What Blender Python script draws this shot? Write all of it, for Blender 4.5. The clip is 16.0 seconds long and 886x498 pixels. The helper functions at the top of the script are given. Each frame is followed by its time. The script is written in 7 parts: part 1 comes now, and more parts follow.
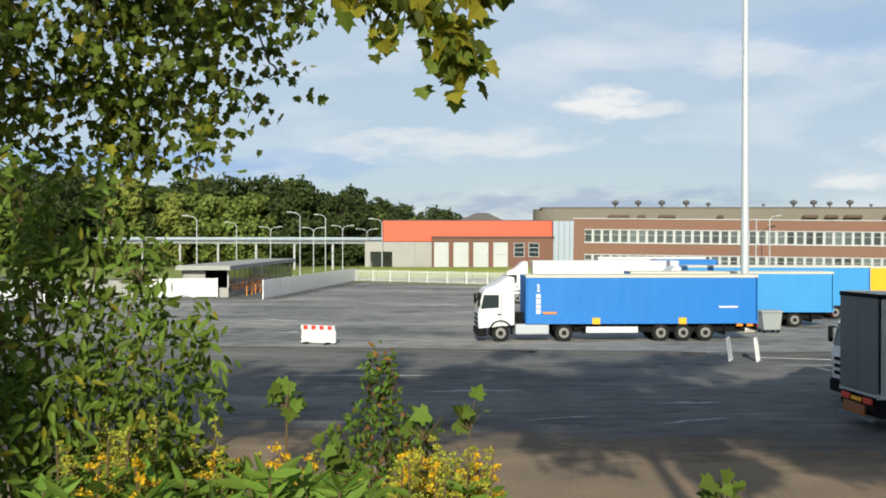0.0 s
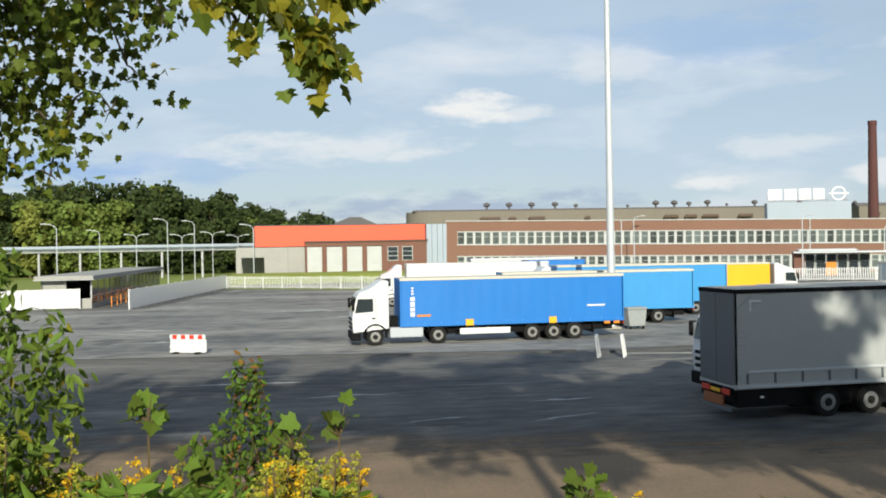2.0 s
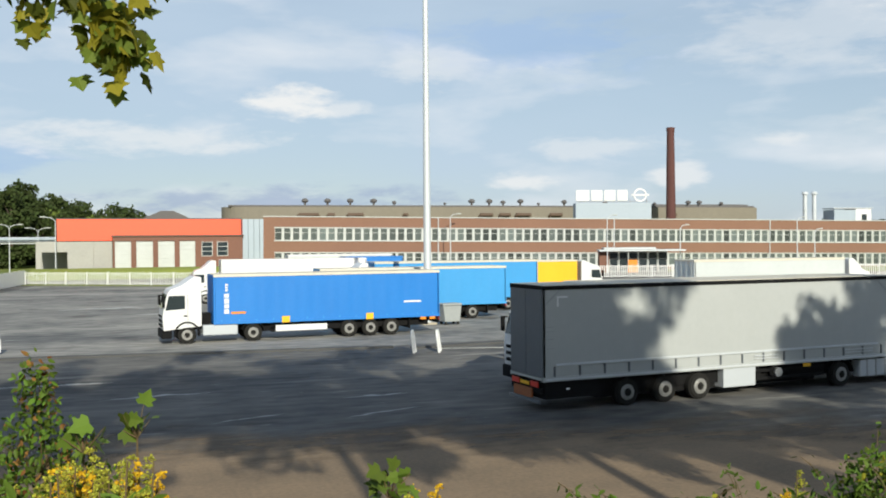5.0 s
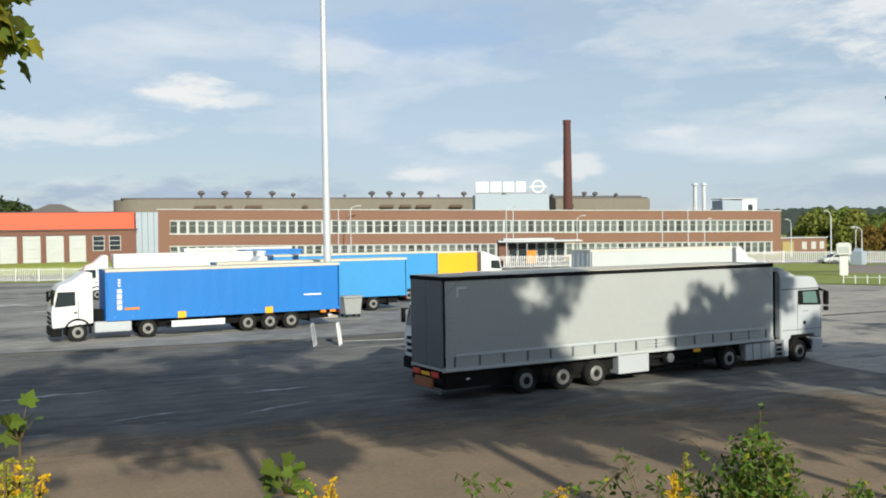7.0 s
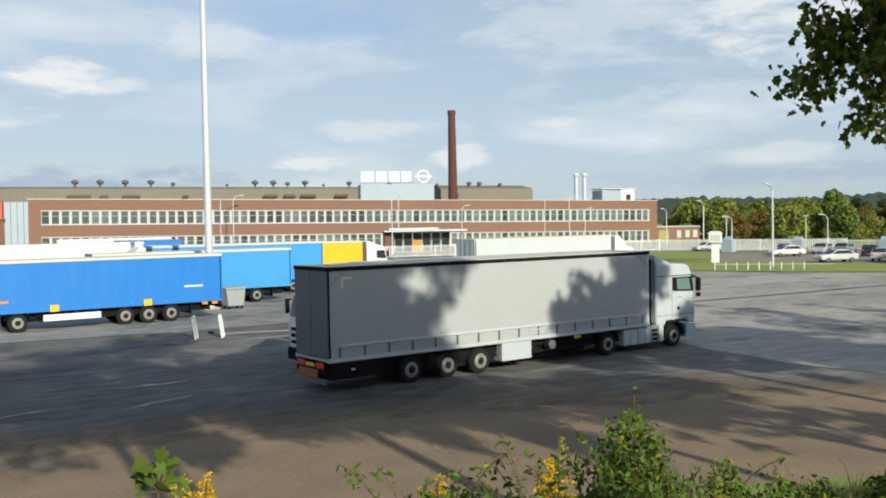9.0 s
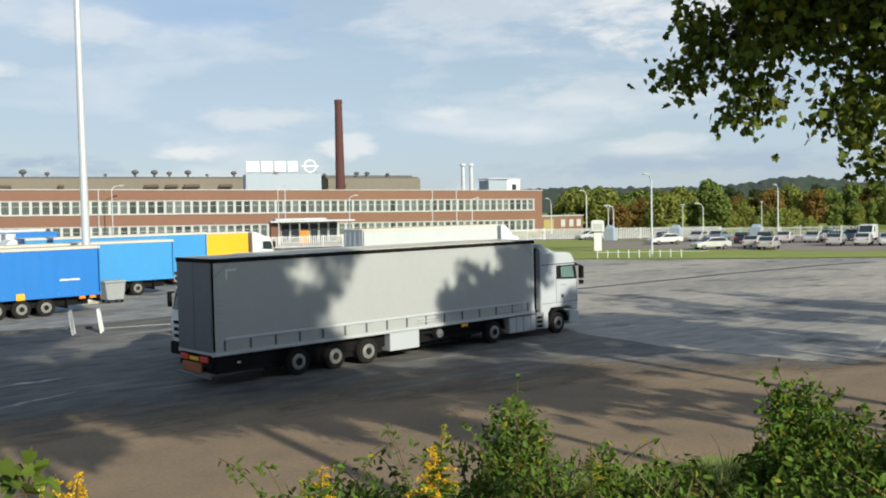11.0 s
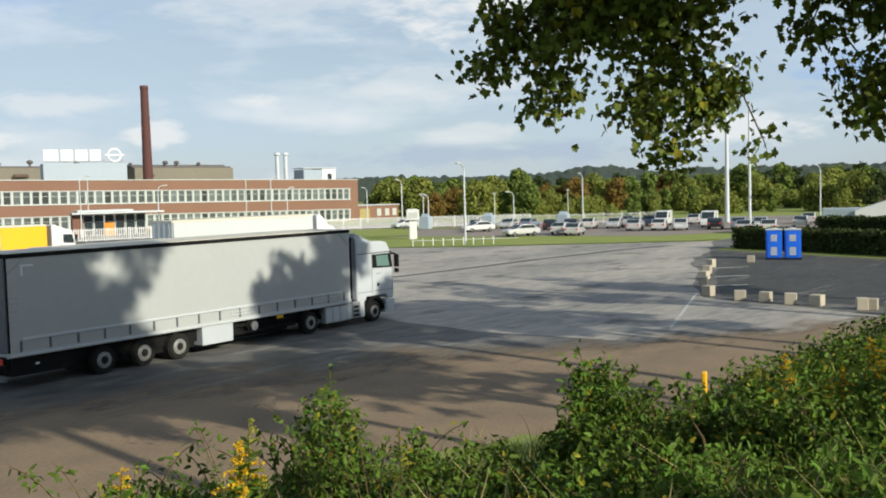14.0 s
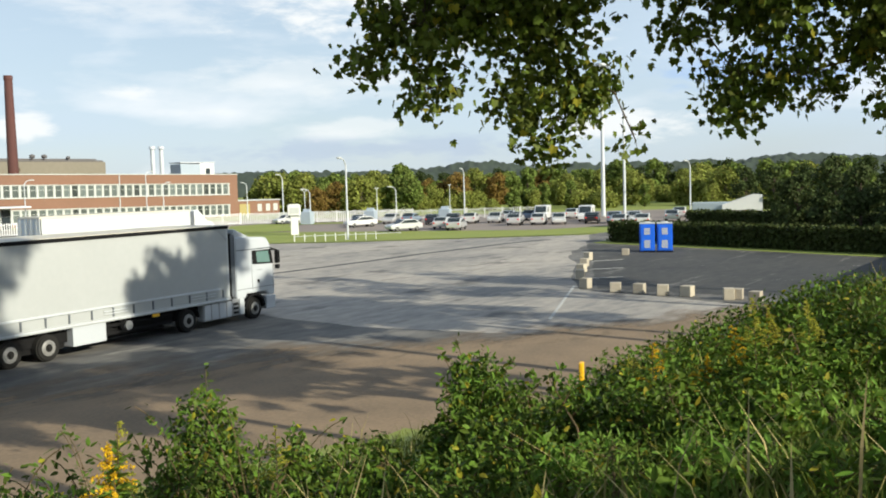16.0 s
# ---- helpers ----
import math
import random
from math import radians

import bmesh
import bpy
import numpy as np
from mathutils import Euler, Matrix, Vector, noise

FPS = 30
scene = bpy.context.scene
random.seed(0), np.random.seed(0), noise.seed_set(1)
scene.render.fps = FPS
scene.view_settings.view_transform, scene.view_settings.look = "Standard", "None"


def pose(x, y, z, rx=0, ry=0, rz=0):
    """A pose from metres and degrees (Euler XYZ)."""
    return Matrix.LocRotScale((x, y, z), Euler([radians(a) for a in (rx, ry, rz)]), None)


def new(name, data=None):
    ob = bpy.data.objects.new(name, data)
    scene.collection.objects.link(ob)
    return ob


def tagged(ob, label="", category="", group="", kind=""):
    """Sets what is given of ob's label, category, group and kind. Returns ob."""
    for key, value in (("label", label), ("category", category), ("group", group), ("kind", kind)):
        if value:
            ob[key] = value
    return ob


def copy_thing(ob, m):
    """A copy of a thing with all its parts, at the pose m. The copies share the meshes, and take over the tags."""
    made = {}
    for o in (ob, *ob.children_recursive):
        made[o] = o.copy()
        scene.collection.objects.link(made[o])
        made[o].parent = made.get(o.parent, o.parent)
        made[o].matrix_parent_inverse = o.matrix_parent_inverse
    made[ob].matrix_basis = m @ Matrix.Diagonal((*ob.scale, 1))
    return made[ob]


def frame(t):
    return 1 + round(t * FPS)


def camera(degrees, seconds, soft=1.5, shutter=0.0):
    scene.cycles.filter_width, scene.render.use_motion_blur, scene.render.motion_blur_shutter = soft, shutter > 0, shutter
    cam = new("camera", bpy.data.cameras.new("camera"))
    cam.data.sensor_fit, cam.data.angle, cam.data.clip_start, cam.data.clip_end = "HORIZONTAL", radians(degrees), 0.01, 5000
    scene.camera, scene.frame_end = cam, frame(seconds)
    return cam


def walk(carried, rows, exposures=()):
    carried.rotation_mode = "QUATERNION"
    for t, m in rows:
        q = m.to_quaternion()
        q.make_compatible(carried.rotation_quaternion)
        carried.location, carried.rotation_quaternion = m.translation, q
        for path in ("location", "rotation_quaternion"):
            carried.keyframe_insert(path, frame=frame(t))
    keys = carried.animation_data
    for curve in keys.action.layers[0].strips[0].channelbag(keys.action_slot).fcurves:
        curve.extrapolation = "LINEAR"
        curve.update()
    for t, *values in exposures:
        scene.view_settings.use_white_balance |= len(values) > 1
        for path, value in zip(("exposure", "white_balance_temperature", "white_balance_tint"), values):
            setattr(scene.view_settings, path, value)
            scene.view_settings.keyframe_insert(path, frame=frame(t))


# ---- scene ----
cam = camera(49.75, 16.0, soft=1.9)
PATH = [
    (0.0, pose(-0.164, 0.041, 5.6, 89.668, -0.049, 0.001)),
    (0.5, pose(-0.152, 0.040, 5.6, 89.425, 0.062, -1.965)),
    (1.0, pose(-0.140, 0.040, 5.6, 89.377, 0.367, -3.845)),
    (1.5, pose(-0.127, 0.039, 5.6, 89.772, 0.762, -6.023)),
    (2.0, pose(-0.118, 0.038, 5.6, 89.832, 0.973, -7.546)),
    (2.5, pose(-0.105, 0.036, 5.6, 89.784, 1.384, -9.563)),
    (3.0, pose(-0.097, 0.034, 5.6, 90.002, 1.076, -10.976)),
    (3.5, pose(-0.088, 0.032, 5.6, 90.028, 1.073, -12.486)),
    (4.0, pose(-0.075, 0.029, 5.6, 89.824, 0.800, -14.697)),
    (6.5, pose(-0.028, 0.013, 5.6, 89.105, 0.768, -22.704)),
    (7.0, pose(-0.019, 0.009, 5.6, 88.921, 0.908, -24.332)),
    (7.5, pose(-0.010, 0.005, 5.6, 88.623, 1.014, -26.076)),
    (8.0, pose(0.000, 0.000, 5.6, 88.464, 0.988, -27.861)),
    (10.5, pose(0.042, -0.026, 5.6, 87.643, 1.256, -36.062)),
    (11.0, pose(0.051, -0.033, 5.6, 87.459, 1.235, -37.871)),
    (11.5, pose(0.060, -0.040, 5.6, 87.372, 1.085, -39.759)),
    (12.0, pose(0.068, -0.047, 5.6, 87.210, 1.210, -41.512)),
    (12.5, pose(0.076, -0.054, 5.6, 86.873, 1.608, -43.145)),
    (13.0, pose(0.084, -0.062, 5.6, 86.855, 1.341, -45.126)),
    (13.5, pose(0.092, -0.070, 5.6, 86.753, 1.516, -46.884)),
    (14.0, pose(0.100, -0.079, 5.6, 86.549, 1.573, -48.849)),
    (14.5, pose(0.107, -0.087, 5.6, 86.865, 1.360, -50.544)),
    (15.0, pose(0.114, -0.096, 5.6, 86.613, 0.911, -52.457)),
    (15.5, pose(0.120, -0.105, 5.6, 86.396, 1.315, -54.179)),
    (16.0, pose(0.126, -0.113, 5.6, 86.057, 1.576, -55.874)),
]
walk(cam, PATH, [(0.0, 0.82, 6530, 8), (8.0, 0.82, 6500, 8), (12.0, 0.83, 6550, 8), (14.5, 0.86, 6600, 8), (15.5, 0.98, 6650, 8), (16.0, 1.13, 6700, 8)])

# ---- light ----
SUN_AZ, SUN_EL = 183.5, 24.0  # clockwise from +y, degrees
world = bpy.data.worlds.new("sky")
scene.world = world
world.use_nodes = True
wt = world.node_tree
wt.nodes.clear()


def wnode(kind, **kw):
    n = wt.nodes.new(kind)
    for k, v in kw.items():
        n.inputs[k].default_value = v
    return n


sky = wt.nodes.new("ShaderNodeTexSky")
sky.sky_type = "NISHITA"
sky.sun_disc = False
sky.sun_elevation, sky.sun_rotation = radians(SUN_EL), radians(SUN_AZ)
sky.air_density, sky.dust_density, sky.ozone_density = 1.0, 0.6, 1.5
tc = wt.nodes.new("ShaderNodeTexCoord")
mp = wt.nodes.new("ShaderNodeMapping")
mp.inputs["Scale"].default_value = (1.0, 1.0, 3.4)
wt.links.new(tc.outputs["Generated"], mp.inputs["Vector"])
n1 = wnode("ShaderNodeTexNoise", Scale=2.1, Detail=9.0, Roughness=0.52, Distortion=0.25)
n2 = wnode("ShaderNodeTexNoise", Scale=5.2, Detail=8.0, Roughness=0.5, Distortion=0.1)
n3 = wnode("ShaderNodeTexNoise", Scale=16.0, Detail=7.0, Roughness=0.6, Distortion=0.2)
for n in (n1, n2, n3):
    wt.links.new(mp.outputs["Vector"], n.inputs["Vector"])
r1 = wt.nodes.new("ShaderNodeValToRGB")
r1.color_ramp.elements[0].position, r1.color_ramp.elements[1].position = 0.30, 0.66
r1.color_ramp.elements[0].color = (0.55, 0.55, 0.55, 1)
r1.color_ramp.elements[1].color = (0.92, 0.92, 0.92, 1)
r2 = wt.nodes.new("ShaderNodeValToRGB")
r2.color_ramp.elements[0].position, r2.color_ramp.elements[1].position = 0.50, 0.80
wt.links.new(n1.outputs["Fac"], r1.inputs["Fac"])
wt.links.new(n2.outputs["Fac"], r2.inputs["Fac"])
veil = wt.nodes.new("ShaderNodeMixRGB")
veil.inputs["Color2"].default_value = (6.0, 7.35, 9.0, 1)
# the haze thins out towards the zenith
sx = wt.nodes.new("ShaderNodeSeparateXYZ")
wt.links.new(tc.outputs["Generated"], sx.inputs["Vector"])
thin = wt.nodes.new("ShaderNodeMapRange")
thin.inputs["From Min"].default_value, thin.inputs["From Max"].default_value = 0.26, 0.50
thin.inputs["To Min"].default_value, thin.inputs["To Max"].default_value = 1.0, 0.42
wt.links.new(sx.outputs["Z"], thin.inputs["Value"])
fades = []
for ramp in (r1, r2):
    fade = wt.nodes.new("ShaderNodeMath")
    fade.operation = "MULTIPLY"
    wt.links.new(ramp.outputs["Color"], fade.inputs[0])
    wt.links.new(thin.outputs["Result"], fade.inputs[1])
    fades.append(fade)
wt.links.new(fades[0].outputs[0], veil.inputs["Fac"])
wt.links.new(sky.outputs["Color"], veil.inputs["Color1"])
puff = wt.nodes.new("ShaderNodeMixRGB")
puff.inputs["Color2"].default_value = (9.2, 9.6, 10.2, 1)
wt.links.new(fades[1].outputs[0], puff.inputs["Fac"])
wt.links.new(veil.outputs["Color"], puff.inputs["Color1"])
# a few cumulus clouds: bearing, height, half width, half height in degrees, density
last = puff
WHITE, SLATE, CLEAR = (9.9, 10.0, 10.1, 1), (4.3, 5.3, 7.2, 1), (3.6, 5.6, 9.2, 1)
for az, el, cw, ch, dens, tone in ((8.5, 4.8, 4.5, 0.9, 0.4, CLEAR), (-76.0, 9.0, 4.0, 1.6, 0.75, CLEAR), (-9.0, 2.3, 9.0, 0.9, 0.75, SLATE), (19.0, 4.6, 7.0, 0.9, 0.7, CLEAR), (-74.0, 6.0, 5.0, 1.3, 0.7, CLEAR), (-52.0, 2.2, 9.0, 0.6, 0.5, SLATE), (-24.0, 11.5, 7.0, 1.6, 0.4, CLEAR), (-9.0, 8.2, 2.3, 0.75, 1.0, WHITE), (-12.5, 7.8, 1.6, 0.4, 0.6, WHITE), (-17.8, 10.4, 2.8, 1.1, 0.5, WHITE), (-0.5, 5.9, 7.0, 0.8, 0.6, WHITE), (-28.0, 5.4, 3.2, 0.7, 0.45, WHITE), (-32.5, 3.6, 1.3, 0.6, 0.7, WHITE), (-23.0, 3.4, 2.0, 0.5, 0.8, WHITE), (-66.0, 3.0, 4.0, 0.9, 0.7, WHITE), (-38.0, 5.6, 1.5, 0.5, 0.6, WHITE), (-51.0, 3.4, 3.0, 0.6, 0.4, WHITE), (-56.0, 12.5, 9.0, 4.0, 0.75, WHITE), (-41.0, 11.5, 8.0, 2.0, 0.35, WHITE), (-48.0, 6.5, 6.0, 1.0, 0.32, WHITE)):
    a, e = radians(az), radians(el)
    sp = wt.nodes.new("ShaderNodeVectorMath")
    sp.operation = "SUBTRACT"
    sp.inputs[1].default_value = (-math.sin(a) * math.cos(e), math.cos(a) * math.cos(e), math.sin(e))
    wt.links.new(tc.outputs["Generated"], sp.inputs[0])
    sc = wt.nodes.new("ShaderNodeVectorMath")
    sc.operation = "MULTIPLY"
    sc.inputs[1].default_value = (1 / radians(cw), 1 / radians(cw), 1 / radians(ch))
    wt.links.new(sp.outputs["Vector"], sc.inputs[0])
    ln = wt.nodes.new("ShaderNodeVectorMath")
    ln.operation = "LENGTH"
    wt.links.new(sc.outputs["Vector"], ln.inputs[0])
    edge = wt.nodes.new("ShaderNodeMath")
    edge.operation = "MULTIPLY_ADD"
    edge.inputs[1].default_value = 3.6
    wt.links.new(n3.outputs["Fac"], edge.inputs[0])
    wt.links.new(ln.outputs["Value"], edge.inputs[2])
    mr = wt.nodes.new("ShaderNodeMapRange")
    mr.interpolation_type = "SMOOTHSTEP"
    mr.inputs["From Min"].default_value, mr.inputs["From Max"].default_value = 2.1, 3.2
    mr.inputs["To Min"].default_value, mr.inputs["To Max"].default_value = dens, 0.0
    wt.links.new(edge.outputs[0], mr.inputs["Value"])
    mx = wt.nodes.new("ShaderNodeMixRGB")
    mx.inputs["Color2"].default_value = tone
    wt.links.new(mr.outputs["Result"], mx.inputs["Fac"])
    wt.links.new(last.outputs["Color"], mx.inputs["Color1"])
    last = mx
bg = wnode("ShaderNodeBackground", Strength=0.050)
wt.links.new(last.outputs["Color"], bg.inputs["Color"])
wo = wt.nodes.new("ShaderNodeOutputWorld")
wt.links.new(bg.outputs["Background"], wo.inputs["Surface"])

sun = new("sun", bpy.data.lights.new("sun", "SUN"))
sun.data.energy, sun.data.angle, sun.data.color = 3.0, radians(0.5), (1.0, 0.95, 0.80)
TO_SUN = Vector((math.sin(radians(SUN_AZ)) * math.cos(radians(SUN_EL)), math.cos(radians(SUN_AZ)) * math.cos(radians(SUN_EL)), math.sin(radians(SUN_EL))))
sun.rotation_euler = TO_SUN.to_track_quat("Z", "Y").to_euler()


# ---- materials ----
def mat(name, base, other=None, rough=0.7, metal=0.0, scale=1.5, fine=25.0, bump=0.15, amount=0.5, per_object=0.0, island=0.0, gloss=0.5, translucent=0.0, coat=0.0, stretch=None):
    """Two scales of noise between two colours, fine relief, and gloss."""
    m = bpy.data.materials.new(name)
    m.use_nodes = True
    nt = m.node_tree
    b = nt.nodes["Principled BSDF"]
    other = other or tuple(c * 0.75 for c in base)
    co = nt.nodes.new("ShaderNodeTexCoord")
    big = nt.nodes.new("ShaderNodeTexNoise")
    big.inputs["Scale"].default_value, big.inputs["Detail"].default_value = scale, 6
    small = nt.nodes.new("ShaderNodeTexNoise")
    small.inputs["Scale"].default_value, small.inputs["Detail"].default_value = fine, 4
    src = co.outputs["Object"]
    if stretch:
        mp_ = nt.nodes.new("ShaderNodeMapping")
        mp_.inputs["Scale"].default_value = stretch
        nt.links.new(src, mp_.inputs["Vector"])
        src = mp_.outputs["Vector"]
    for n in (big, small):
        nt.links.new(src, n.inputs["Vector"])
    add = nt.nodes.new("ShaderNodeMath")
    add.operation = "MULTIPLY_ADD"
    add.inputs[1].default_value = 0.45
    nt.links.new(small.outputs["Fac"], add.inputs[0])
    half = nt.nodes.new("ShaderNodeMath")
    half.operation = "MULTIPLY"
    half.inputs[1].default_value = 0.55
    nt.links.new(big.outputs["Fac"], half.inputs[0])
    nt.links.new(half.outputs[0], add.inputs[2])
    ramp = nt.nodes.new("ShaderNodeValToRGB")
    ramp.color_ramp.elements[0].position, ramp.color_ramp.elements[1].position = 0.5 - 0.25 / (0.3 + amount), 0.5 + 0.25 / (0.3 + amount)
    ramp.color_ramp.elements[0].color, ramp.color_ramp.elements[1].color = (*base, 1), (*other, 1)
    nt.links.new(add.outputs[0], ramp.inputs["Fac"])
    out = ramp.outputs["Color"]
    if per_object or island:
        hsv = nt.nodes.new("ShaderNodeHueSaturation")
        if per_object:
            src = nt.nodes.new("ShaderNodeObjectInfo").outputs["Random"]
        else:
            src = nt.nodes.new("ShaderNodeNewGeometry").outputs["Random Per Island"]
        v = nt.nodes.new("ShaderNodeMapRange")
        v.inputs["To Min"].default_value, v.inputs["To Max"].default_value = 1 - (per_object or island), 1 + (per_object or island)
        nt.links.new(src, v.inputs["Value"])
        nt.links.new(v.outputs["Result"], hsv.inputs["Value"])
        h = nt.nodes.new("ShaderNodeMapRange")
        h.inputs["To Min"].default_value, h.inputs["To Max"].default_value = 0.5 - 0.03 * (per_object or island), 0.5 + 0.03 * (per_object or island)
        nt.links.new(src, h.inputs["Value"])
        nt.links.new(h.outputs["Result"], hsv.inputs["Hue"])
        nt.links.new(out, hsv.inputs["Color"])
        out = hsv.outputs["Color"]
    nt.links.new(out, b.inputs["Base Color"])
    b.inputs["Roughness"].default_value, b.inputs["Metallic"].default_value = rough, metal
    b.inputs["Specular IOR Level"].default_value = 0.15 if translucent else gloss
    b.inputs["Coat Weight"].default_value = coat
    if bump:
        bp = nt.nodes.new("ShaderNodeBump")
        bp.inputs["Strength"].default_value, bp.inputs["Distance"].default_value = bump, 0.02
        nt.links.new(add.outputs[0], bp.inputs["Height"])
        nt.links.new(bp.outputs["Normal"], b.inputs["Normal"])
    if translucent:
        tr = nt.nodes.new("ShaderNodeBsdfTranslucent")
        nt.links.new(out, tr.inputs["Color"])
        mix = nt.nodes.new("ShaderNodeMixShader")
        mix.inputs["Fac"].default_value = translucent
        nt.links.new(b.outputs["BSDF"], mix.inputs[1])
        nt.links.new(tr.outputs["BSDF"], mix.inputs[2])
        nt.links.new(mix.outputs["Shader"], nt.nodes["Material Output"].inputs["Surface"])
    return m


M = {}
M["white_paint"] = mat("white_paint", (0.74, 0.74, 0.74), (0.63, 0.64, 0.65), 0.35, scale=0.8, fine=12, bump=0.03, coat=0.3)
M["cab_silver"] = mat("cab_silver", (0.50, 0.53, 0.56), (0.42, 0.45, 0.48), 0.35, scale=0.8, bump=0.03, coat=0.3)
M["blue_tarp"] = mat("blue_tarp", (0.010, 0.185, 0.57), (0.008, 0.155, 0.50), 0.5, scale=0.5, fine=6, bump=0.12)
M["light_blue_tarp"] = mat("light_blue_tarp", (0.040, 0.29, 0.62), (0.034, 0.25, 0.55), 0.5, scale=0.5, fine=6, bump=0.12)
M["yellow_tarp"] = mat("yellow_tarp", (0.90, 0.45, 0.01), (0.80, 0.38, 0.01), 0.5, scale=0.5, fine=6, bump=0.1)
# also for seams and straps; on the rear doors it carries their shade
M["dark_grey"] = mat("dark_grey", (0.115, 0.13, 0.145), (0.085, 0.095, 0.11), 0.45, scale=0.5, fine=5, bump=0.06)
M["grey_tarp"] = mat("grey_tarp", (0.415, 0.43, 0.425), (0.36, 0.378, 0.378), 0.5, scale=0.35, fine=5, bump=0.10)
M["pale_tarp"] = mat("pale_tarp", (0.55, 0.58, 0.58), (0.46, 0.49, 0.50), 0.5, scale=0.5, fine=6, bump=0.1)
M["cream_roof"] = mat("cream_roof", (0.66, 0.62, 0.52), (0.52, 0.48, 0.40), 0.6, scale=0.6, fine=8)
M["black"] = mat("black", (0.006, 0.006, 0.007), (0.014, 0.014, 0.014), 0.9, scale=3, gloss=0.15)
M["rubber"] = mat("rubber", (0.012, 0.012, 0.012), (0.022, 0.021, 0.019), 0.9, scale=4, gloss=0.2)
M["rim"] = mat("rim", (0.34, 0.34, 0.33), (0.17, 0.165, 0.155), 0.5, metal=0.3, scale=6)
M["steel"] = mat("steel", (0.42, 0.43, 0.44), (0.30, 0.31, 0.32), 0.45, metal=0.6, scale=3)
M["galvanised"] = mat("galvanised", (0.60, 0.63, 0.65), (0.50, 0.53, 0.56), 0.5, metal=0.2, scale=2)
M["rust"] = mat("rust", (0.34, 0.11, 0.03), (0.22, 0.07, 0.025), 0.6, scale=3)
M["cab_glass"] = mat("cab_glass", (0.10, 0.18, 0.17), (0.15, 0.24, 0.22), 0.08, bump=0)
M["orange"] = mat("orange", (0.85, 0.28, 0.02), rough=0.4)
M["red"] = mat("red", (0.70, 0.05, 0.03), rough=0.4)
M["yellow"] = mat("yellow", (0.90, 0.48, 0.01), (0.75, 0.40, 0.02), 0.45)
M["glass_dark"] = mat("glass_dark", (0.02, 0.03, 0.035), (0.035, 0.045, 0.05), 0.08, bump=0)
M["earth"] = mat("earth", (0.29, 0.205, 0.135), (0.16, 0.115, 0.08), 0.9, scale=0.5, fine=9, bump=0.5, amount=1.0)
M["grass"] = mat("grass", (0.17, 0.23, 0.034), (0.26, 0.28, 0.055), 0.9, scale=0.25, fine=6, bump=0.6, amount=1.0)
M["paving"] = mat("paving", (0.28, 0.23, 0.20), (0.20, 0.17, 0.15), 0.85, scale=0.2, fine=4)
M["kerb"] = mat("kerb", (0.09, 0.09, 0.09), (0.05, 0.05, 0.05), 0.85, scale=0.6, fine=8, bump=0.3)
M["line"] = mat("line", (0.55, 0.55, 0.52), (0.30, 0.30, 0.29), 0.7, scale=2, fine=14, amount=1.3)
M["concrete"] = mat("concrete", (0.48, 0.43, 0.34), (0.33, 0.29, 0.23), 0.85, scale=1.6, fine=18, bump=0.3, per_object=0.15)
M["brick"] = mat("brick", (0.245, 0.132, 0.088), (0.180, 0.096, 0.066), 0.85, scale=0.12, fine=2.5, bump=0.2)
M["brick_dark"] = mat("brick_dark", (0.20, 0.095, 0.066), (0.14, 0.07, 0.05), 0.85, scale=0.2, fine=2.5, bump=0.2)
M["red_sheet"] = mat("red_sheet", (0.88, 0.10, 0.035), (0.78, 0.085, 0.03), 0.5, scale=0.15, fine=1.5, bump=0.03)
M["grey_wall"] = mat("grey_wall", (0.40, 0.39, 0.36), (0.30, 0.30, 0.28), 0.85, scale=0.25, fine=4)
M["hall_wall"] = mat("hall_wall", (0.225, 0.20, 0.16), (0.165, 0.148, 0.12), 0.85, scale=0.08, fine=1.0)
M["sheet_blue"] = mat("sheet_blue", (0.36, 0.42, 0.48), (0.30, 0.36, 0.42), 0.5, scale=0.2, fine=2)
M["roof_dark"] = mat("roof_dark", (0.09, 0.085, 0.085), (0.14, 0.13, 0.13), 0.85, scale=0.2, fine=2)
M["frame_white"] = mat("frame_white", (0.52, 0.54, 0.53), (0.40, 0.42, 0.41), 0.5, scale=0.6, fine=6)
M["chimney"] = mat("chimney", (0.115, 0.042, 0.036), (0.075, 0.032, 0.03), 0.85, scale=0.3, fine=2.5)
M["bark"] = mat("bark", (0.10, 0.075, 0.05), (0.055, 0.04, 0.03), 0.9, scale=3, fine=22, bump=0.6)
M["stem"] = mat("stem", (0.12, 0.10, 0.035), (0.10, 0.05, 0.03), 0.8, scale=4, fine=20)
M["maple"] = mat("maple", (0.064, 0.098, 0.015), (0.128, 0.150, 0.023), 0.55, scale=1.0, fine=14, bump=0.1, island=0.5, translucent=0.24)
M["maple_near"] = mat("maple_near", (0.085, 0.125, 0.02), (0.15, 0.175, 0.028), 0.55, scale=3.0, fine=24, bump=0.1, per_object=0.45, translucent=0.4)
M["maple_yellow"] = mat("maple_yellow", (0.26, 0.27, 0.03), (0.34, 0.26, 0.03), 0.55, scale=1.0, fine=14, bump=0.1, island=0.3, translucent=0.45)
M["leaf_green"] = mat("leaf_green", (0.080, 0.145, 0.020), (0.150, 0.195, 0.032), 0.5, scale=1.5, fine=18, bump=0.1, island=0.4, translucent=0.3)
M["leaf_bramble"] = mat("leaf_bramble", (0.048, 0.100, 0.012), (0.118, 0.172, 0.025), 0.5, scale=1.5, fine=18, bump=0.1, island=0.55, translucent=0.22)
M["herb"] = mat("herb", (0.10, 0.20, 0.028), (0.15, 0.24, 0.04), 0.6, scale=1.5, fine=18, bump=0.1, island=0.35, translucent=0.35)
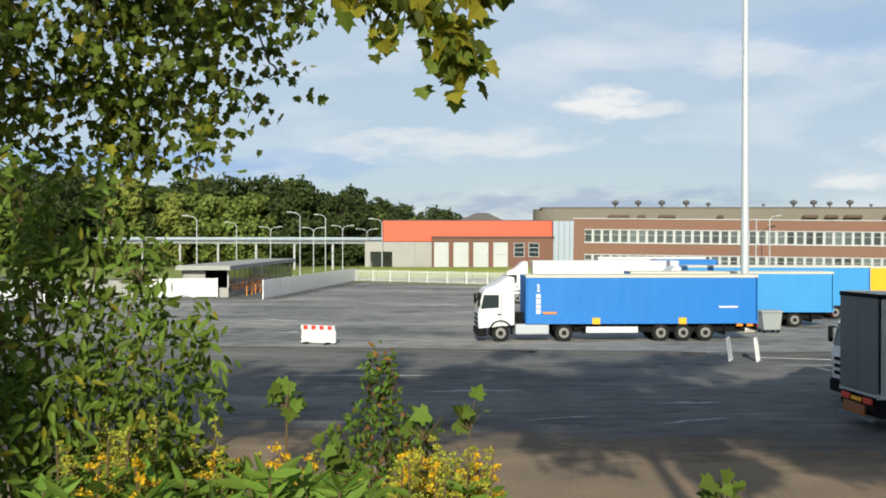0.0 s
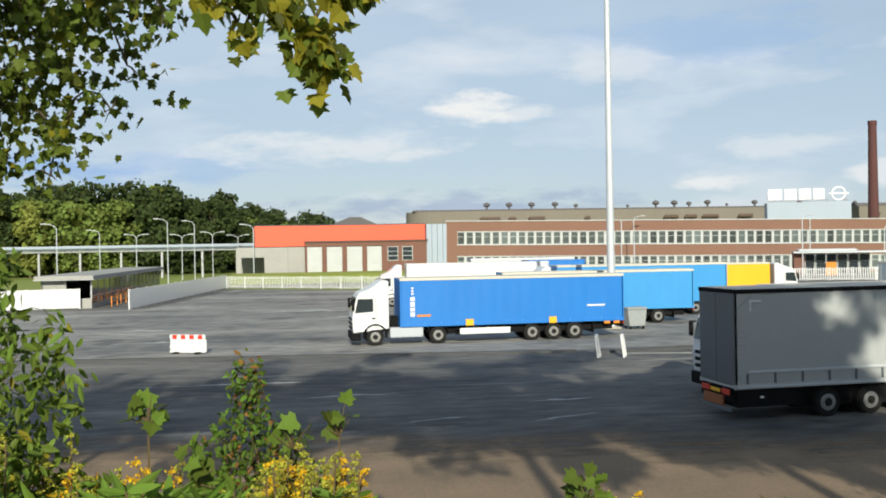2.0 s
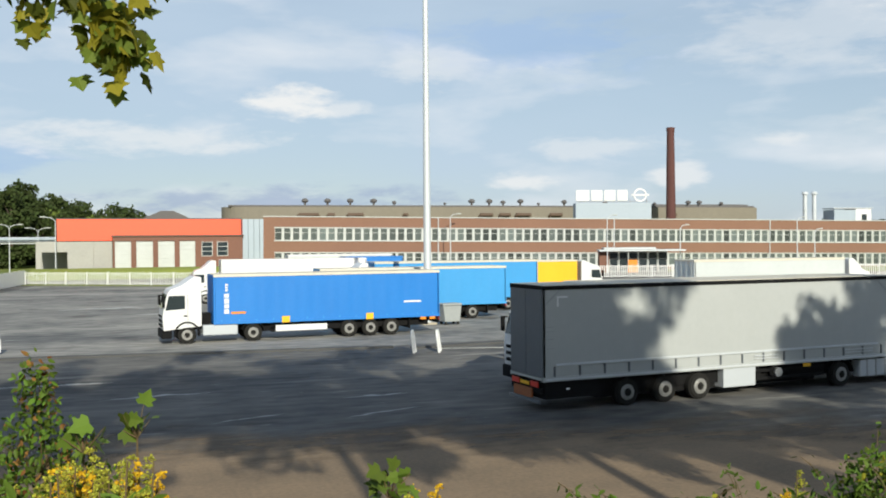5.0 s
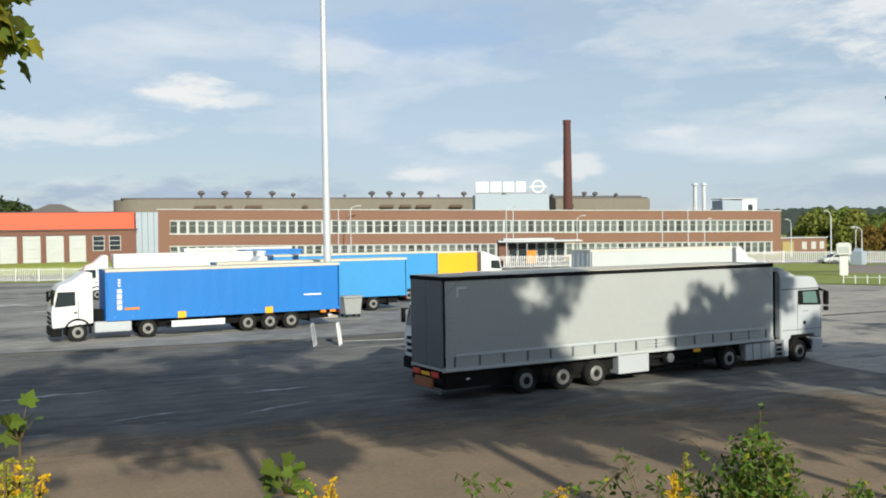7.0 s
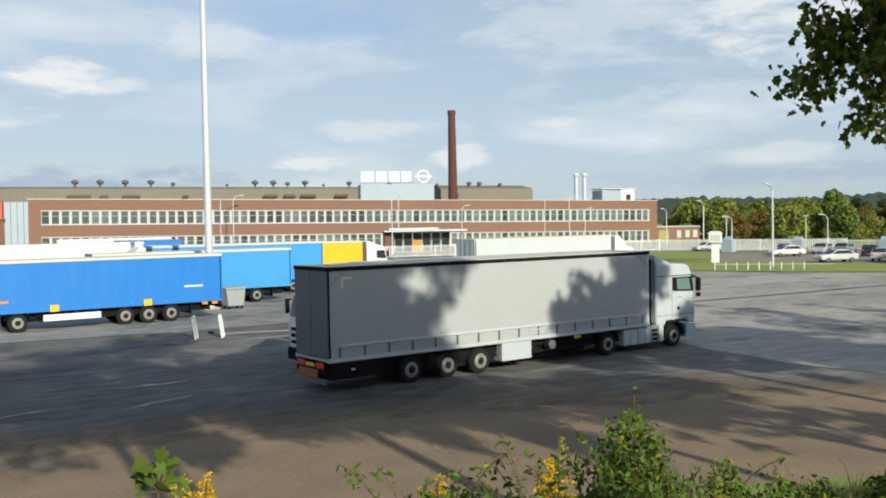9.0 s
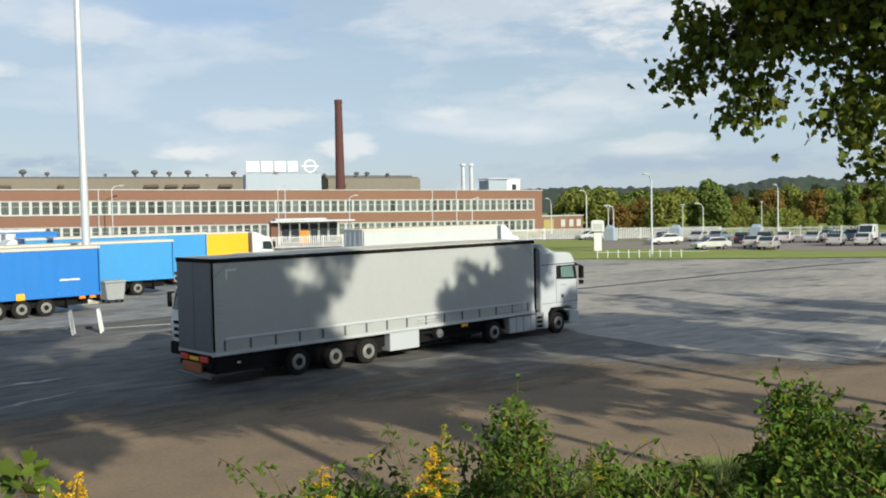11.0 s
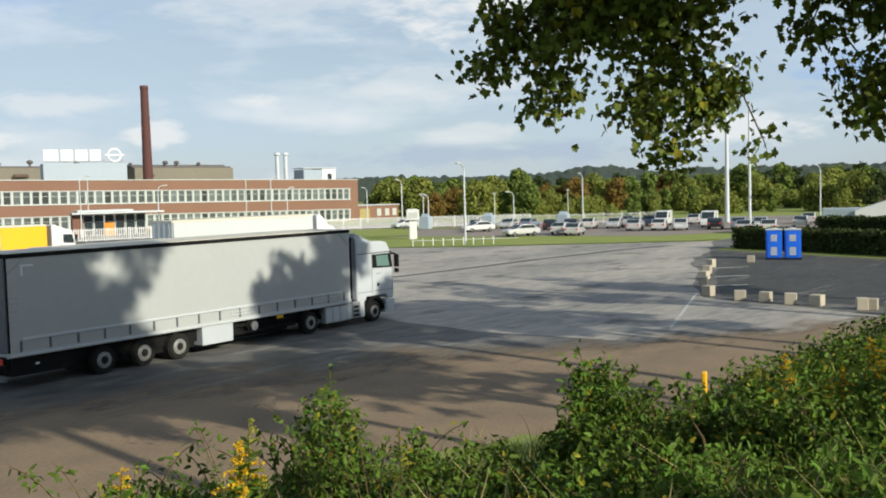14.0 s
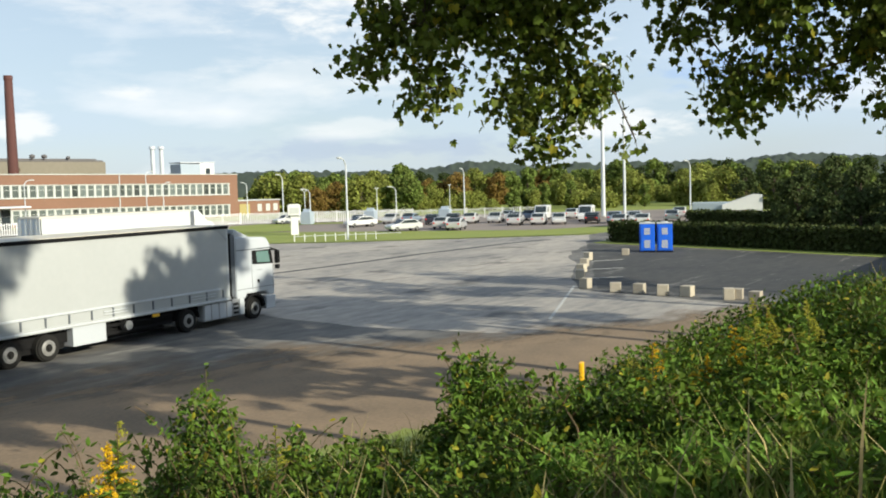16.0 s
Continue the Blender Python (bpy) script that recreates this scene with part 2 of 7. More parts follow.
M["leaf_dry"] = mat("leaf_dry", (0.20, 0.13, 0.04), (0.25, 0.10, 0.03), 0.7, scale=1.5, fine=18, bump=0.1, island=0.4, translucent=0.25)
M["herb_bright"] = mat("herb_bright", (0.115, 0.215, 0.028), (0.175, 0.255, 0.042), 0.5, scale=1.5, fine=18, bump=0.1, island=0.3, translucent=0.35)
M["golden_green"] = mat("golden_green", (0.42, 0.38, 0.045), (0.30, 0.32, 0.05), 0.8, scale=3, fine=30, bump=0.1, island=0.35, translucent=0.25)
M["forest_d"] = mat("forest_d", (0.110, 0.165, 0.036), (0.170, 0.205, 0.046), 0.7, scale=0.15, fine=1.5, island=0.45, translucent=0.2, bump=0)
M["golden"] = mat("golden", (0.70, 0.40, 0.016), (0.56, 0.39, 0.026), 0.8, scale=3, fine=30, bump=0.1, island=0.3, translucent=0.25)
M["straw"] = mat("straw", (0.34, 0.27, 0.12), (0.24, 0.20, 0.08), 0.85, scale=2, fine=20, island=0.3)
M["blade"] = mat("blade", (0.085, 0.125, 0.020), (0.17, 0.18, 0.04), 0.6, scale=0.6, fine=9, bump=0, island=0.45, translucent=0.3)
M["forest_a"] = mat("forest_a", (0.036, 0.056, 0.018), (0.062, 0.082, 0.024), 0.7, scale=0.15, fine=1.5, island=0.45, translucent=0.25, bump=0)
M["forest_b"] = mat("forest_b", (0.165, 0.205, 0.042), (0.240, 0.245, 0.054), 0.7, scale=0.15, fine=1.5, island=0.4, translucent=0.2, bump=0)
M["forest_c"] = mat("forest_c", (0.17, 0.125, 0.032), (0.20, 0.115, 0.030), 0.7, scale=0.15, fine=1.5, island=0.4, translucent=0.2, bump=0)
M["hedge"] = mat("hedge", (0.035, 0.055, 0.014), (0.06, 0.07, 0.02), 0.6, scale=0.6, fine=5, island=0.45, translucent=0.15)
M["hill"] = mat("hill", (0.022, 0.040, 0.022), (0.038, 0.055, 0.030), 0.9, scale=0.012, fine=0.09, bump=0.8, amount=1.0)
M["plastic_blue"] = mat("plastic_blue", (0.014, 0.15, 0.78), (0.014, 0.12, 0.66), 0.35, scale=1.5, bump=0.03)
M["bin_grey"] = mat("bin_grey", (0.34, 0.36, 0.36), (0.26, 0.28, 0.28), 0.5, scale=3)
M["brown"] = mat("brown", (0.13, 0.085, 0.06), (0.09, 0.06, 0.045), 0.8)
M["ink"] = mat("ink", (0.06, 0.10, 0.20), rough=0.7, bump=0)
M["office_glass"] = mat("office_glass", (0.05, 0.065, 0.065), (0.14, 0.16, 0.15), 0.15, scale=0.35, fine=2, bump=0, per_object=0.6)


def asphalt(name="asphalt", k=1.0, warm=1.0, pale=1.0):
    """Worn asphalt: broad patches, pale drag streaks and dark stains."""
    m = mat(name, (0.062 * k, 0.063 * k / warm, 0.063 * k / warm ** 2), (0.205 * k * pale, 0.194 * k * pale / warm, 0.176 * k * pale / warm ** 2), 0.8, gloss=0.35, scale=0.10, fine=1.3, bump=0.3, amount=1.7, stretch=(0.55, 1.4, 1))
    nt = m.node_tree
    b = nt.nodes["Principled BSDF"]
    out = b.inputs["Base Color"].links[0].from_socket
    co = nt.nodes.new("ShaderNodeTexCoord")
    for scale, size, lo, hi, tone, fac in (((0.16, 1.3, 1), 0.55, 0.60, 0.68, (0.31, 0.295, 0.27, 1), 0.6), ((0.5, 0.9, 1), 0.35, 0.56, 0.66, (0.030, 0.031, 0.035, 1), 0.65), ((0.3, 1.6, 1), 1.1, 0.64, 0.69, (0.36, 0.345, 0.32, 1), 0.55), ((1, 1, 1), 2.4, 0.64, 0.70, (0.27, 0.26, 0.24, 1), 0.45), ((0.6, 1.2, 1), 3.5, 0.60, 0.68, (0.028, 0.028, 0.03, 1), 0.4)):
        mp_ = nt.nodes.new("ShaderNodeMapping")
        mp_.inputs["Scale"].default_value = scale
        mp_.inputs["Rotation"].default_value = (0, 0, radians(4))
        nt.links.new(co.outputs["Object"], mp_.inputs["Vector"])
        n = nt.nodes.new("ShaderNodeTexNoise")
        n.inputs["Scale"].default_value, n.inputs["Detail"].default_value, n.inputs["Roughness"].default_value = size, 8, 0.62
        nt.links.new(mp_.outputs["Vector"], n.inputs["Vector"])
        r = nt.nodes.new("ShaderNodeMapRange")
        r.inputs["From Min"].default_value, r.inputs["From Max"].default_value, r.inputs["To Max"].default_value = lo, hi, fac
        nt.links.new(n.outputs["Fac"], r.inputs["Value"])
        x = nt.nodes.new("ShaderNodeMixRGB")
        x.inputs["Color2"].default_value = tone
        nt.links.new(r.outputs["Result"], x.inputs["Fac"])
        nt.links.new(out, x.inputs["Color1"])
        out = x.outputs["Color"]
    nt.links.new(out, b.inputs["Base Color"])
    return m


M["asphalt"] = asphalt("asphalt", 0.92)


def dusty():
    """Earth that thins out unevenly towards its edge."""
    m = mat("dusty_earth", (0.275, 0.193, 0.118), (0.155, 0.112, 0.072), 0.9, scale=0.5, fine=9, bump=0.5, amount=1.0)
    nt = m.node_tree
    w = nt.nodes.new("ShaderNodeAttribute")
    w.attribute_name = "cover"
    co = nt.nodes.new("ShaderNodeTexCoord")
    mp_ = nt.nodes.new("ShaderNodeMapping")
    mp_.inputs["Scale"].default_value = (0.5, 1.2, 1)
    n = nt.nodes.new("ShaderNodeTexNoise")
    n.inputs["Scale"].default_value, n.inputs["Detail"].default_value, n.inputs["Roughness"].default_value = 0.6, 9, 0.65
    nt.links.new(co.outputs["Object"], mp_.inputs["Vector"])
    nt.links.new(mp_.outputs["Vector"], n.inputs["Vector"])
    s = nt.nodes.new("ShaderNodeMath")
    s.operation = "ADD"
    nt.links.new(w.outputs["Fac"], s.inputs[0])
    nt.links.new(n.outputs["Fac"], s.inputs[1])
    r = nt.nodes.new("ShaderNodeMapRange")
    r.inputs["From Min"].default_value, r.inputs["From Max"].default_value = 0.72, 1.10
    nt.links.new(s.outputs[0], r.inputs["Value"])
    t = nt.nodes.new("ShaderNodeBsdfTransparent")
    x = nt.nodes.new("ShaderNodeMixShader")
    nt.links.new(r.outputs["Result"], x.inputs["Fac"])
    nt.links.new(t.outputs["BSDF"], x.inputs[1])
    nt.links.new(nt.nodes["Principled BSDF"].outputs["BSDF"], x.inputs[2])
    nt.links.new(x.outputs["Shader"], nt.nodes["Material Output"].inputs["Surface"])
    return m


M["dusty"] = dusty()
# yard asphalt again, with the brightness of full sun put into its colour
M["sunlit_asphalt"] = asphalt("sunlit_asphalt", 1.8, 0.99, 1.0)
M["new_asphalt"] = asphalt("new_asphalt", 0.62, 0.98, 0.6)
M["pale_asphalt"] = asphalt("pale_asphalt", 3.4, 1.05, 0.62)
CAR = [mat("car_paint", c, rough=0.3, scale=1, bump=0.01, coat=0.7, metal=0.2) for c in ((0.62, 0.63, 0.64), (0.03, 0.035, 0.05), (0.75, 0.75, 0.74), (0.02, 0.02, 0.025), (0.22, 0.30, 0.40), (0.10, 0.02, 0.03))]


# ---- mesh helpers ----
def box(bm, x0, x1, y0, y1, z0, z1, m=None, bevel=0.0):
    vs = bmesh.ops.create_cube(bm, size=1.0)["verts"]
    bmesh.ops.scale(bm, vec=(x1 - x0, y1 - y0, z1 - z0), verts=vs)
    bmesh.ops.translate(bm, vec=((x0 + x1) / 2, (y0 + y1) / 2, (z0 + z1) / 2), verts=vs)
    if bevel:
        es = list({e for v in vs for e in v.link_edges})
        out = bmesh.ops.bevel(bm, geom=es, offset=bevel, segments=2, affect="EDGES", profile=0.5)
        vs = list({v for f in out["faces"] for v in f.verts} | {v for v in vs if v.is_valid})
    if m is not None:
        bmesh.ops.transform(bm, matrix=m, verts=vs)
    return vs


def rod(bm, a, b, r0, r1=None, n=10):
    a, b = Vector(a), Vector(b)
    d = b - a
    vs = bmesh.ops.create_cone(bm, segments=n, radius1=r0, radius2=r0 if r1 is None else r1, depth=d.length, cap_ends=True)["verts"]
    bmesh.ops.transform(bm, matrix=Matrix.Translation((a + b) / 2) @ d.to_track_quat("Z", "Y").to_matrix().to_4x4(), verts=vs)
    return vs


def prism(bm, outline, y0, y1, bevel=0.0):
    """An outline in x, z pushed through from y0 to y1."""
    lo = [bm.verts.new((x, y0, z)) for x, z in outline]
    hi = [bm.verts.new((x, y1, z)) for x, z in outline]
    bm.faces.new(lo), bm.faces.new(hi[::-1])
    k = len(lo)
    for i in range(k):
        bm.faces.new((lo[i], hi[i], hi[(i + 1) % k], lo[(i + 1) % k]))
    bm.normal_update()
    if bevel:
        es = list({e for v in lo + hi for e in v.link_edges})
        bmesh.ops.bevel(bm, geom=es, offset=bevel, segments=2, affect="EDGES", profile=0.5)


def mesh_of(name, bm, material, smooth=False):
    me = bpy.data.meshes.new(name)
    bmesh.ops.recalc_face_normals(bm, faces=bm.faces)
    bm.to_mesh(me)
    bm.free()
    me.materials.append(material)
    if smooth:
        me.shade_smooth()
    return me


def part(name, bm, material, parent, label="", smooth=False):
    me = bm if isinstance(bm, bpy.types.Mesh) else mesh_of(name, bm, material, smooth)
    ob = new(name, me)
    ob.parent = parent
    if label:
        tagged(ob, label)
    return ob


def thing(name, m, label, category, group="", kind=""):
    ob = new(name)
    ob.matrix_basis = m
    return tagged(ob, label, category, group, kind)


def solo(name, bm, material, label, category, group="", kind="", m=None, smooth=False):
    ob = new(name, bm if isinstance(bm, bpy.types.Mesh) else mesh_of(name, bm, material, smooth))
    if m is not None:
        ob.matrix_basis = m
    return tagged(ob, label, category, group, kind)


def sheet(name, verts, faces, material, smooth=False):
    me = bpy.data.meshes.new(name)
    me.from_pydata(verts, [], faces)
    me.materials.append(material)
    if smooth:
        me.shade_smooth()
    return me


# ---- leaves ----
def leaf_shape(kind):
    """Outline of one leaf in its plane, unit length, with a fold along the midrib."""
    if kind == "maple":
        half = [(0.0, 0.0), (0.30, -0.06), (0.50, 0.16), (0.34, 0.30), (0.52, 0.58), (0.26, 0.58), (0.16, 0.76), (0.0, 1.0)]
    elif kind == "long":
        half = [(0.0, 0.0), (0.10, 0.18), (0.13, 0.45), (0.08, 0.75), (0.0, 1.0)]
    elif kind == "lance":
        half = [(0.0, 0.0), (0.11, 0.15), (0.18, 0.42), (0.12, 0.72), (0.0, 1.0)]
    elif kind == "clump":
        half = [(0.0, 0.0), (0.42, 0.05), (0.50, 0.45), (0.30, 0.85), (0.0, 1.0)]
    else:
        half = [(0.0, 0.0), (0.16, 0.12), (0.24, 0.40), (0.15, 0.75), (0.0, 1.0)]
    v = [(x, y, 0.22 * abs(x)) for x, y in half] + [(-x, y, 0.22 * abs(x)) for x, y in half[-2:0:-1]]
    n = len(half)
    return np.array(v), [tuple(range(n)), tuple([0] + list(range(n - 1, len(v))))]


SHAPES = {k: leaf_shape(k) for k in ("maple", "long", "oval", "clump", "lance")}


def leaves(name, places, ways, sizes, material, kind, rng, face=None):
    """One mesh of many leaves: each hangs at its place along its way, turned at random about it."""
    shape, faces = SHAPES[kind]
    n = len(places)
    ways = ways / (np.linalg.norm(ways, axis=1)[:, None] + 1e-9)
    side = np.cross(ways, rng.normal(size=(n, 3)) if face is None else face + 0.55 * rng.normal(size=(n, 3)))
    side /= np.linalg.norm(side, axis=1)[:, None] + 1e-9
    up = np.cross(side, ways)
    pts = places[:, None, :] + sizes[:, None, None] * (shape[None, :, :1] * side[:, None, :] + shape[None, :, 1:2] * ways[:, None, :] + shape[None, :, 2:] * up[:, None, :])
    k = len(shape)
    fs = [tuple(i * k + j for j in f) for i in range(n) for f in faces]
    return sheet(name, pts.reshape(-1, 3).tolist(), fs, material)


def cloud(rng, centre, radii, n, hollow=0.35):
    """Points in an ellipsoid, thinner in the middle."""
    d = rng.normal(size=(n, 3))
    d /= np.linalg.norm(d, axis=1)[:, None]
    r = (hollow + (1 - hollow) * rng.random(n)) ** 0.6
    return np.array(centre) + d * r[:, None] * np.array(radii)


# ---- ground ----
def foot(x):
    """y of the embankment's foot."""
    return float(np.interp(x, (-80, 5, 25, 60, 110), (19, 17, 9.5, 6.5, 5)))


def height(x, y):
    """Height of the embankment and of the land beyond the yard."""
    f = foot(x)
    c = float(np.interp(x, (3, 7, 12, 20), (1.2, -0.6, 0.4, 2.0)))
    s = min(max((y - c) / (f - c), 0.0), 1.0)
    near = 4.1 * (1 - s) ** 1.15 if y < f else 0.0
    return near - 0.006


def ground_mesh():
    xs = np.concatenate((np.linspace(-2500, -90, 12), np.linspace(-80, 110, 96), np.linspace(125, 2500, 12)))
    ys = np.concatenate((np.linspace(-600, -40, 8), np.linspace(-34, 0, 12), np.linspace(1, 22, 43), np.linspace(26, 300, 20), np.linspace(400, 3500, 10)))
    vs = [(x, y, height(x, y) + (0.10 * noise.noise((x * 0.5, y * 0.5, 0)) if y < foot(x) - 0.8 else 0)) for y in ys for x in xs]
    w = len(xs)
    fs = [(j * w + i, j * w + i + 1, (j + 1) * w + i + 1, (j + 1) * w + i) for j in range(len(ys) - 1) for i in range(w - 1)]
    return sheet("ground", vs, fs, M["grass"], True)


solo("ground", ground_mesh(), None, "grassy land with a weedy embankment", "ground", kind="structure")


def slab(name, outline, z, material, label, kind="structure", category="ground"):
    return solo(name, sheet(name, [(x, y, z) for x, y in outline], [tuple(range(len(outline)))], material), None, label, category, kind=kind)


yard = [(x, foot(x) - 0.1) for x in range(-80, 111, 5)] + [(98, 42), (88, 42), (73, 61), (68, 70), (90, 150), (60, 162), (-75, 162), (-80, 95)]
slab("road", yard, 0.004, M["asphalt"], "worn dark grey asphalt of the lorry yard", category="asphalt")
slab("pavement", [(96, 52), (140, 30), (160, 60), (125, 120), (100, 135), (84, 100)], 0.006, M["paving"], "reddish paved car park", category="paving")
pale_area = [(43.2, 19.5), (44.0, 21.6), (47.6, 23.6), (56.0, 27.4), (66.0, 33.0), (77.0, 36.6), (88.0, 41.8), (72.9, 60.8), (67.9, 69.9), (50, 66), (36.5, 48), (31.0, 34), (29.2, 24), (30.5, 16.5), (35, 12.6), (41, 10.9), (42.2, 15)]


def ragged(outline, amp, step=1.2, seed=2.0):
    """The outline with short uneven edges."""
    out = []
    for (x0, y0), (x1, y1) in zip(outline, outline[1:] + outline[:1]):
        n = max(1, int(math.hypot(x1 - x0, y1 - y0) / step))
        for i in range(n):
            x, y = x0 + (x1 - x0) * i / n, y0 + (y1 - y0) * i / n
            out.append((x + amp * noise.noise((x * 0.25, y * 0.25, seed)) + amp * 0.25 * noise.noise((x * 0.9, y * 0.9, seed)), y + amp * noise.noise((x * 0.25, y * 0.25, seed + 7)) + amp * 0.25 * noise.noise((x * 0.9, y * 0.9, seed + 7))))
    return out


# a much paler asphalt colour on the right part of the yard
slab("pale_road", ragged(pale_area, 0.5), 0.008, M["pale_asphalt"], "paler asphalt across the yard", category="asphalt")
# the stretch past the kerb is coloured paler, as if sunlit
slab("road_far", ragged([(-40, 54.8), (-20, 52.7), (0, 50.6), (13, 49.2), (30, 50.4), (37, 57), (40, 80), (30, 108), (0, 129), (-11.5, 137), (-16.5, 95), (-35, 93)], 0.15), 0.006, M["sunlit_asphalt"], "worn grey asphalt beyond the kerb, paled to look sunlit", category="asphalt")
slab("road_new", ragged([(44.9, 20.9), (60, 28.2), (75, 36), (70, 20), (66, 9.4), (61, 4.5), (46, 8.5), (44.2, 13)], 0.2), 0.0105, M["new_asphalt"], "smoother dark asphalt behind the concrete blocks", category="asphalt")
slab("trench_patch", ragged([(44.4, 43.8), (51.3, 43.6), (61.8, 43.7), (74.0, 43.1), (80.6, 42.1), (80.1, 43.1), (73.5, 44.0), (61.3, 44.5), (50.9, 44.3), (44.0, 44.5)], 0.2), 0.012, M["kerb"], "dark repaired trench in the asphalt", category="asphalt")
def dirt_mesh():
    """Washed-out earth along the foot of the bank, thinning towards the yard."""
    xs = np.linspace(-40, 42, 110)
    far = np.interp(xs, (-40, -16, -6, 4, 12, 24, 29, 36, 42), (28, 31, 30.5, 29, 27.5, 25.5, 19.0, 13.5, 11))
    rows = 16
    vs, cover = [], []
    for j in range(rows):
        q = j / (rows - 1)
        for x, f in zip(xs, far):
            y0 = foot(x) - 0.6
            vs.append((x, y0 + (f + 2.5 - y0) * q, 0.016))
            cover.append(1.0 if q < 0.25 else 1.0 - (q - 0.25) / 0.75 * 1.0)
    n = len(xs)
    me = sheet("dirt_strip", vs, [(j * n + i, j * n + i + 1, (j + 1) * n + i + 1, (j + 1) * n + i) for j in range(rows - 1) for i in range(n - 1)], M["dusty"])
    me.attributes.new("cover", "FLOAT", "POINT").data.foreach_set("value", cover)
    return me


solo("dirt_strip", dirt_mesh(), None, "brown earth washed over the yard's edge", "dirt", kind="structure")
rng = np.random.default_rng(17)
# tar seams and pale scrapes in the asphalt
for k in range(16):
    x, y, turn, L = rng.uniform(-22, 26), rng.uniform(32, 90), rng.normal() * 0.5, rng.uniform(5, 16)
    up = [(x + t * L * math.cos(turn), y + t * L * math.sin(turn) + 0.5 * noise.noise((x + t * 4, k, 0))) for t in np.linspace(0, 1, 24)]
    w = rng.uniform(0.05, 0.12)
    slab("tar_seam", up + [(a, b + w) for a, b in up[::-1]], 0.011 + 0.0001 * k, M["kerb"], "dark tar seam in the asphalt", category="seam")
for x, y, L, w, turn in ((7.9, 30.2, 3.2, 0.22, 0.4), (3.6, 30.6, 2.6, 0.25, 0.35), (-11.8, 69, 5.0, 1.5, 0.0), (-1.5, 86, 8.0, 2.4, -0.1), (8.5, 33.5, 2.5, 0.3, 0.1), (-3.5, 40.5, 6.0, 0.5, -0.05), (1.0, 36.2, 4.0, 0.35, 0.1), (4.0, 78, 7.0, 1.5, 0.0), (-9, 60, 7.0, 0.9, 0.1), (20, 43, 6, 0.5, 0.2)):
    up = [(x + t * L * math.cos(turn), y + t * L * math.sin(turn) + 0.6 * w * noise.noise((t * 5, x, 0))) for t in np.linspace(-0.5, 0.5, 18)]
    top = [(a, b + w * (0.25 + abs(noise.noise((a * 1.3, b, 3))) * 1.6) * math.sin(math.pi * (i + 0.5) / 18)) for i, (a, b) in enumerate(up)]
    slab("pale_scrape", up + top[::-1], 0.0135, M["line"], "pale worn scrape on the asphalt", category="scrape")


def strip(name, a, b, width, z0, z1, material, label, category, kind="structure"):
    a, b = Vector((*a, 0)), Vector((*b, 0))
    d = b - a
    bm = bmesh.new()
    box(bm, 0, d.length, -width / 2, width / 2, z0, z1, bevel=min(0.03, (z1 - z0) / 3))
    return solo(name, bm, material, label, category, kind=kind, m=Matrix.Translation(a) @ Matrix.Rotation(math.atan2(d.y, d.x), 4, "Z"))


strip("kerb", (-40, 54.0), (13.2, 48.4), 0.5, -0.1, 0.10, M["kerb"], "low dark kerb across the yard", "kerb")
strip("kerb", (14.0, 47.6), (30.0, 49.6), 0.5, -0.1, 0.10, M["kerb"], "low dark kerb across the yard", "kerb")
for a, b in (((15.2, 47.0), (22.5, 45.2)), ((26.0, 62.0), (32.0, 66.0)), ((21.0, 52.0), (30.0, 55.0)), ((45.4, 22.4), (34.1, 17.9)), ((59.6, 28.1), (61.4, 26.6)), ((54.1, 25.5), (55.7, 24.1)), ((49.2, 23.2), (50.6, 21.9))):
    strip("line_marking", a, b, 0.13, 0.001, 0.02, M["line"], "worn white line on the asphalt", "road line")


# ---- lorries ----
def wheel(parent, x, y, r=0.5, w=0.32, out=-1):
    bm = bmesh.new()
    rod(bm, (x, y - w / 2, r), (x, y + w / 2, r), r, n=28)
    bmesh.ops.bevel(bm, geom=[e for e in bm.edges if len(e.link_faces) == 2 and e.calc_face_angle(0) > 1], offset=0.05, segments=2, affect="EDGES")
    wh = part("wheel", bm, M["rubber"], parent, smooth=False)
    bm = bmesh.new()
    s = y + out * w / 2
    rod(bm, (x, s - out * 0.02, r), (x, s + out * 0.012, r), r * 0.58, n=24)
    rod(bm, (x, s + out * 0.012, r), (x, s + out * 0.03, r), r * 0.50, r * 0.44, n=24)
    for k in range(8):
        a = k * math.pi / 4
        rod(bm, (x + 0.36 * r * math.cos(a), s, r + 0.36 * r * math.sin(a)), (x + 0.36 * r * math.cos(a), s + out * 0.03, r + 0.36 * r * math.sin(a)), 0.022, n=6)
    part("rim", bm, M["rim"], wh)
    bm = bmesh.new()
    rod(bm, (x, s + out * 0.02, r), (x, s + out * 0.04, r), r * 0.30, r * 0.28, n=18)
    rod(bm, (x, s + out * 0.04, r), (x, s + out * 0.09, r), r * 0.18, r * 0.14, n=14)
    part("hub", bm, M["rubber"], wh)


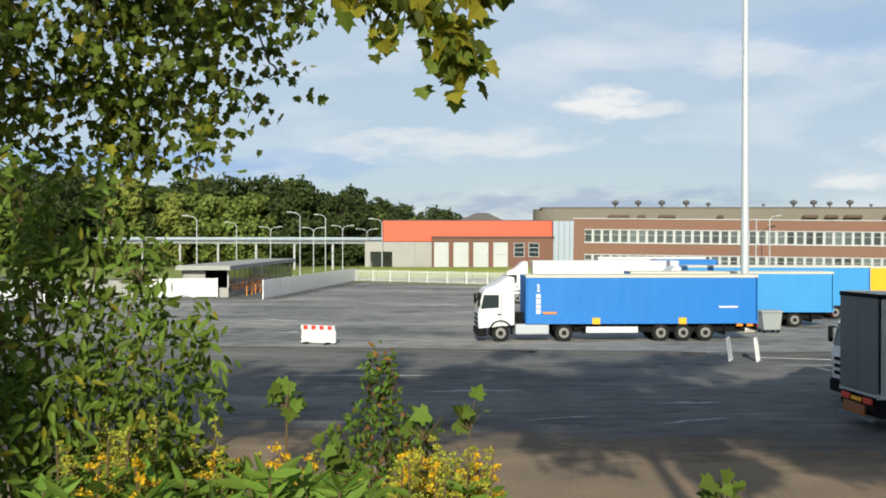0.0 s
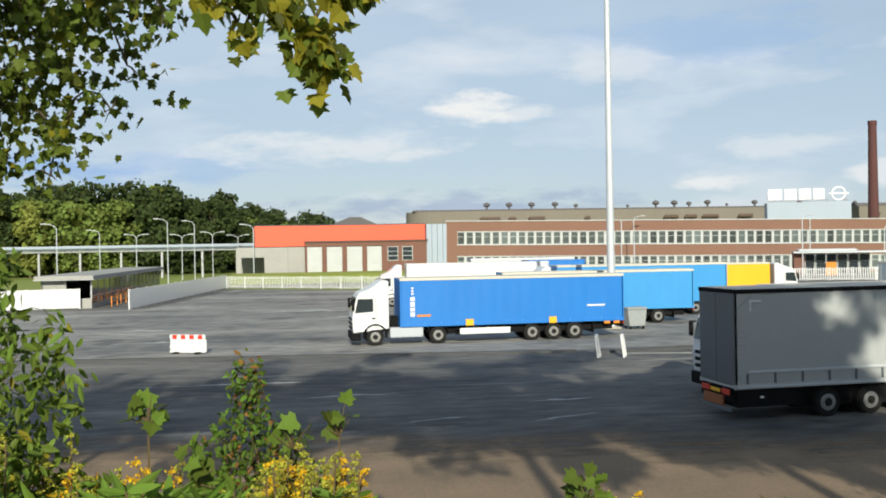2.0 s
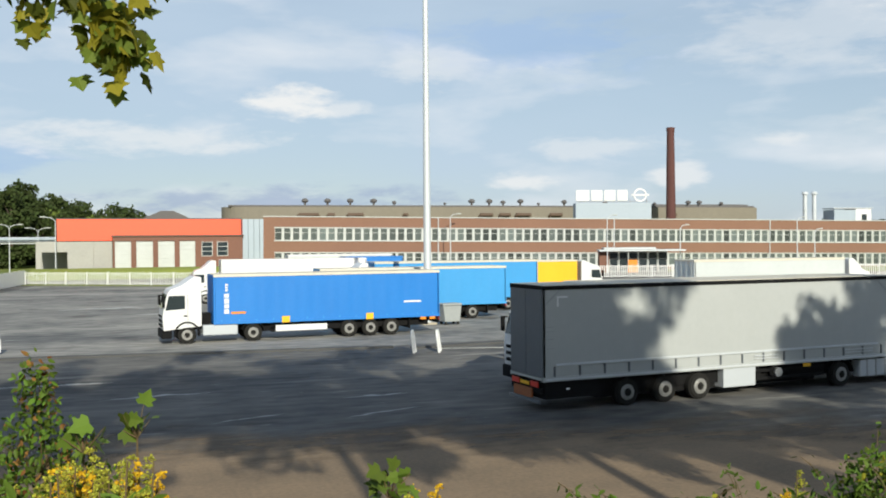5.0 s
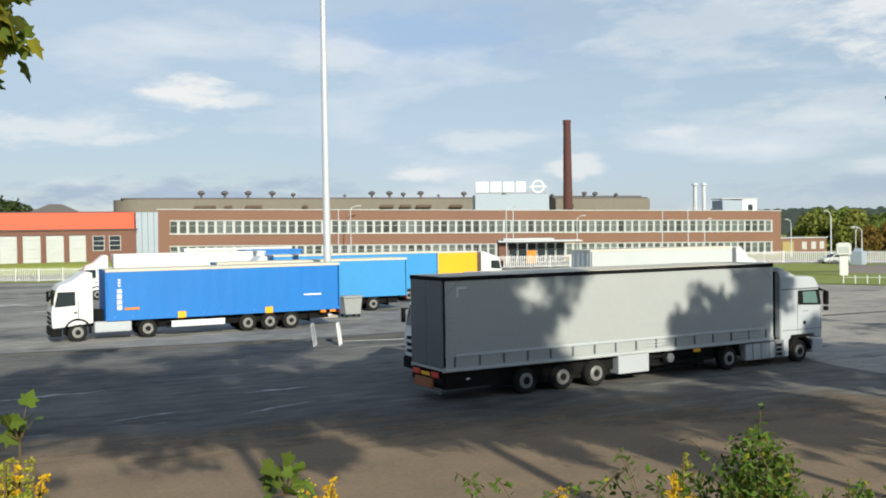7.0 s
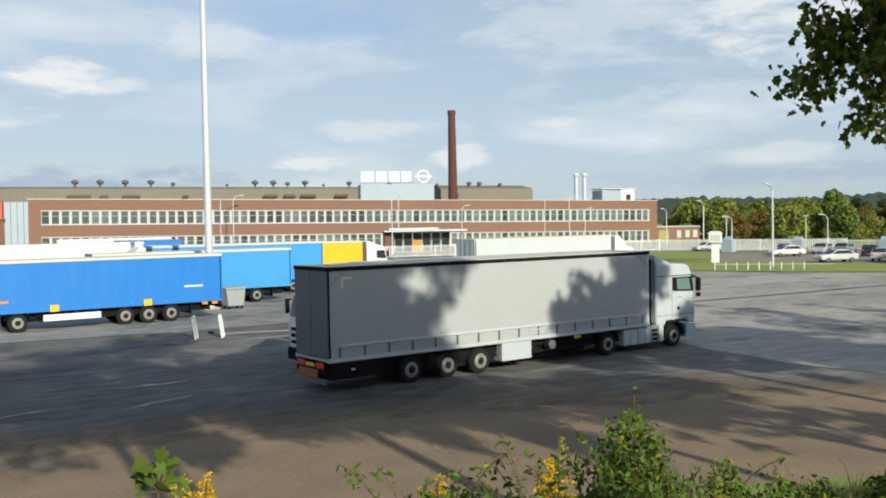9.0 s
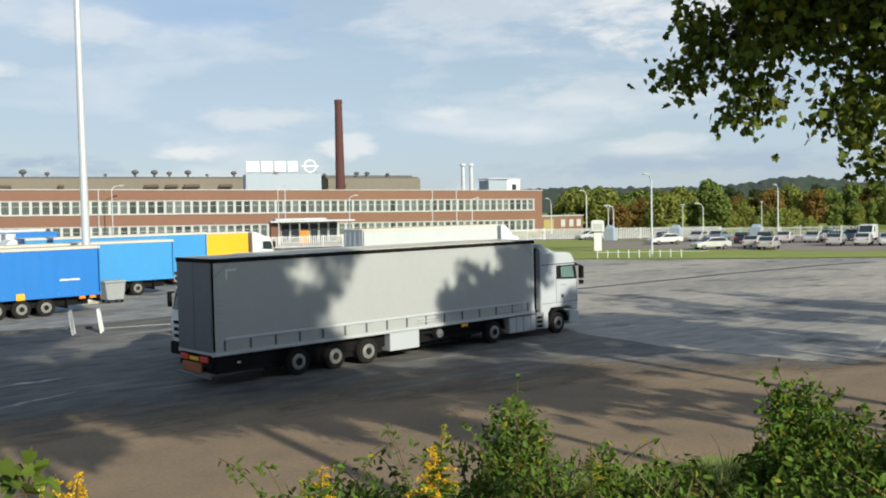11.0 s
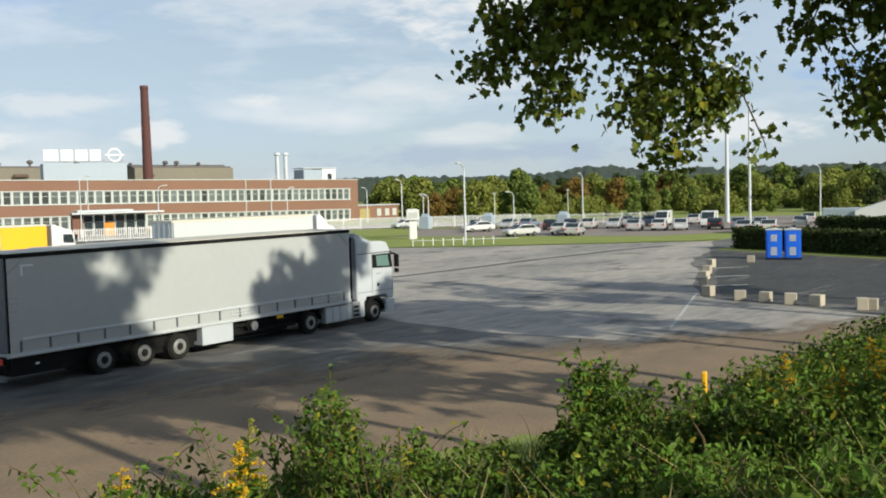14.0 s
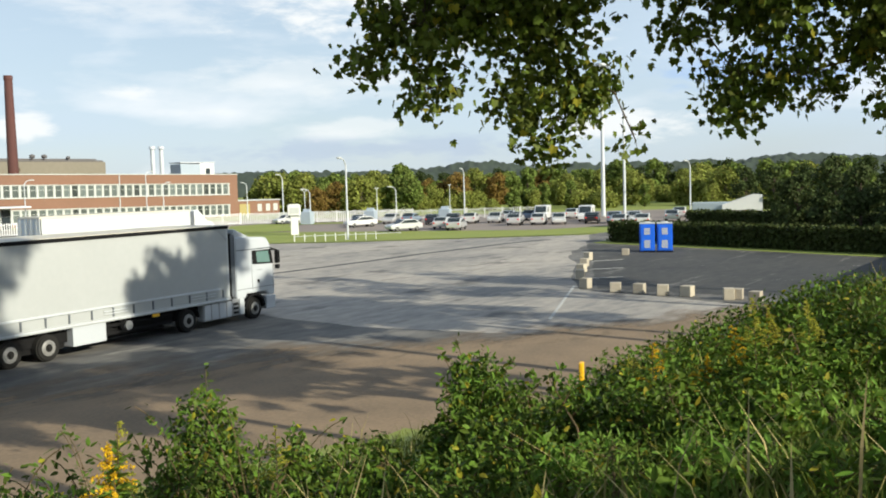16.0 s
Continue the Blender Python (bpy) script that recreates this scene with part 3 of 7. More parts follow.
def tractor(lorry, x0, x1, k, paint, top, wheels, width=2.45, glass=True):
    """Cab over the engine: x0 is the back of the cab, x1 the bumper."""
    h = width / 2
    cab = bmesh.new()
    prism(cab, [(x0, 0.95 * k), (x1 - 0.05, 0.75 * k), (x1, 1.5 * k), (x1 - 0.06, 1.95 * k), (x1 - 0.26 * k, 2.80 * k), (x1 - 0.42 * k, 3.02 * k), (x1 - 1.0 * k, 3.22 * k), (x0 + 0.55, top - 0.12), (x0 + 0.35, top), (x0, top - 0.05)], -h, h, 0.06)
    cab = part("cab", cab, paint, lorry)
    for s in (-1, 1):
        bm = bmesh.new()
        prism(bm, [(x1 - 1.20 * k, 1.95 * k), (x1 - 0.16 * k, 1.88 * k), (x1 - 0.34 * k, 2.68 * k), (x1 - 1.20 * k, 2.68 * k)], s * (h + 0.008) - 0.01, s * (h + 0.008) + 0.01)
        part("side_window", bm, M["glass_dark"], cab)
        bm = bmesh.new()
        box(bm, x1 - 1.36 * k, x1 - 1.34 * k, s * h - 0.008, s * h + 0.008, 1.0 * k, 2.75 * k)
        box(bm, x1 - 1.30 * k, x1 - 1.12 * k, s * (h + 0.02) - 0.015, s * (h + 0.02) + 0.015, 1.52 * k, 1.60 * k, bevel=0.01)
        part("door_seam", bm, M["black"], cab)
        bm = bmesh.new()
        box(bm, x1 - 0.12 * k, x1 + 0.02 * k, s * (h + 0.13) - 0.09, s * (h + 0.13) + 0.09, 2.05 * k, 2.62 * k, bevel=0.04)
        rod(bm, (x1 - 0.2, s * h, 2.6 * k), (x1, s * (h + 0.16), 2.6 * k), 0.03)
        part("mirror", bm, M["black"], lorry)
        bm = bmesh.new()
        x2, x3 = wheels[1] + 0.85 * k, wheels[0] - 0.85 * k
        ys = sorted((s * (h - 0.03), s * (h - 0.55)))
        box(bm, x2, x3, ys[0], ys[1], 0.42 * k, 1.0 * k, bevel=0.07)
        for i in range(5):
            x = x2 + (i + 0.5) * (x3 - x2) / 5
            box(bm, x - 0.02, x + 0.02, ys[0] - 0.012, ys[1] + 0.012, 0.41 * k, 1.01 * k)
        part("fuel_tank", bm, M["cab_silver"], lorry)
        bm = bmesh.new()
        arc = [(wheels[0] + q * k * math.cos(a), 0.55 * k + q * k * math.sin(a)) for q, way in ((0.70, 1), (0.60, -1)) for a in np.linspace(-0.2, math.pi + 0.2, 14)[::way]]
        prism(bm, arc, s * h - 0.30 if s > 0 else s * h - 0.012, s * h + 0.012 if s > 0 else s * h + 0.30)
        part("wheel_arch", bm, M["black"], cab)
        bm = bmesh.new()
        arc = [(wheels[1] + q * k * math.cos(a), 0.52 * k + q * k * math.sin(a)) for q, way in ((0.64, 1), (0.60, -1)) for a in np.linspace(0.25, math.pi - 0.1, 12)[::way]]
        prism(bm, arc, s * h - 0.5 if s > 0 else s * h + 0.02, s * h - 0.02 if s > 0 else s * h + 0.5)
        part("mudguard", bm, M["black"], lorry)
    bm = bmesh.new()
    prism(bm, [(x1 - 0.09, 1.98 * k), (x1 - 0.28 * k, 2.76 * k), (x1 - 0.22 * k, 2.76 * k), (x1 - 0.02, 1.98 * k)], -h + 0.12, h - 0.12)
    part("windscreen", bm, M["glass_dark"], cab)
    bm = bmesh.new()
    for z in (0.95, 1.2, 1.45):
        box(bm, x1 - 0.02, x1 + 0.03, -h + 0.3, h - 0.3, z * k, (z + 0.12) * k)
    part("grille", bm, M["black"], cab)
    bm = bmesh.new()
    box(bm, x1 - 0.5, x1 + 0.06, -h, h, 0.32 * k, 0.78 * k, bevel=0.06)
    part("bumper", bm, M["black"] if paint is M["white_paint"] else paint, lorry)
    bm = bmesh.new()
    for s in (-1, 1):
        box(bm, wheels[1] - 0.9, x1 - 0.4, s * 0.42 - 0.05, s * 0.42 + 0.05, 0.75 * k, 0.98 * k)
    box(bm, x0 - 0.6, x0 - 0.15, -0.5, 0.5, 0.9 * k, 1.6 * k)
    part("chassis", bm, M["black"], lorry)
    for x in wheels:
        for s in (-1, 1):
            wheel(lorry, x, s * (h - 0.17), 0.5 * k, out=s)


def trailer(lorry, length, top, side, front, k, axles, width=2.5, roof=None, rails=True, rear=None, skirt=None, floor=1.15, dark=False):
    """Curtain-sided trailer from x = 0 at its doors to x = length."""
    h = width / 2
    bm = bmesh.new()
    for s in (-1, 1):
        n = 46
        vs = []
        for i in range(n + 1):
            x = 0.12 + (length - 0.24) * i / n
            off = 0.012 * math.sin(i * 2.3) + 0.006 * math.sin(i * 0.7)
            vs.append([bm.verts.new((x, s * (h + off * b), z)) for z, b in ((floor, 0.0), (floor + 0.5, 1.0), ((floor + top) / 2, 1.3), (top - 0.5, 1.0), (top - 0.12, 0.0))])
        for a, b in zip(vs, vs[1:]):
            for j in range(4):
                bm.faces.new((a[j], b[j], b[j + 1], a[j + 1]))
    part("curtain", bm, side, lorry, smooth=True)
    bm = bmesh.new()
    box(bm, length - 0.12, length, -h, h, floor - 0.1, top - 0.03, bevel=0.03)
    part("front_wall", bm, front, lorry)
    bm = bmesh.new()
    for s in (-1, 1):
        box(bm, 0.0, 0.06, s * h / 2 - h / 2 + 0.01, s * h / 2 + h / 2 - 0.01, floor, top - 0.10, bevel=0.01)
    door = part("rear_door", bm, rear or side, lorry)
    for y in () if dark else (-0.75, -0.25, 0.25, 0.75):
        bm = bmesh.new()
        rod(bm, (-0.03, y * h, floor + 0.05), (-0.03, y * h, top - 0.2), 0.011, n=6)
        part("lock_bar", bm, rear or M["steel"], door)
    bm = bmesh.new()
    box(bm, 0.02, length - 0.02, -h + 0.02, h - 0.02, top - 0.06, top, bevel=0.02)
    part("roof", bm, roof or M["cream_roof"], lorry)
    bm = bmesh.new()
    for s in (-1, 1):
        box(bm, 0, length, s * h - 0.03, s * h + 0.03, top - 0.15, top - 0.02, bevel=0.01)
    box(bm, -0.02, 0.05, -h, h, top - 0.14, top - 0.01)
    part("roof_rail", bm, M["black"] if rails else (roof or M["cream_roof"]), lorry)
    bm = bmesh.new()
    for s in (-1, 1):
        box(bm, 0, length, s * h - 0.04, s * h + 0.04, floor - 0.14, floor + 0.01, bevel=0.01)
    box(bm, 0, length, -h + 0.05, h - 0.05, floor - 0.10, floor - 0.02)
    part("side_rail", bm, skirt or side, lorry)
    bm = bmesh.new()
    for s in (-1, 1):
        box(bm, 0.3, length - 1.5, s * 0.5 - 0.06, s * 0.5 + 0.06, floor - 0.45, floor - 0.1)
    for x in axles:
        rod(bm, (x, -h + 0.2, 0.5 * k), (x, h - 0.2, 0.5 * k), 0.08)
    box(bm, -0.02, 0.10, -h + 0.1, h - 0.1, 0.62, 0.78)
    box(bm, 0.6, length - 2.2, -0.8, 0.8, 0.5, floor - 0.12)
    for x in (max(axles) + 2.6, max(axles) + 3.4):
        rod(bm, (x, -h + 0.15, 0.75), (x, h - 0.15, 0.75), 0.2, n=14)
    for s in (-1, 1):
        box(bm, max(axles) + 2.3, length - 3.2, s * (h - 0.12) - 0.02, s * (h - 0.12) + 0.02, 0.48, 0.58)
        box(bm, max(axles) + 2.3, length - 3.2, s * (h - 0.12) - 0.02, s * (h - 0.12) + 0.02, 0.76, 0.86)
    box(bm, min(axles) - 1.2, min(axles) - 1.15, -h + 0.1, h - 0.1, 0.35, floor - 0.15)
    # black boxes fill the open underside, standing in for the deep shade there
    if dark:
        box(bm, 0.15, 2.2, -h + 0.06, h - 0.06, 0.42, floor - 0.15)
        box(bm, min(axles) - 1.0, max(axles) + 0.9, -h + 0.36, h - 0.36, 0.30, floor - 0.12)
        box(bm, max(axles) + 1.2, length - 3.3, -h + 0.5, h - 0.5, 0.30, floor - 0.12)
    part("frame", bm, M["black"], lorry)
    bm = bmesh.new()
    if rails:
        box(bm, -0.035, 0.035, -0.012, 0.012, 0.02, 0.34, bevel=0.006)
        box(bm, -0.022, 0.022, -0.010, 0.010, -0.12, 0.02)
    else:
        box(bm, -0.022, 0.022, -0.008, 0.008, -0.10, 0.12)
    strap = mesh_of("strap", bm, M["dark_grey"] if rails else M["light_blue_tarp"] if side is M["blue_tarp"] else side)
    for s in (-1, 1):
        n = int(length / 0.9)
        for i in range(n):
            part("strap", strap, None, lorry).location = (0.45 + i * (length - 0.9) / (n - 1), s * (h + 0.022), floor)
        if rails:
            bm = bmesh.new()
            box(bm, 0.5, length - 0.6, s * (h + 0.024) - 0.014, s * (h + 0.024) + 0.014, floor + 0.35, floor + 0.43, bevel=0.01)
            part("strap_rail", bm, M["galvanised"], lorry)
            bm = bmesh.new()
            box(bm, 0.1, length - 0.1, s * (h + 0.03) - 0.014, s * (h + 0.03) + 0.014, floor - 0.10, floor - 0.03, bevel=0.01)
            part("floor_edge", bm, M["galvanised"], lorry)
            for a_, b_ in ((8.6, 9.7), (length - 2.3, length - 0.9)):
                for z in (0.12, 0.22):
                    bm = bmesh.new()
                    box(bm, a_, b_, s * (h + 0.028) - 0.01, s * (h + 0.028) + 0.01, floor + z, floor + z + 0.03)
                    part("slat_pocket", bm, M["galvanised"], lorry)
    for x in axles:
        for s in (-1, 1):
            wheel(lorry, x, s * (h - 0.18), 0.5 * k, out=s)
    for s in (-1, 1):
        bm = bmesh.new()
        box(bm, -0.06, -0.02, s * (h - 0.45) - 0.25, s * (h - 0.45) + 0.25, 0.80, 0.98, bevel=0.01)
        part("tail_lamp", bm, M["red"], lorry)
    bm = bmesh.new()
    box(bm, -0.06, -0.045, -0.3, 0.3, 0.82, 0.94, bevel=0.004)
    part("plate", bm, M["yellow"], lorry)
    return h


def at(corner, heading):
    return Matrix.Translation((corner[0], corner[1], 0)) @ Matrix.Rotation(radians(heading), 4, "Z")


# grey lorry, nearest: its right side faces the embankment
W1 = 2.2
grey = thing("lorry", at((12.62, 28.15), 4.86) @ Matrix.Translation((0, W1 / 2, 0)), "silver-white lorry with a long grey curtain-sided trailer", "lorry", "lorries in the yard")
# rear doors darker than the curtain: their shaded side is put into the colour
trailer(grey, 15.2, 4.12, M["grey_tarp"], M["pale_tarp"], 0.92, (3.26, 4.80, 6.26), W1, M["cream_roof"], True, M["dark_grey"], M["grey_tarp"], floor=1.14, dark=True)


def tall_cab(lorry, x0, x1, width):
    """High-roofed long-distance cab with its sleeper, fairings, steps and side skirts."""
    h = width / 2
    cab = bmesh.new()
    prism(cab, [(x0, 0.95), (x0 + 0.55, 0.95), (x0 + 0.62, 1.12), (x1 - 0.55, 1.12), (x1 - 0.42, 0.95), (x1 - 0.05, 0.92), (x1, 1.42), (x1 - 0.02, 2.22), (x1 - 0.17, 2.92), (x1 - 0.26, 3.18), (x1 - 0.45, 3.44), (x1 - 0.75, 3.50), (x0 + 0.02, 3.56)], -h, h, 0.07)
    cab = part("cab", cab, M["cab_silver"], lorry)
    bm = bmesh.new()
    prism(bm, [(x0 + 0.05, 3.52), (x0 + 1.15, 3.50), (x0 + 0.75, 3.66), (x0 + 0.2, 3.90), (x0 + 0.05, 3.92)], -h + 0.16, h - 0.16, 0.04)
    part("roof_deflector", bm, M["cab_silver"], cab)
    for s in (-1, 1):
        bm = bmesh.new()
        prism(bm, [(x1 - 1.46, 2.36), (x1 - 1.46, 2.94), (x1 - 0.22, 2.94), (x1 - 0.10, 2.30)], s * (h + 0.006) - 0.01, s * (h + 0.006) + 0.01)
        surround = part("window_surround", bm, M["black"], cab)
        bm = bmesh.new()
        prism(bm, [(x1 - 1.16, 2.42), (x1 - 1.20, 2.88), (x1 - 0.42, 2.88), (x1 - 0.30, 2.38)], s * (h + 0.014) - 0.006, s * (h + 0.014) + 0.006)
        part("side_window", bm, M["cab_glass"], surround)
        bm = bmesh.new()
        for xa, xb, za, zb in ((x1 - 1.50, x1 - 1.48, 1.25, 2.95), (x1 - 0.12, x1 - 0.10, 1.2, 2.25), (x0 + 0.05, x1 - 0.06, 1.335, 1.355), (x0 + 0.05, x1 - 1.5, 2.99, 3.03), (x1 - 1.5, x1 - 0.2, 2.98, 3.03)):
            box(bm, xa, xb, s * h - 0.006, s * h + 0.006, za, zb)
        part("door_seam", bm, M["dark_grey"], cab)
        bm = bmesh.new()
        box(bm, x1 - 1.16, x1 - 1.02, s * (h + 0.005) - 0.012, s * (h + 0.005) + 0.012, 1.54, 1.68, bevel=0.01)
        part("door_handle", bm, M["black"], cab)
        bm = bmesh.new()
        box(bm, x1 - 1.2, x1 - 0.85, s * (h + 0.003) - 0.006, s * (h + 0.003) + 0.006, 2.08, 2.10)
        part("marking", bm, M["dark_grey"], cab)
        bm = bmesh.new()
        box(bm, x1 - 0.05, x1 + 0.13, s * (h + 0.14) - 0.10, s * (h + 0.14) + 0.10, 2.30, 2.86, bevel=0.05)
        box(bm, x1 - 0.04, x1 + 0.12, s * (h + 0.14) - 0.09, s * (h + 0.14) + 0.09, 2.06, 2.24, bevel=0.04)
        rod(bm, (x1 - 0.25, s * h, 2.98), (x1 + 0.04, s * (h + 0.16), 2.86), 0.03)
        part("mirror", bm, M["black"], lorry)
        bm = bmesh.new()
        xw = 16.77
        arc = [(xw + q * math.cos(a), 0.46 + q * math.sin(a)) for q, way in ((0.66, 1), (0.56, -1)) for a in np.linspace(0.05, math.pi - 0.05, 14)[::way]]
        prism(bm, arc, s * h - 0.34 if s > 0 else s * h - 0.012, s * h + 0.012 if s > 0 else s * h + 0.34)
        part("wheel_arch", bm, M["black"], cab)
        ys = sorted((s * h, s * (h - 0.45)))
        bm = bmesh.new()
        prism(bm, [(x1 - 0.66, 0.34), (x1 - 0.02, 0.34), (x1 + 0.02, 0.9), (x1 - 0.62, 0.9), (x1 - 0.58, 0.62)], ys[0], ys[1], 0.03)
        part("bumper_corner", bm, M["cab_silver"], cab)
        bm = bmesh.new()
        box(bm, x0 + 0.15, x0 + 0.44, ys[0], ys[1], 0.30, 1.0, bevel=0.03)
        part("step_panel", bm, M["cab_silver"], cab)
        bm = bmesh.new()
        box(bm, 13.72, 15.35, ys[0] + 0.02, ys[1] - 0.02, 0.28, 0.95, bevel=0.06)
        part("fuel_tank", bm, M["cab_silver"], lorry)
        bm = bmesh.new()
        bm.free()
        for x in (14.1, 14.55, 15.0):
            bm = bmesh.new()
            box(bm, x - 0.025, x + 0.025, ys[0] + 0.005, ys[1] - 0.005, 0.27, 0.96)
            part("tank_strap", bm, M["steel"], lorry)
        bm = bmesh.new()
        box(bm, 15.36, 15.78, ys[0] + 0.03, ys[1] - 0.03, 0.30, 1.0, bevel=0.03)
        part("battery_box", bm, M["steel"], lorry)
        bm = bmesh.new()
        for z in (0.38, 0.56, 0.74):
            box(bm, 15.42, 15.72, s * (h - 0.02) - 0.012, s * (h - 0.02) + 0.012, z, z + 0.10)
        part("step", bm, M["black"], lorry)
        bm = bmesh.new()
        arc = [(12.8 + q * math.cos(a), 0.46 + q * math.sin(a)) for q, way in ((0.62, 1), (0.58, -1)) for a in np.linspace(0.1, math.pi - 0.1, 14)[::way]]
        prism(bm, arc, s * h - 0.55 if s > 0 else s * h + 0.02, s * h - 0.02 if s > 0 else s * h + 0.55)
        part("mudguard", bm, M["black"], lorry)
        bm = bmesh.new()
        box(bm, x0 - 0.22, x0 + 0.02, s * (h - 0.10) - 0.02, s * (h - 0.10) + 0.02, 1.1, 3.7, bevel=0.01)
        part("side_fairing", bm, M["dark_grey"], cab)
    bm = bmesh.new()
    prism(bm, [(x1 - 0.05, 2.2), (x1 - 0.20, 2.92), (x1 - 0.14, 2.92), (x1 + 0.01, 2.2)], -h + 0.12, h - 0.12)
    part("windscreen", bm, M["glass_dark"], cab)
    bm = bmesh.new()
    prism(bm, [(x1 - 0.2, 2.96), (x1 + 0.12, 2.86), (x1 + 0.13, 2.89), (x1 - 0.2, 3.04)], -h + 0.05, h - 0.05)
    part("sun_visor", bm, M["black"], cab)
    bm = bmesh.new()
    for z in (0.95, 1.25, 1.55, 1.85):
        box(bm, x1 - 0.02, x1 + 0.03, -h + 0.3, h - 0.3, z, z + 0.16)
    part("grille", bm, M["black"], cab)
    bm = bmesh.new()
    box(bm, x1 - 0.3, x1 + 0.02, -h + 0.4, h - 0.4, 0.34, 0.88, bevel=0.04)
    part("bumper", bm, M["cab_silver"], lorry)
    bm = bmesh.new()
    for s in (-1, 1):
        box(bm, 11.7, x1 - 0.4, s * 0.42 - 0.05, s * 0.42 + 0.05, 0.62, 0.92)
    box(bm, x0 - 0.5, x0 - 0.12, -0.8, 0.8, 0.9, 2.2)
    rod(bm, (x0 - 0.2, -0.9, 0.9), (x0 - 0.2, -0.9, 3.75), 0.09)
    part("chassis", bm, M["black"], lorry)
    for x in (12.8, 16.77):
        for s in (-1, 1):
            wheel(lorry, x, s * (h - 0.19), 0.46, out=s)


tall_cab(grey, 15.66, 18.13, W1 - 0.05)
bm = bmesh.new()
box(bm, 7.25, 8.68, -W1 / 2 - 0.01, -W1 / 2 + 0.5, 0.33, 1.0, bevel=0.02)
part("pallet_box", bm, M["cab_silver"], grey, "pale pallet box under the trailer")
bm = bmesh.new()
rod(bm, (9.8, -W1 / 2 + 0.05, 0.72), (9.8, -W1 / 2 + 0.7, 0.72), 0.17, n=16)
part("air_tank", bm, M["steel"], grey)
bm = bmesh.new()
box(bm, 10.9, 11.25, -W1 / 2 - 0.004, -W1 / 2 + 0.02, 0.86, 0.98, bevel=0.01)
part("warning_flap", bm, M["yellow"], grey, "yellow marker")
bm = bmesh.new()
box(bm, 0.9, 1.02, -W1 / 2 + 0.0, -W1 / 2 + 0.03, 0.70, 0.76, bevel=0.01)
part("side_marker", bm, M["white_paint"], grey)
bm = bmesh.new()
box(bm, 0.55, 0.95, -W1 / 2 - 0.022, -W1 / 2 - 0.016, 3.70, 3.76)
box(bm, 0.55, 0.61, -W1 / 2 - 0.022, -W1 / 2 - 0.016, 3.42, 3.70)
part("marking", bm, M["white_paint"], grey, "white corner mark")
for xa, xb in ((0.12, 0.62), (15.08, 14.62)):
    bm = bmesh.new()
    prism(bm, [(xa, 3.55), (xb, 3.95), (xb + (xb - xa) * 0.14, 3.95), (xa, 3.44)], -W1 / 2 - 0.02, -W1 / 2 - 0.012)
    part("corner_strap", bm, M["steel"], grey, "slanting tension strap")
for z in (2.05, 2.35, 2.6, 2.75):
    bm = bmesh.new()
    box(bm, 0.14, 0.42, -W1 / 2 - 0.02, -W1 / 2 - 0.012, z, z + 0.035)
    part("buckle", bm, M["steel"], grey)
bm = bmesh.new()
box(bm, -0.08, 0.0, -0.5, 0.75, 0.42, 0.74, bevel=0.02)
part("rear_panel", bm, M["rust"], grey, "brownish orange rear flap")
bm = bmesh.new()
box(bm, -0.10, -0.02, -W1 / 2 + 0.05, W1 / 2 - 0.05, 0.30, 0.40, bevel=0.02)
part("underrun_bar", bm, M["dark_grey"], grey)

# blue lorry, its left side in view
W2 = 2.5
blue = thing("lorry", at((18.0, 55.1), 183.0) @ Matrix.Translation((0, -W2 / 2, 0)), "white lorry with a bright blue curtain-sided trailer", "lorry", "lorries in the yard")
trailer(blue, 13.47, 3.80, M["blue_tarp"], M["blue_tarp"], 1.0, (3.07, 4.37, 5.67), W2, M["cream_roof"], False, M["blue_tarp"], M["blue_tarp"])
tractor(blue, 14.1, 16.2, 1.0, M["white_paint"], 3.72, (14.9, 11.27), W2 - 0.05)
bm = bmesh.new()
box(bm, 7.0, 10.0, W2 / 2 - 0.05, W2 / 2, 0.50, 0.85, bevel=0.02)
part("side_guard", bm, M["white_paint"], blue, "white side guard rail")
for x in (4.2, 9.2):
    bm = bmesh.new()
    box(bm, x, x + 0.45, W2 / 2 + 0.03, W2 / 2 + 0.05, 1.0, 1.36)
    part("warning_flap", bm, M["yellow"], blue, "yellow flap")
for i, (z0, z1, w) in enumerate(((1.60, 1.85, 0.26), (1.9, 2.12, 0.26), (2.17, 2.45, 0.26), (2.5, 2.72, 0.26), (2.85, 2.97, 0.14), (3.02, 3.12, 0.14), (3.17, 3.27, 0.14))):
    bm = bmesh.new()
    box(bm, 12.75 - w / 2, 12.75 + w / 2, W2 / 2 + 0.02, W2 / 2 + 0.03, z0, z1)
    part("marking", bm, M["white_paint"], blue, "white bar of lettering")
bm = bmesh.new()
box(bm, 1.2, 2.3, W2 / 2 + 0.02, W2 / 2 + 0.03, 1.92, 2.02)
part("marking", bm, M["white_paint"], blue, "white bar of lettering")
bm = bmesh.new()
box(bm, 11.7, 12.5, W2 / 2 + 0.02, W2 / 2 + 0.03, 1.58, 1.70)
part("marking", bm, M["orange"], blue, "orange bar of lettering")
bm = bmesh.new()
for x in (0.3, 0.9):
    box(bm, x, x + 0.35, W2 / 2 - 0.1, W2 / 2 + 0.02, 0.85, 1.0, bevel=0.01)
part("rear_marker", bm, M["orange"], blue)


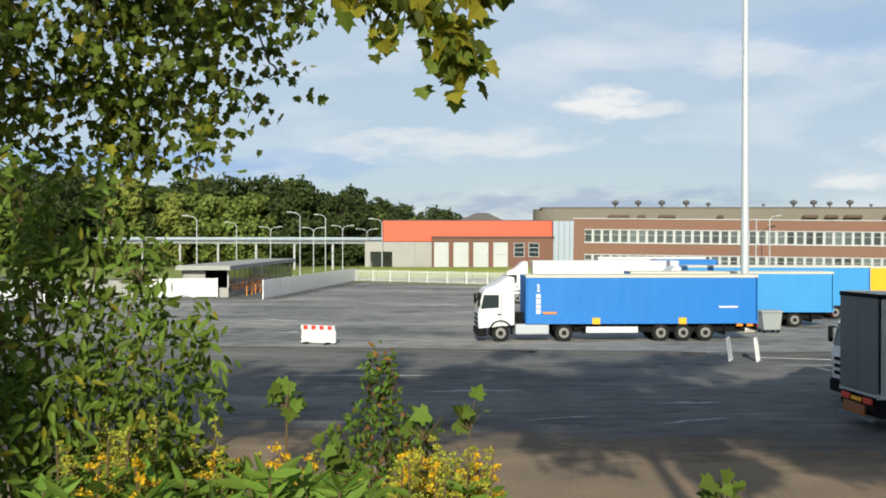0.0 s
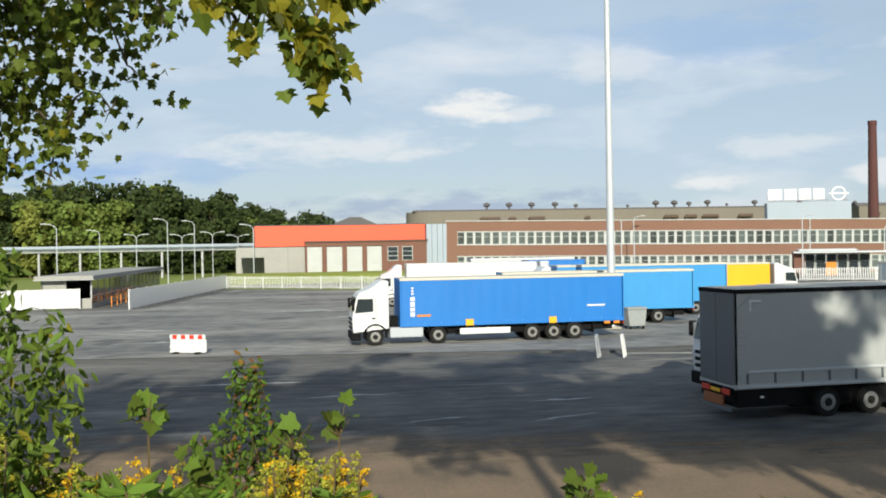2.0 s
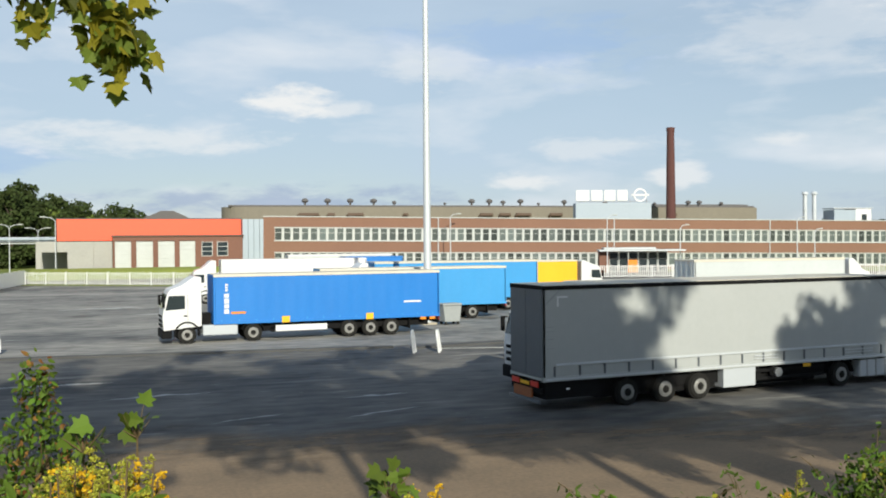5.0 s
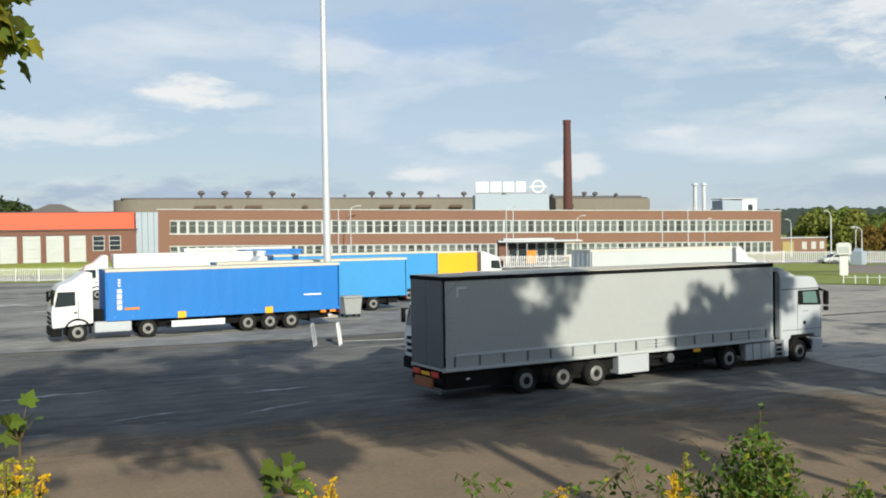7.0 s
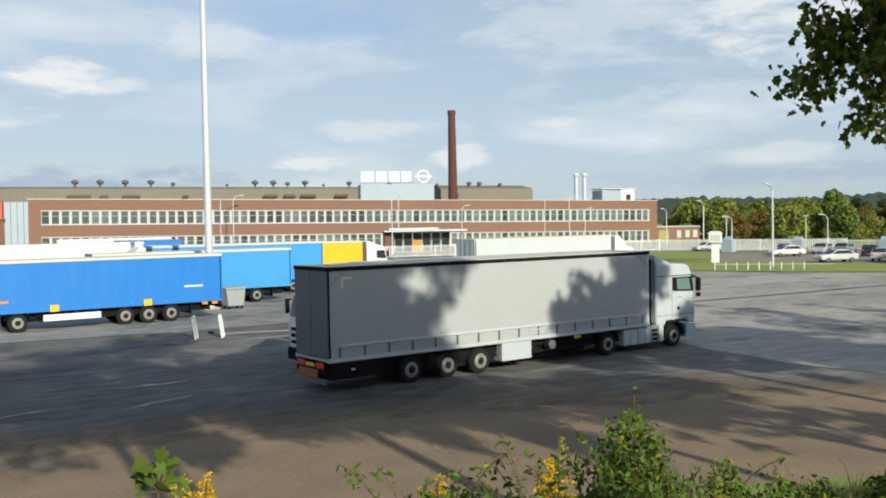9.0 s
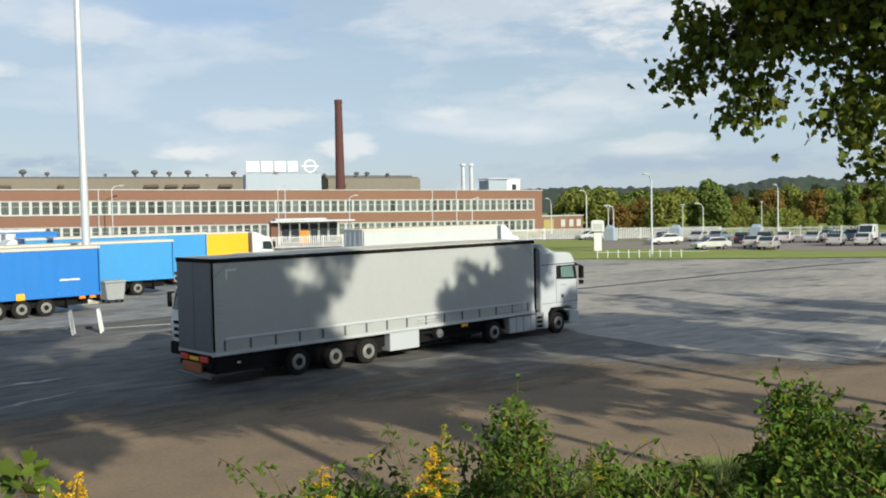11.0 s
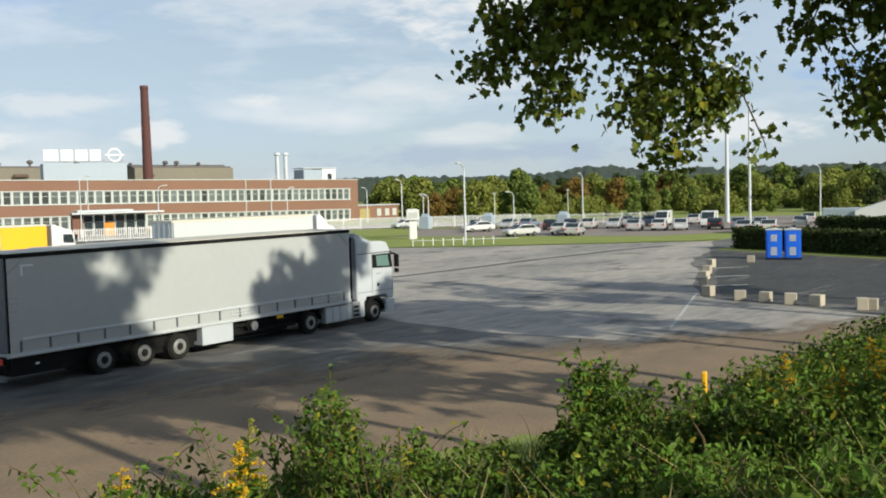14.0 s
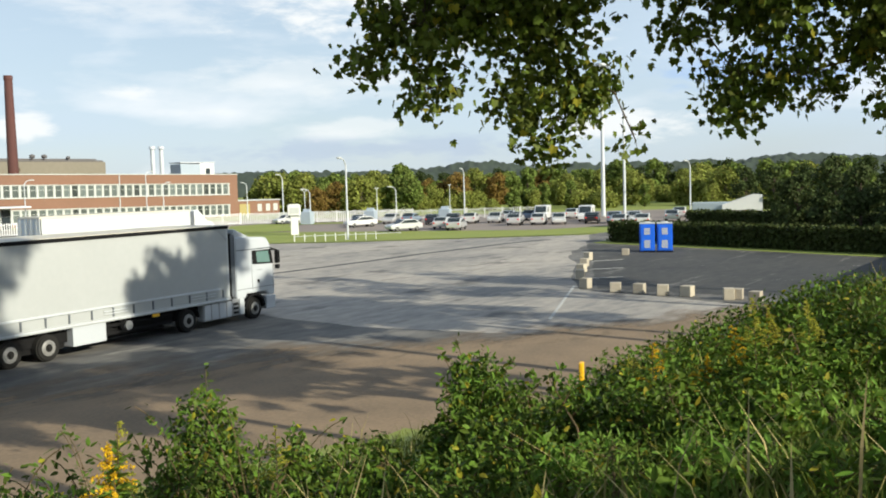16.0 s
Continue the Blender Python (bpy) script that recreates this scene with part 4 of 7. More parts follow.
def parked(corner, heading, length, top, side, label, cab=None, width=2.45, roof=None, axles=(2.6, 3.9, 5.2)):
    """A lorry or a trailer among the others; corner: its rear corner on the side in view, which is the left side for headings near 180."""
    sgn = -1 if 90 < heading < 270 else 1
    ob = thing("lorry" if cab else "trailer", at(corner, heading) @ Matrix.Translation((0, sgn * width / 2, 0)), label, "lorry" if cab else "trailer", "lorries in the yard")
    trailer(ob, length, top, side, side, 1.0, axles, width, roof, False, side, side)
    if cab:
        tractor(ob, length + 0.45, length + 2.7, 1.0, cab, top - 0.05, (length + 1.4, length - 2.3), width - 0.05)
    else:
        bm = bmesh.new()
        for s in (-1, 1):
            rod(bm, (length - 2.6, s * 0.8, 0.05), (length - 2.6, s * 0.8, 1.1), 0.07)
            box(bm, length - 2.75, length - 2.45, s * 0.8 - 0.15, s * 0.8 + 0.15, 0.0, 0.05)
        part("landing_leg", bm, M["black"], ob)
    return ob


parked((26.0, 64.0), 180, 13.6, 3.73, M["light_blue_tarp"], "trailer with a light blue tarpaulin, parked without its tractor")
parked((31.6, 71.0), 180, 13.6, 3.98, M["light_blue_tarp"], "lorry with a light blue tarpaulin trailer", M["white_paint"])
parked((27.0, 82.0), 0, 13.6, 3.66, M["yellow_tarp"], "white lorry with a yellow tarpaulin trailer", M["white_paint"])
parked((21.8, 89.0), 180, 13.6, 4.0, M["white_paint"], "white lorry with a white box trailer", M["white_paint"], roof=M["white_paint"])
parked((31.5, 115.0), 180, 13.0, 4.0, M["pale_tarp"], "pale box trailer parked without its tractor", roof=M["white_paint"])
parked((27.4, 96.0), 180, 6.2, 4.0, M["blue_tarp"], "short trailer with a blue tarpaulin", roof=M["blue_tarp"], axles=(1.6, 2.9))
parked((30.3, 33.3), 184, 13.6, 3.95, M["pale_tarp"], "white-fronted lorry with a pale trailer", M["white_paint"])
parked((37.1, 57.0), 1, 12.9, 4.10, M["pale_tarp"], "white lorry with a whitish trailer", M["white_paint"])


# ---- buildings ----
def frame_of(a, b, drop=0.0):
    """Local x along the wall from a to b, y away from the yard, z up; drop tilts the far end down by that many metres."""
    d = Vector((b[0] - a[0], b[1] - a[1], 0))
    return Matrix.Translation((*a, 0)) @ Matrix.Rotation(math.atan2(d.y, d.x), 4, "Z") @ Matrix.Rotation(math.asin(drop / d.length), 4, "Y"), d.length


def window_meshes(w, h, bars, name):
    bm = bmesh.new()
    t = 0.07
    box(bm, 0, t, -0.05, 0.10, 0, h), box(bm, w - t, w, -0.05, 0.10, 0, h)
    box(bm, t, w - t, -0.05, 0.10, 0, t), box(bm, t, w - t, -0.05, 0.10, h - t, h)
    for b in bars:
        box(bm, t, w - t, -0.03, 0.08, h * b - 0.03, h * b + 0.03)
    f = mesh_of(name, bm, M["frame_white"])
    bm = bmesh.new()
    box(bm, t, w - t, 0.05, 0.065, t, h - t)
    return f, mesh_of("pane", bm, M["office_glass"])


m, L = frame_of((22.1, 163.5), (138.4, 144.4), 1.35)
office = thing("office_building", m, "long two-storey red brick factory office with bands of white windows", "building")
TOP = 9.83
ROWS = ((TOP - 3.95, TOP - 1.85), (TOP - 8.2, TOP - 6.1))
bm = bmesh.new()
for z0, z1 in ((-3.0, ROWS[1][0]), (ROWS[1][1], ROWS[0][0]), (ROWS[0][1], TOP)):
    box(bm, 0, L, 0, 0.4, z0, z1)
for z0, z1 in ROWS:
    box(bm, 0, 1.9, 0, 0.4, z0, z1), box(bm, L - 1.9, L, 0, 0.4, z0, z1)
box(bm, 0, 0.4, 0.4, 14, -3, TOP), box(bm, L - 0.4, L, 0.4, 14, -3, TOP), box(bm, 0, L, 14, 14.4, -3, TOP)
part("wall", bm, M["brick"], office)
bm = bmesh.new()
box(bm, -0.15, L + 0.15, -0.12, 0.5, TOP, TOP + 0.16, bevel=0.03)
part("coping", bm, M["frame_white"], office, "pale coping along the roof edge")
bm = bmesh.new()
box(bm, 0.4, L - 0.4, 0.5, 14, TOP - 0.5, TOP - 0.3)
part("roof", bm, M["roof_dark"], office)
bm = bmesh.new()
for z0, z1 in ROWS:
    box(bm, 1.9, L - 1.9, 0.9, 1.0, z0, z1)
part("interior_wall", bm, M["grey_wall"], office)
for z0, z1 in ROWS:
    bm = bmesh.new()
    box(bm, 1.8, L - 1.8, -0.10, 0.3, z0 - 0.16, z0, bevel=0.02)
    part("sill", bm, M["frame_white"], office)
    bm = bmesh.new()
    box(bm, 1.8, L - 1.8, -0.06, 0.3, z1, z1 + 0.14, bevel=0.02)
    part("lintel", bm, M["frame_white"], office)
NB = 76
BW = (L - 3.8) / NB
fr, pn = window_meshes(BW * 0.80, ROWS[0][1] - ROWS[0][0], (0.62,), "window")
bm = bmesh.new()
box(bm, 0, BW * 0.2, -0.04, 0.3, 0, ROWS[0][1] - ROWS[0][0])
pier = mesh_of("mullion", bm, M["frame_white"])
for z0, z1 in ROWS:
    for i in range(NB):
        w = part("window", fr, None, office)
        w.location = (1.9 + i * BW, 0.12, z0)
        part("pane", pn, None, w)
        q = part("mullion", pier, None, office)
        q.location = (1.9 + (i + 0.8) * BW, 0.05, z0)
for x in (30, 62, 92):
    bm = bmesh.new()
    rod(bm, (x, -0.1, -2), (x, -0.1, TOP), 0.09, n=8)
    part("downpipe", bm, M["galvanised"], office)

# production hall behind the office
m, L = frame_of((19.9, 214.0), (149.0, 201.0), 0.3)
hall = thing("factory_hall", m, "large beige factory hall with a rounded corner", "building")
bm = bmesh.new()
n = 10
arc = [(6 - 6 * math.cos(a), 6 - 6 * math.sin(a)) for a in np.linspace(0, math.pi / 2, n)]
ring = [(0, 60)] + arc + [(L, 0), (L, 60)]
lo = [bm.verts.new((x, y, -2)) for x, y in ring]
hi = [bm.verts.new((x, y, 13.4)) for x, y in ring]
for i in range(len(ring)):
    j = (i + 1) % len(ring)
    bm.faces.new((lo[i], lo[j], hi[j], hi[i]))
bm.faces.new(hi)
part("wall", bm, M["hall_wall"], hall)
bm = bmesh.new()
box(bm, 1.5, L, 1.0, 60, 13.42, 13.8, bevel=0.1)
box(bm, L - 38, L, 4.0, 50, 13.8, 14.3, bevel=0.1)
part("roof", bm, M["roof_dark"], hall)


def vent(x, y, z, s):
    bm = bmesh.new()
    rod(bm, (0, 0, -0.3), (0, 0, 0.75 * s), 0.26 * s, n=12)
    rod(bm, (0, 0, 0.70 * s), (0, 0, 1.05 * s), 0.50 * s, 0.80 * s, n=14)
    rod(bm, (0, 0, 1.05 * s), (0, 0, 1.40 * s), 0.80 * s, 0.72 * s, n=14)
    rod(bm, (0, 0, 1.40 * s), (0, 0, 1.68 * s), 0.72 * s, 0.25 * s, n=14)
    v = part("roof_vent", bm, M["roof_dark"], hall)
    v.location = (x, y, z)


for x, s in ((18.5, 1.0), (23.6, 1.0), (28.8, 1.0), (34.2, 1.0), (39.0, 0.7), (51, 0.5), (57.5, 1.0), (61.8, 1.0), (65.2, 0.8), (69.5, 1.0), (74, 0.5), (80.5, 0.9), (91, 0.8), (104, 0.6), (113, 0.9), (116, 0.9), (122, 0.7)):
    vent(x, 3.5, 13.75, s)
for x, w in ((19, 4.5), (24, 1.5), (29.5, 3.5), (41, 1.0), (60, 3.0), (64.5, 2.5), (69, 3.5), (77, 3.0), (97, 2.0), (107, 1.5)):
    bm = bmesh.new()
    rod(bm, (x - w / 2, -0.7, 11.6), (x + w / 2, -0.7, 11.6), 0.4, n=10)
    rod(bm, (x - w / 2, -0.7, 11.6), (x - w / 2, 0.2, 10.4), 0.3, n=10)
    part("duct", bm, M["brown"], hall, "dark rusty duct on the wall")

# sign box on the roof with plain white shapes
c = Vector((0.4726, 0.8813, 0))
m, L = frame_of((81.5, 165.0), (95.3, 160.6))
sign = thing("roof_sign", m, "pale blue-grey roof box carrying white sign shapes", "sign")
bm = bmesh.new()
box(bm, 0, L, 0, 3.5, 7.5, 12.45, bevel=0.03)
part("box", bm, M["sheet_blue"], sign)
bm = bmesh.new()
for i in range(5):
    rod(bm, (0.8 + i * (L - 1.6) / 4, 0.5, 12.4), (0.8 + i * (L - 1.6) / 4, 0.5, 13.2), 0.06)
rod(bm, (0.3, 0.5, 12.75), (L - 0.3, 0.5, 12.75), 0.05)
part("support", bm, M["steel"], sign)
for x, w in ((0.1, 2.6), (3.0, 2.2), (5.5, 2.2), (8.0, 2.0)):
    bm = bmesh.new()
    box(bm, x, x + w, 0.2, 0.5, 12.85, 14.95, bevel=0.12)
    part("white_panel", bm, M["white_paint"], sign, "plain white panel in place of a letter")
bm = bmesh.new()
vs = []
for k in range(32):
    a = k * math.tau / 32
    vs.append([bm.verts.new((12.4 + r * math.cos(a), y, 13.95 + r * math.sin(a))) for r, y in ((1.0, 0.2), (1.28, 0.2), (1.28, 0.5), (1.0, 0.5))])
for k in range(32):
    p, q = vs[k], vs[(k + 1) % 32]
    for j in range(4):
        bm.faces.new((p[j], q[j], q[(j + 1) % 4], p[(j + 1) % 4]))
box(bm, 10.7, 14.1, 0.2, 0.5, 13.80, 14.10, bevel=0.03)
part("white_ring", bm, M["white_paint"], sign, "plain white ring with a bar")

# chimney, stacks and roof hut
bm = bmesh.new()
rod(bm, (0, 0, -1), (0, 0, 31.2), 1.28, 0.86, n=28)
rod(bm, (0, 0, 30.6), (0, 0, 31.5), 0.96, 0.96, n=28)
for z in (14, 15, 22):
    rod(bm, (0, 0, z), (0, 0, z + 0.25), 1.19 - 0.012 * z, n=28)
solo("chimney", bm, M["chimney"], "tall dark red brick chimney", "chimney", m=Matrix.Translation((121.2, 195.5, 0)))
for x, y in ((129.5, 159.2), (131.0, 158.3)):
    bm = bmesh.new()
    rod(bm, (0, 0, 7), (0, 0, 14.2), 0.42, n=14)
    rod(bm, (0, 0, 14.2), (0, 0, 14.7), 0.75, 0.5, n=14)
    rod(bm, (0, 0, 11), (0, 0, 11.2), 0.5, n=14)
    solo("flue_pipe", bm, M["galvanised"], "grey steel flue on the office roof", "flue", "flues on the roof", m=Matrix.Translation((x, y, 0)))
hut = thing("roof_hut", Matrix.Translation((133.5, 155.5, 7.6)) @ Matrix.Rotation(radians(-9.3), 4, "Z"), "small roof hut with a white gable", "hut")
bm = bmesh.new()
box(bm, 0, 4.6, 0, 4, 0, 3.4)
part("wall", bm, M["sheet_blue"], hut)
bm = bmesh.new()
box(bm, 4.62, 8.0, 0, 4, 0, 3.6, bevel=0.02)
part("white_wall", bm, M["white_paint"], hut)
bm = bmesh.new()
box(bm, -0.2, 8.2, -0.2, 4.2, 3.62, 3.8, bevel=0.03)
part("roof", bm, M["galvanised"], hut)
bm = bmesh.new()
box(bm, 5.9, 7.0, -0.03, -0.01, 1.2, 2.5)
part("window", bm, M["glass_dark"], hut)

# entrance pavilion
m, L = frame_of((74.6, 141.5), (84.5, 137.0))
porch = thing("entrance_pavilion", m, "glazed entrance with a dark flat canopy", "entrance")
bm = bmesh.new()
box(bm, -0.5, L + 2.5, -1.5, 7, 3.55, 3.8, bevel=0.03)
box(bm, 0.3, L - 2.2, -1.2, 6, 3.85, 4.15, bevel=0.03)
part("canopy", bm, M["galvanised"], porch)
bm = bmesh.new()
box(bm, -0.4, 1.2, 0, 5, -0.5, 3.5)
box(bm, 1.2, L, 2.6, 5, -0.5, 0.5)
part("wall", bm, M["brick_dark"], porch)
for i in range(6):
    bm = bmesh.new()
    x = 1.3 + i * (L - 1.3) / 6
    w = (L - 1.3) / 6 - 0.1
    for z0, z1 in ((0.1, 0.2), (2.2, 2.3), (3.3, 3.5)):
        box(bm, x, x + w, 1.5, 1.6, z0, z1)
    box(bm, x, x + 0.1, 1.5, 1.6, 0.1, 3.5), box(bm, x + w - 0.1, x + w, 1.5, 1.6, 0.1, 3.5)
    f = part("glazed_bay", bm, M["frame_white"], porch)
    bm = bmesh.new()
    box(bm, x + 0.1, x + w - 0.1, 1.54, 1.56, 0.2, 3.3)
    part("pane", bm, M["glass_dark"], f)
bm = bmesh.new()
box(bm, 4.4, 5.9, 1.2, 1.3, 0.0, 2.1, bevel=0.02)
part("door", bm, M["orange"], porch, "orange door")

# red-topped workshop
bm = bmesh.new()
prism(bm, [(0, -0.5), (9, -0.5), (9, 1.58), (5, 1.55), (3, 1.2)], 0, 46)
solo("grass_bank", bm, M["grass"], "low grass bank before the workshop", "bank", kind="structure", m=Matrix.Translation((-14, 154.5, 0)) @ Matrix.Rotation(radians(90), 4, "Z") @ Matrix.Scale(-1, 4, (0, 1, 0)))
shop = thing("workshop_building", Matrix.Translation((-10.5, 165, 0)), "workshop with an orange-red sheet-metal upper wall", "building")
bm = bmesh.new()
box(bm, 0, 29.1, 0, 22, 6.0, 9.5)
part("upper_wall", bm, M["red_sheet"], shop)
bm = bmesh.new()
box(bm, -0.1, 29.2, -0.1, 22, 9.52, 9.65)
part("roof", bm, M["roof_dark"], shop)
bm = bmesh.new()
for x0, x1, z0, z1 in ((-3.1, -2.2, 0, 5.85), (1.6, 5.5, 0, 5.85), (-2.2, 1.6, 4.2, 5.85), (7.5, 8.4, 0, 5.85)):
    box(bm, x0, x1, -0.6, 0.2, z0, z1)
box(bm, 5.5, 7.5, -0.3, 0.2, 0, 5.7)
box(bm, -3.1, 8.4, 0.3, 20, 5.2, 5.9)
box(bm, -3.1, 8.4, 7.8, 8.0, 0, 5.2)
part("lean_to_wall", bm, M["grey_wall"], shop, "grey rendered lean-to with a dark gateway")
bm = bmesh.new()
for a, b in ((8.5, 8.8), (11.3, 12.1), (14.7, 15.5), (18.1, 18.9), (21.4, 29.1)):
    box(bm, a, b, -2.2, 0, 0, 5.9)
box(bm, 8.5, 29.1, -2.2, 0, 5.9, 6.55)
part("brick_wall", bm, M["brick_dark"], shop)
bm = bmesh.new()
box(bm, 8.3, 29.3, -2.4, 0, 6.57, 6.85, bevel=0.03)
part("parapet", bm, M["brown"], shop)
for a, b in ((8.8, 11.3), (12.1, 14.7), (15.5, 18.1), (18.9, 21.4)):
    bm = bmesh.new()
    box(bm, a, b, -1.85, -1.80, 1.6, 5.9)
    d_ = part("sectional_door", bm, M["frame_white"], shop, "white sectional door")
    for i in range(6):
        bm = bmesh.new()
        box(bm, a + 0.02, b - 0.02, -1.95, -1.86, 1.6 + i * 0.71, 2.295 + i * 0.71, bevel=0.015)
        part("door_panel", bm, M["frame_white"], d_)
for x in (22.4, 24.9):
    bm = bmesh.new()
    box(bm, x, x + 1.8, -2.26, -2.2, 3.3, 5.7)
    f = part("window", bm, M["frame_white"], shop)
    for i in range(3):
        bm = bmesh.new()
        box(bm, x + 0.1, x + 1.7, -2.29, -2.265, 3.4 + i * 0.77, 4.08 + i * 0.77)
        part("pane", bm, M["glass_dark"], f)
bm = bmesh.new()
for i in range(4):
    box(bm, 29.2 + i * 0.95, 30.1 + i * 0.95, -1.5, 10, 0, 9.45, bevel=0.02)
solo("stair_tower", bm, M["sheet_blue"], "pale grey-blue clad link between the buildings", "tower", m=Matrix.Translation((-10.5, 165, 0)))
bm = bmesh.new()
prism(bm, [(-14, 5), (14, 5), (14, 8.0), (2, 13.6), (-1, 13.6), (-14, 8.0)], 0, 40)
solo("gabled_hall", bm, M["roof_dark"], "far hall with a grey pitched roof", "building", m=Matrix.Translation((9.5, 250, 0)) @ Matrix.Rotation(radians(0), 4, "Z"))

# low brick annex by the car park
m, L = frame_of((139.5, 145.8), (150.5, 144.4))
annex = thing("brick_annex", m, "low brick annex with small windows", "building")
bm = bmesh.new()
box(bm, 0, L, 0, 8, -1, 3.0)
part("wall", bm, M["brick"], annex)
bm = bmesh.new()
box(bm, -0.2, L + 0.2, -0.2, 8.2, 3.02, 3.2)
part("roof", bm, M["galvanised"], annex)
for x in (5.2, 7.4, 9.4):
    bm = bmesh.new()
    box(bm, x, x + 1.1, -0.06, -0.01, 0.8, 2.3)
    part("window", bm, M["frame_white"], annex)
bm = bmesh.new()
box(bm, 0.6, 3.2, -0.08, -0.01, -1, 2.4)
part("door", bm, M["straw"], annex, "yellowish door")

# gatehouse
gate = thing("gatehouse", at((-22.4, 99.0), 90.6), "long low gatehouse with a flat roof and glazed sides", "building")
bm = bmesh.new()
box(bm, -1.0, 46, -0.4, 5.2, 2.95, 3.3, bevel=0.03)
part("roof", bm, M["grey_wall"], gate)
bm = bmesh.new()
box(bm, -1.05, 46.05, -0.45, 5.25, 2.86, 2.94)
part("fascia", bm, M["frame_white"], gate)
bm = bmesh.new()
box(bm, 0, 0.2, 0, 4.8, 0, 1.0), box(bm, 0, 0.2, 2.4, 4.8, 1.0, 2.86), box(bm, 0, 45, 4.6, 4.8, 0, 2.86)
box(bm, 0.2, 45, 0, 0.15, 0, 0.5)
part("wall", bm, M["grey_wall"], gate)
for i in range(15):
    bm = bmesh.new()
    box(bm, i * 3.0 + 0.2, i * 3.0 + 0.32, 0.0, 0.15, 0.5, 2.86)
    box(bm, i * 3.0 + 0.32, i * 3.0 + 3.1, 0.0, 0.1, 1.2, 1.3)
    f = part("glazed_bay", bm, M["steel"], gate)
    bm = bmesh.new()
    box(bm, i * 3.0 + 0.34, i * 3.0 + 3.1, 0.04, 0.06, 0.5, 2.84)
    part("pane", bm, M["glass_dark"], f)
for i in range(6):
    bm = bmesh.new()
    for z in (0.5, 0.9):
        box(bm, 2 + i * 5, 5.5 + i * 5, -1.55, -1.5, z, z + 0.16)
    for x in (2.2, 5.2):
        box(bm, x + i * 5, x + 0.1 + i * 5, -1.5, -1.42, 0, 1.1)
    part("barrier_rail", bm, M["orange"], gate, "orange barrier rail")


# ---- fences, lamps and yard things ----
def fence(name, a, b, h, label, step=0.16, post=2.5, material=None, solid=0.10):
    """Palisade of separate pales between posts, on one rail pair."""
    d = Vector((b[0] - a[0], b[1] - a[1], 0))
    L = d.length
    ob = thing(name, Matrix.Translation((*a, 0)) @ Matrix.Rotation(math.atan2(d.y, d.x), 4, "Z"), label, "fence", "fences of the yard")
    material = material or M["white_paint"]
    bm = bmesh.new()
    for z in (0.25, h - 0.25):
        box(bm, 0, L, 0.02, 0.06, z, z + 0.06)
    part("rail", bm, material, ob)
    bm = bmesh.new()
    box(bm, -0.05, 0.05, 0.0, 0.10, 0, h + 0.05)
    pm = mesh_of("post", bm, material)
    n = max(1, round(L / post))
    for i in range(n + 1):
        part("post", pm, None, ob).location = (i * L / n, 0, 0)
    bm = bmesh.new()
    box(bm, 0, solid, -0.01, 0.015, 0.1, h)
    sm = mesh_of("pale", bm, material)
    n = int(L / step)
    for i in range(min(n, 300)):
        part("pale", sm, None, ob).location = (0.05 + i * L / n, 0, 0)
    return ob


fence("fence", (-18.0, 95.0), (-13.1, 141.3), 1.95, "white palisade fence, tightly slatted", 0.2, 3.0, None, 0.15)
fence("fence", (-13.1, 141.3), (30.0, 112.0), 1.75, "white open railing fence at the yard's end", 0.26, 3.2, None, 0.09)
fence("gate_panel", (-30.5, 97.0), (-23.4, 98.4), 2.0, "white boarded gate leaf", 0.17, 2.4, None, 0.16)
fence("fence", (58.0, 126.0), (105.3, 109.3), 1.8, "white railing fence before the office", 0.3, 3.0, None, 0.12)
fence("fence", (105.3, 109.3), (121.1, 87.7), 1.75, "white railing fence along the car park", 0.28, 3.0, None, 0.15)
fence("fence", (121.1, 87.7), (133.0, 72.0), 1.6, "white railing fence along the car park", 0.3, 3.0, None, 0.05)
fence("fence", (-80, 104), (-31, 97.0), 1.8, "pale boarded fence along the road", 0.3, 3.0, M["grey_wall"], 0.26)


def lamp_post(x, y, h, arms, facing, label, base=0.10, group="street lamps"):
    ob = thing("street_lamp", Matrix.Translation((x, y, 0)) @ Matrix.Rotation(radians(facing), 4, "Z") , label, "street lamp", group)
    bm = bmesh.new()
    rod(bm, (0, 0, -0.5), (0, 0, h - 0.6), base, base * 0.65, n=10)
    part("pole", bm, M["galvanised"], ob)
    for s in ((1,), (1, -1))[arms - 1]:
        bm = bmesh.new()
        pts = [(0, h - 0.8), (0.25 * s, h - 0.35), (0.8 * s, h - 0.08), (1.5 * s, h)]
        for p, q in zip(pts, pts[1:]):
            rod(bm, (p[0], 0, p[1]), (q[0], 0, q[1]), base * 0.55, n=8)
        arm = part("arm", bm, M["galvanised"], ob)
        bm = bmesh.new()
        box(bm, min(1.4 * s, 2.3 * s), max(1.4 * s, 2.3 * s), -0.14, 0.14, h - 0.06, h + 0.12, bevel=0.05)
        part("lamp_head", bm, M["frame_white"], arm)
    return ob


TALL = "galvanised street lamp with one arm"
TWIN = "galvanised street lamp with two arms"
for x, y, h in ((-38.8, 150, 9.9), (-39.5, 182, 9.6), (-25.0, 166, 11.0), (-23.0, 185.7, 11.2), (-10.6, 163.5, 9.8)):
    lamp_post(x, y, h, 1, 180, TALL)
for x, y, h in ((-33.9, 187, 8.8), (-25.7, 188.5, 8.7), (-20.0, 189, 9.1), (-16.0, 199, 8.6)):
    lamp_post(x, y, h, 2, 5, TWIN)
for x, y, h in ((52.4, 153.8, 10.1), (73, 136.6, 9.4), (86, 136, 7.8), (104, 129.8, 8.9), (107, 129.2, 7.0)):
    lamp_post(x, y, h, 1, 20, TALL)
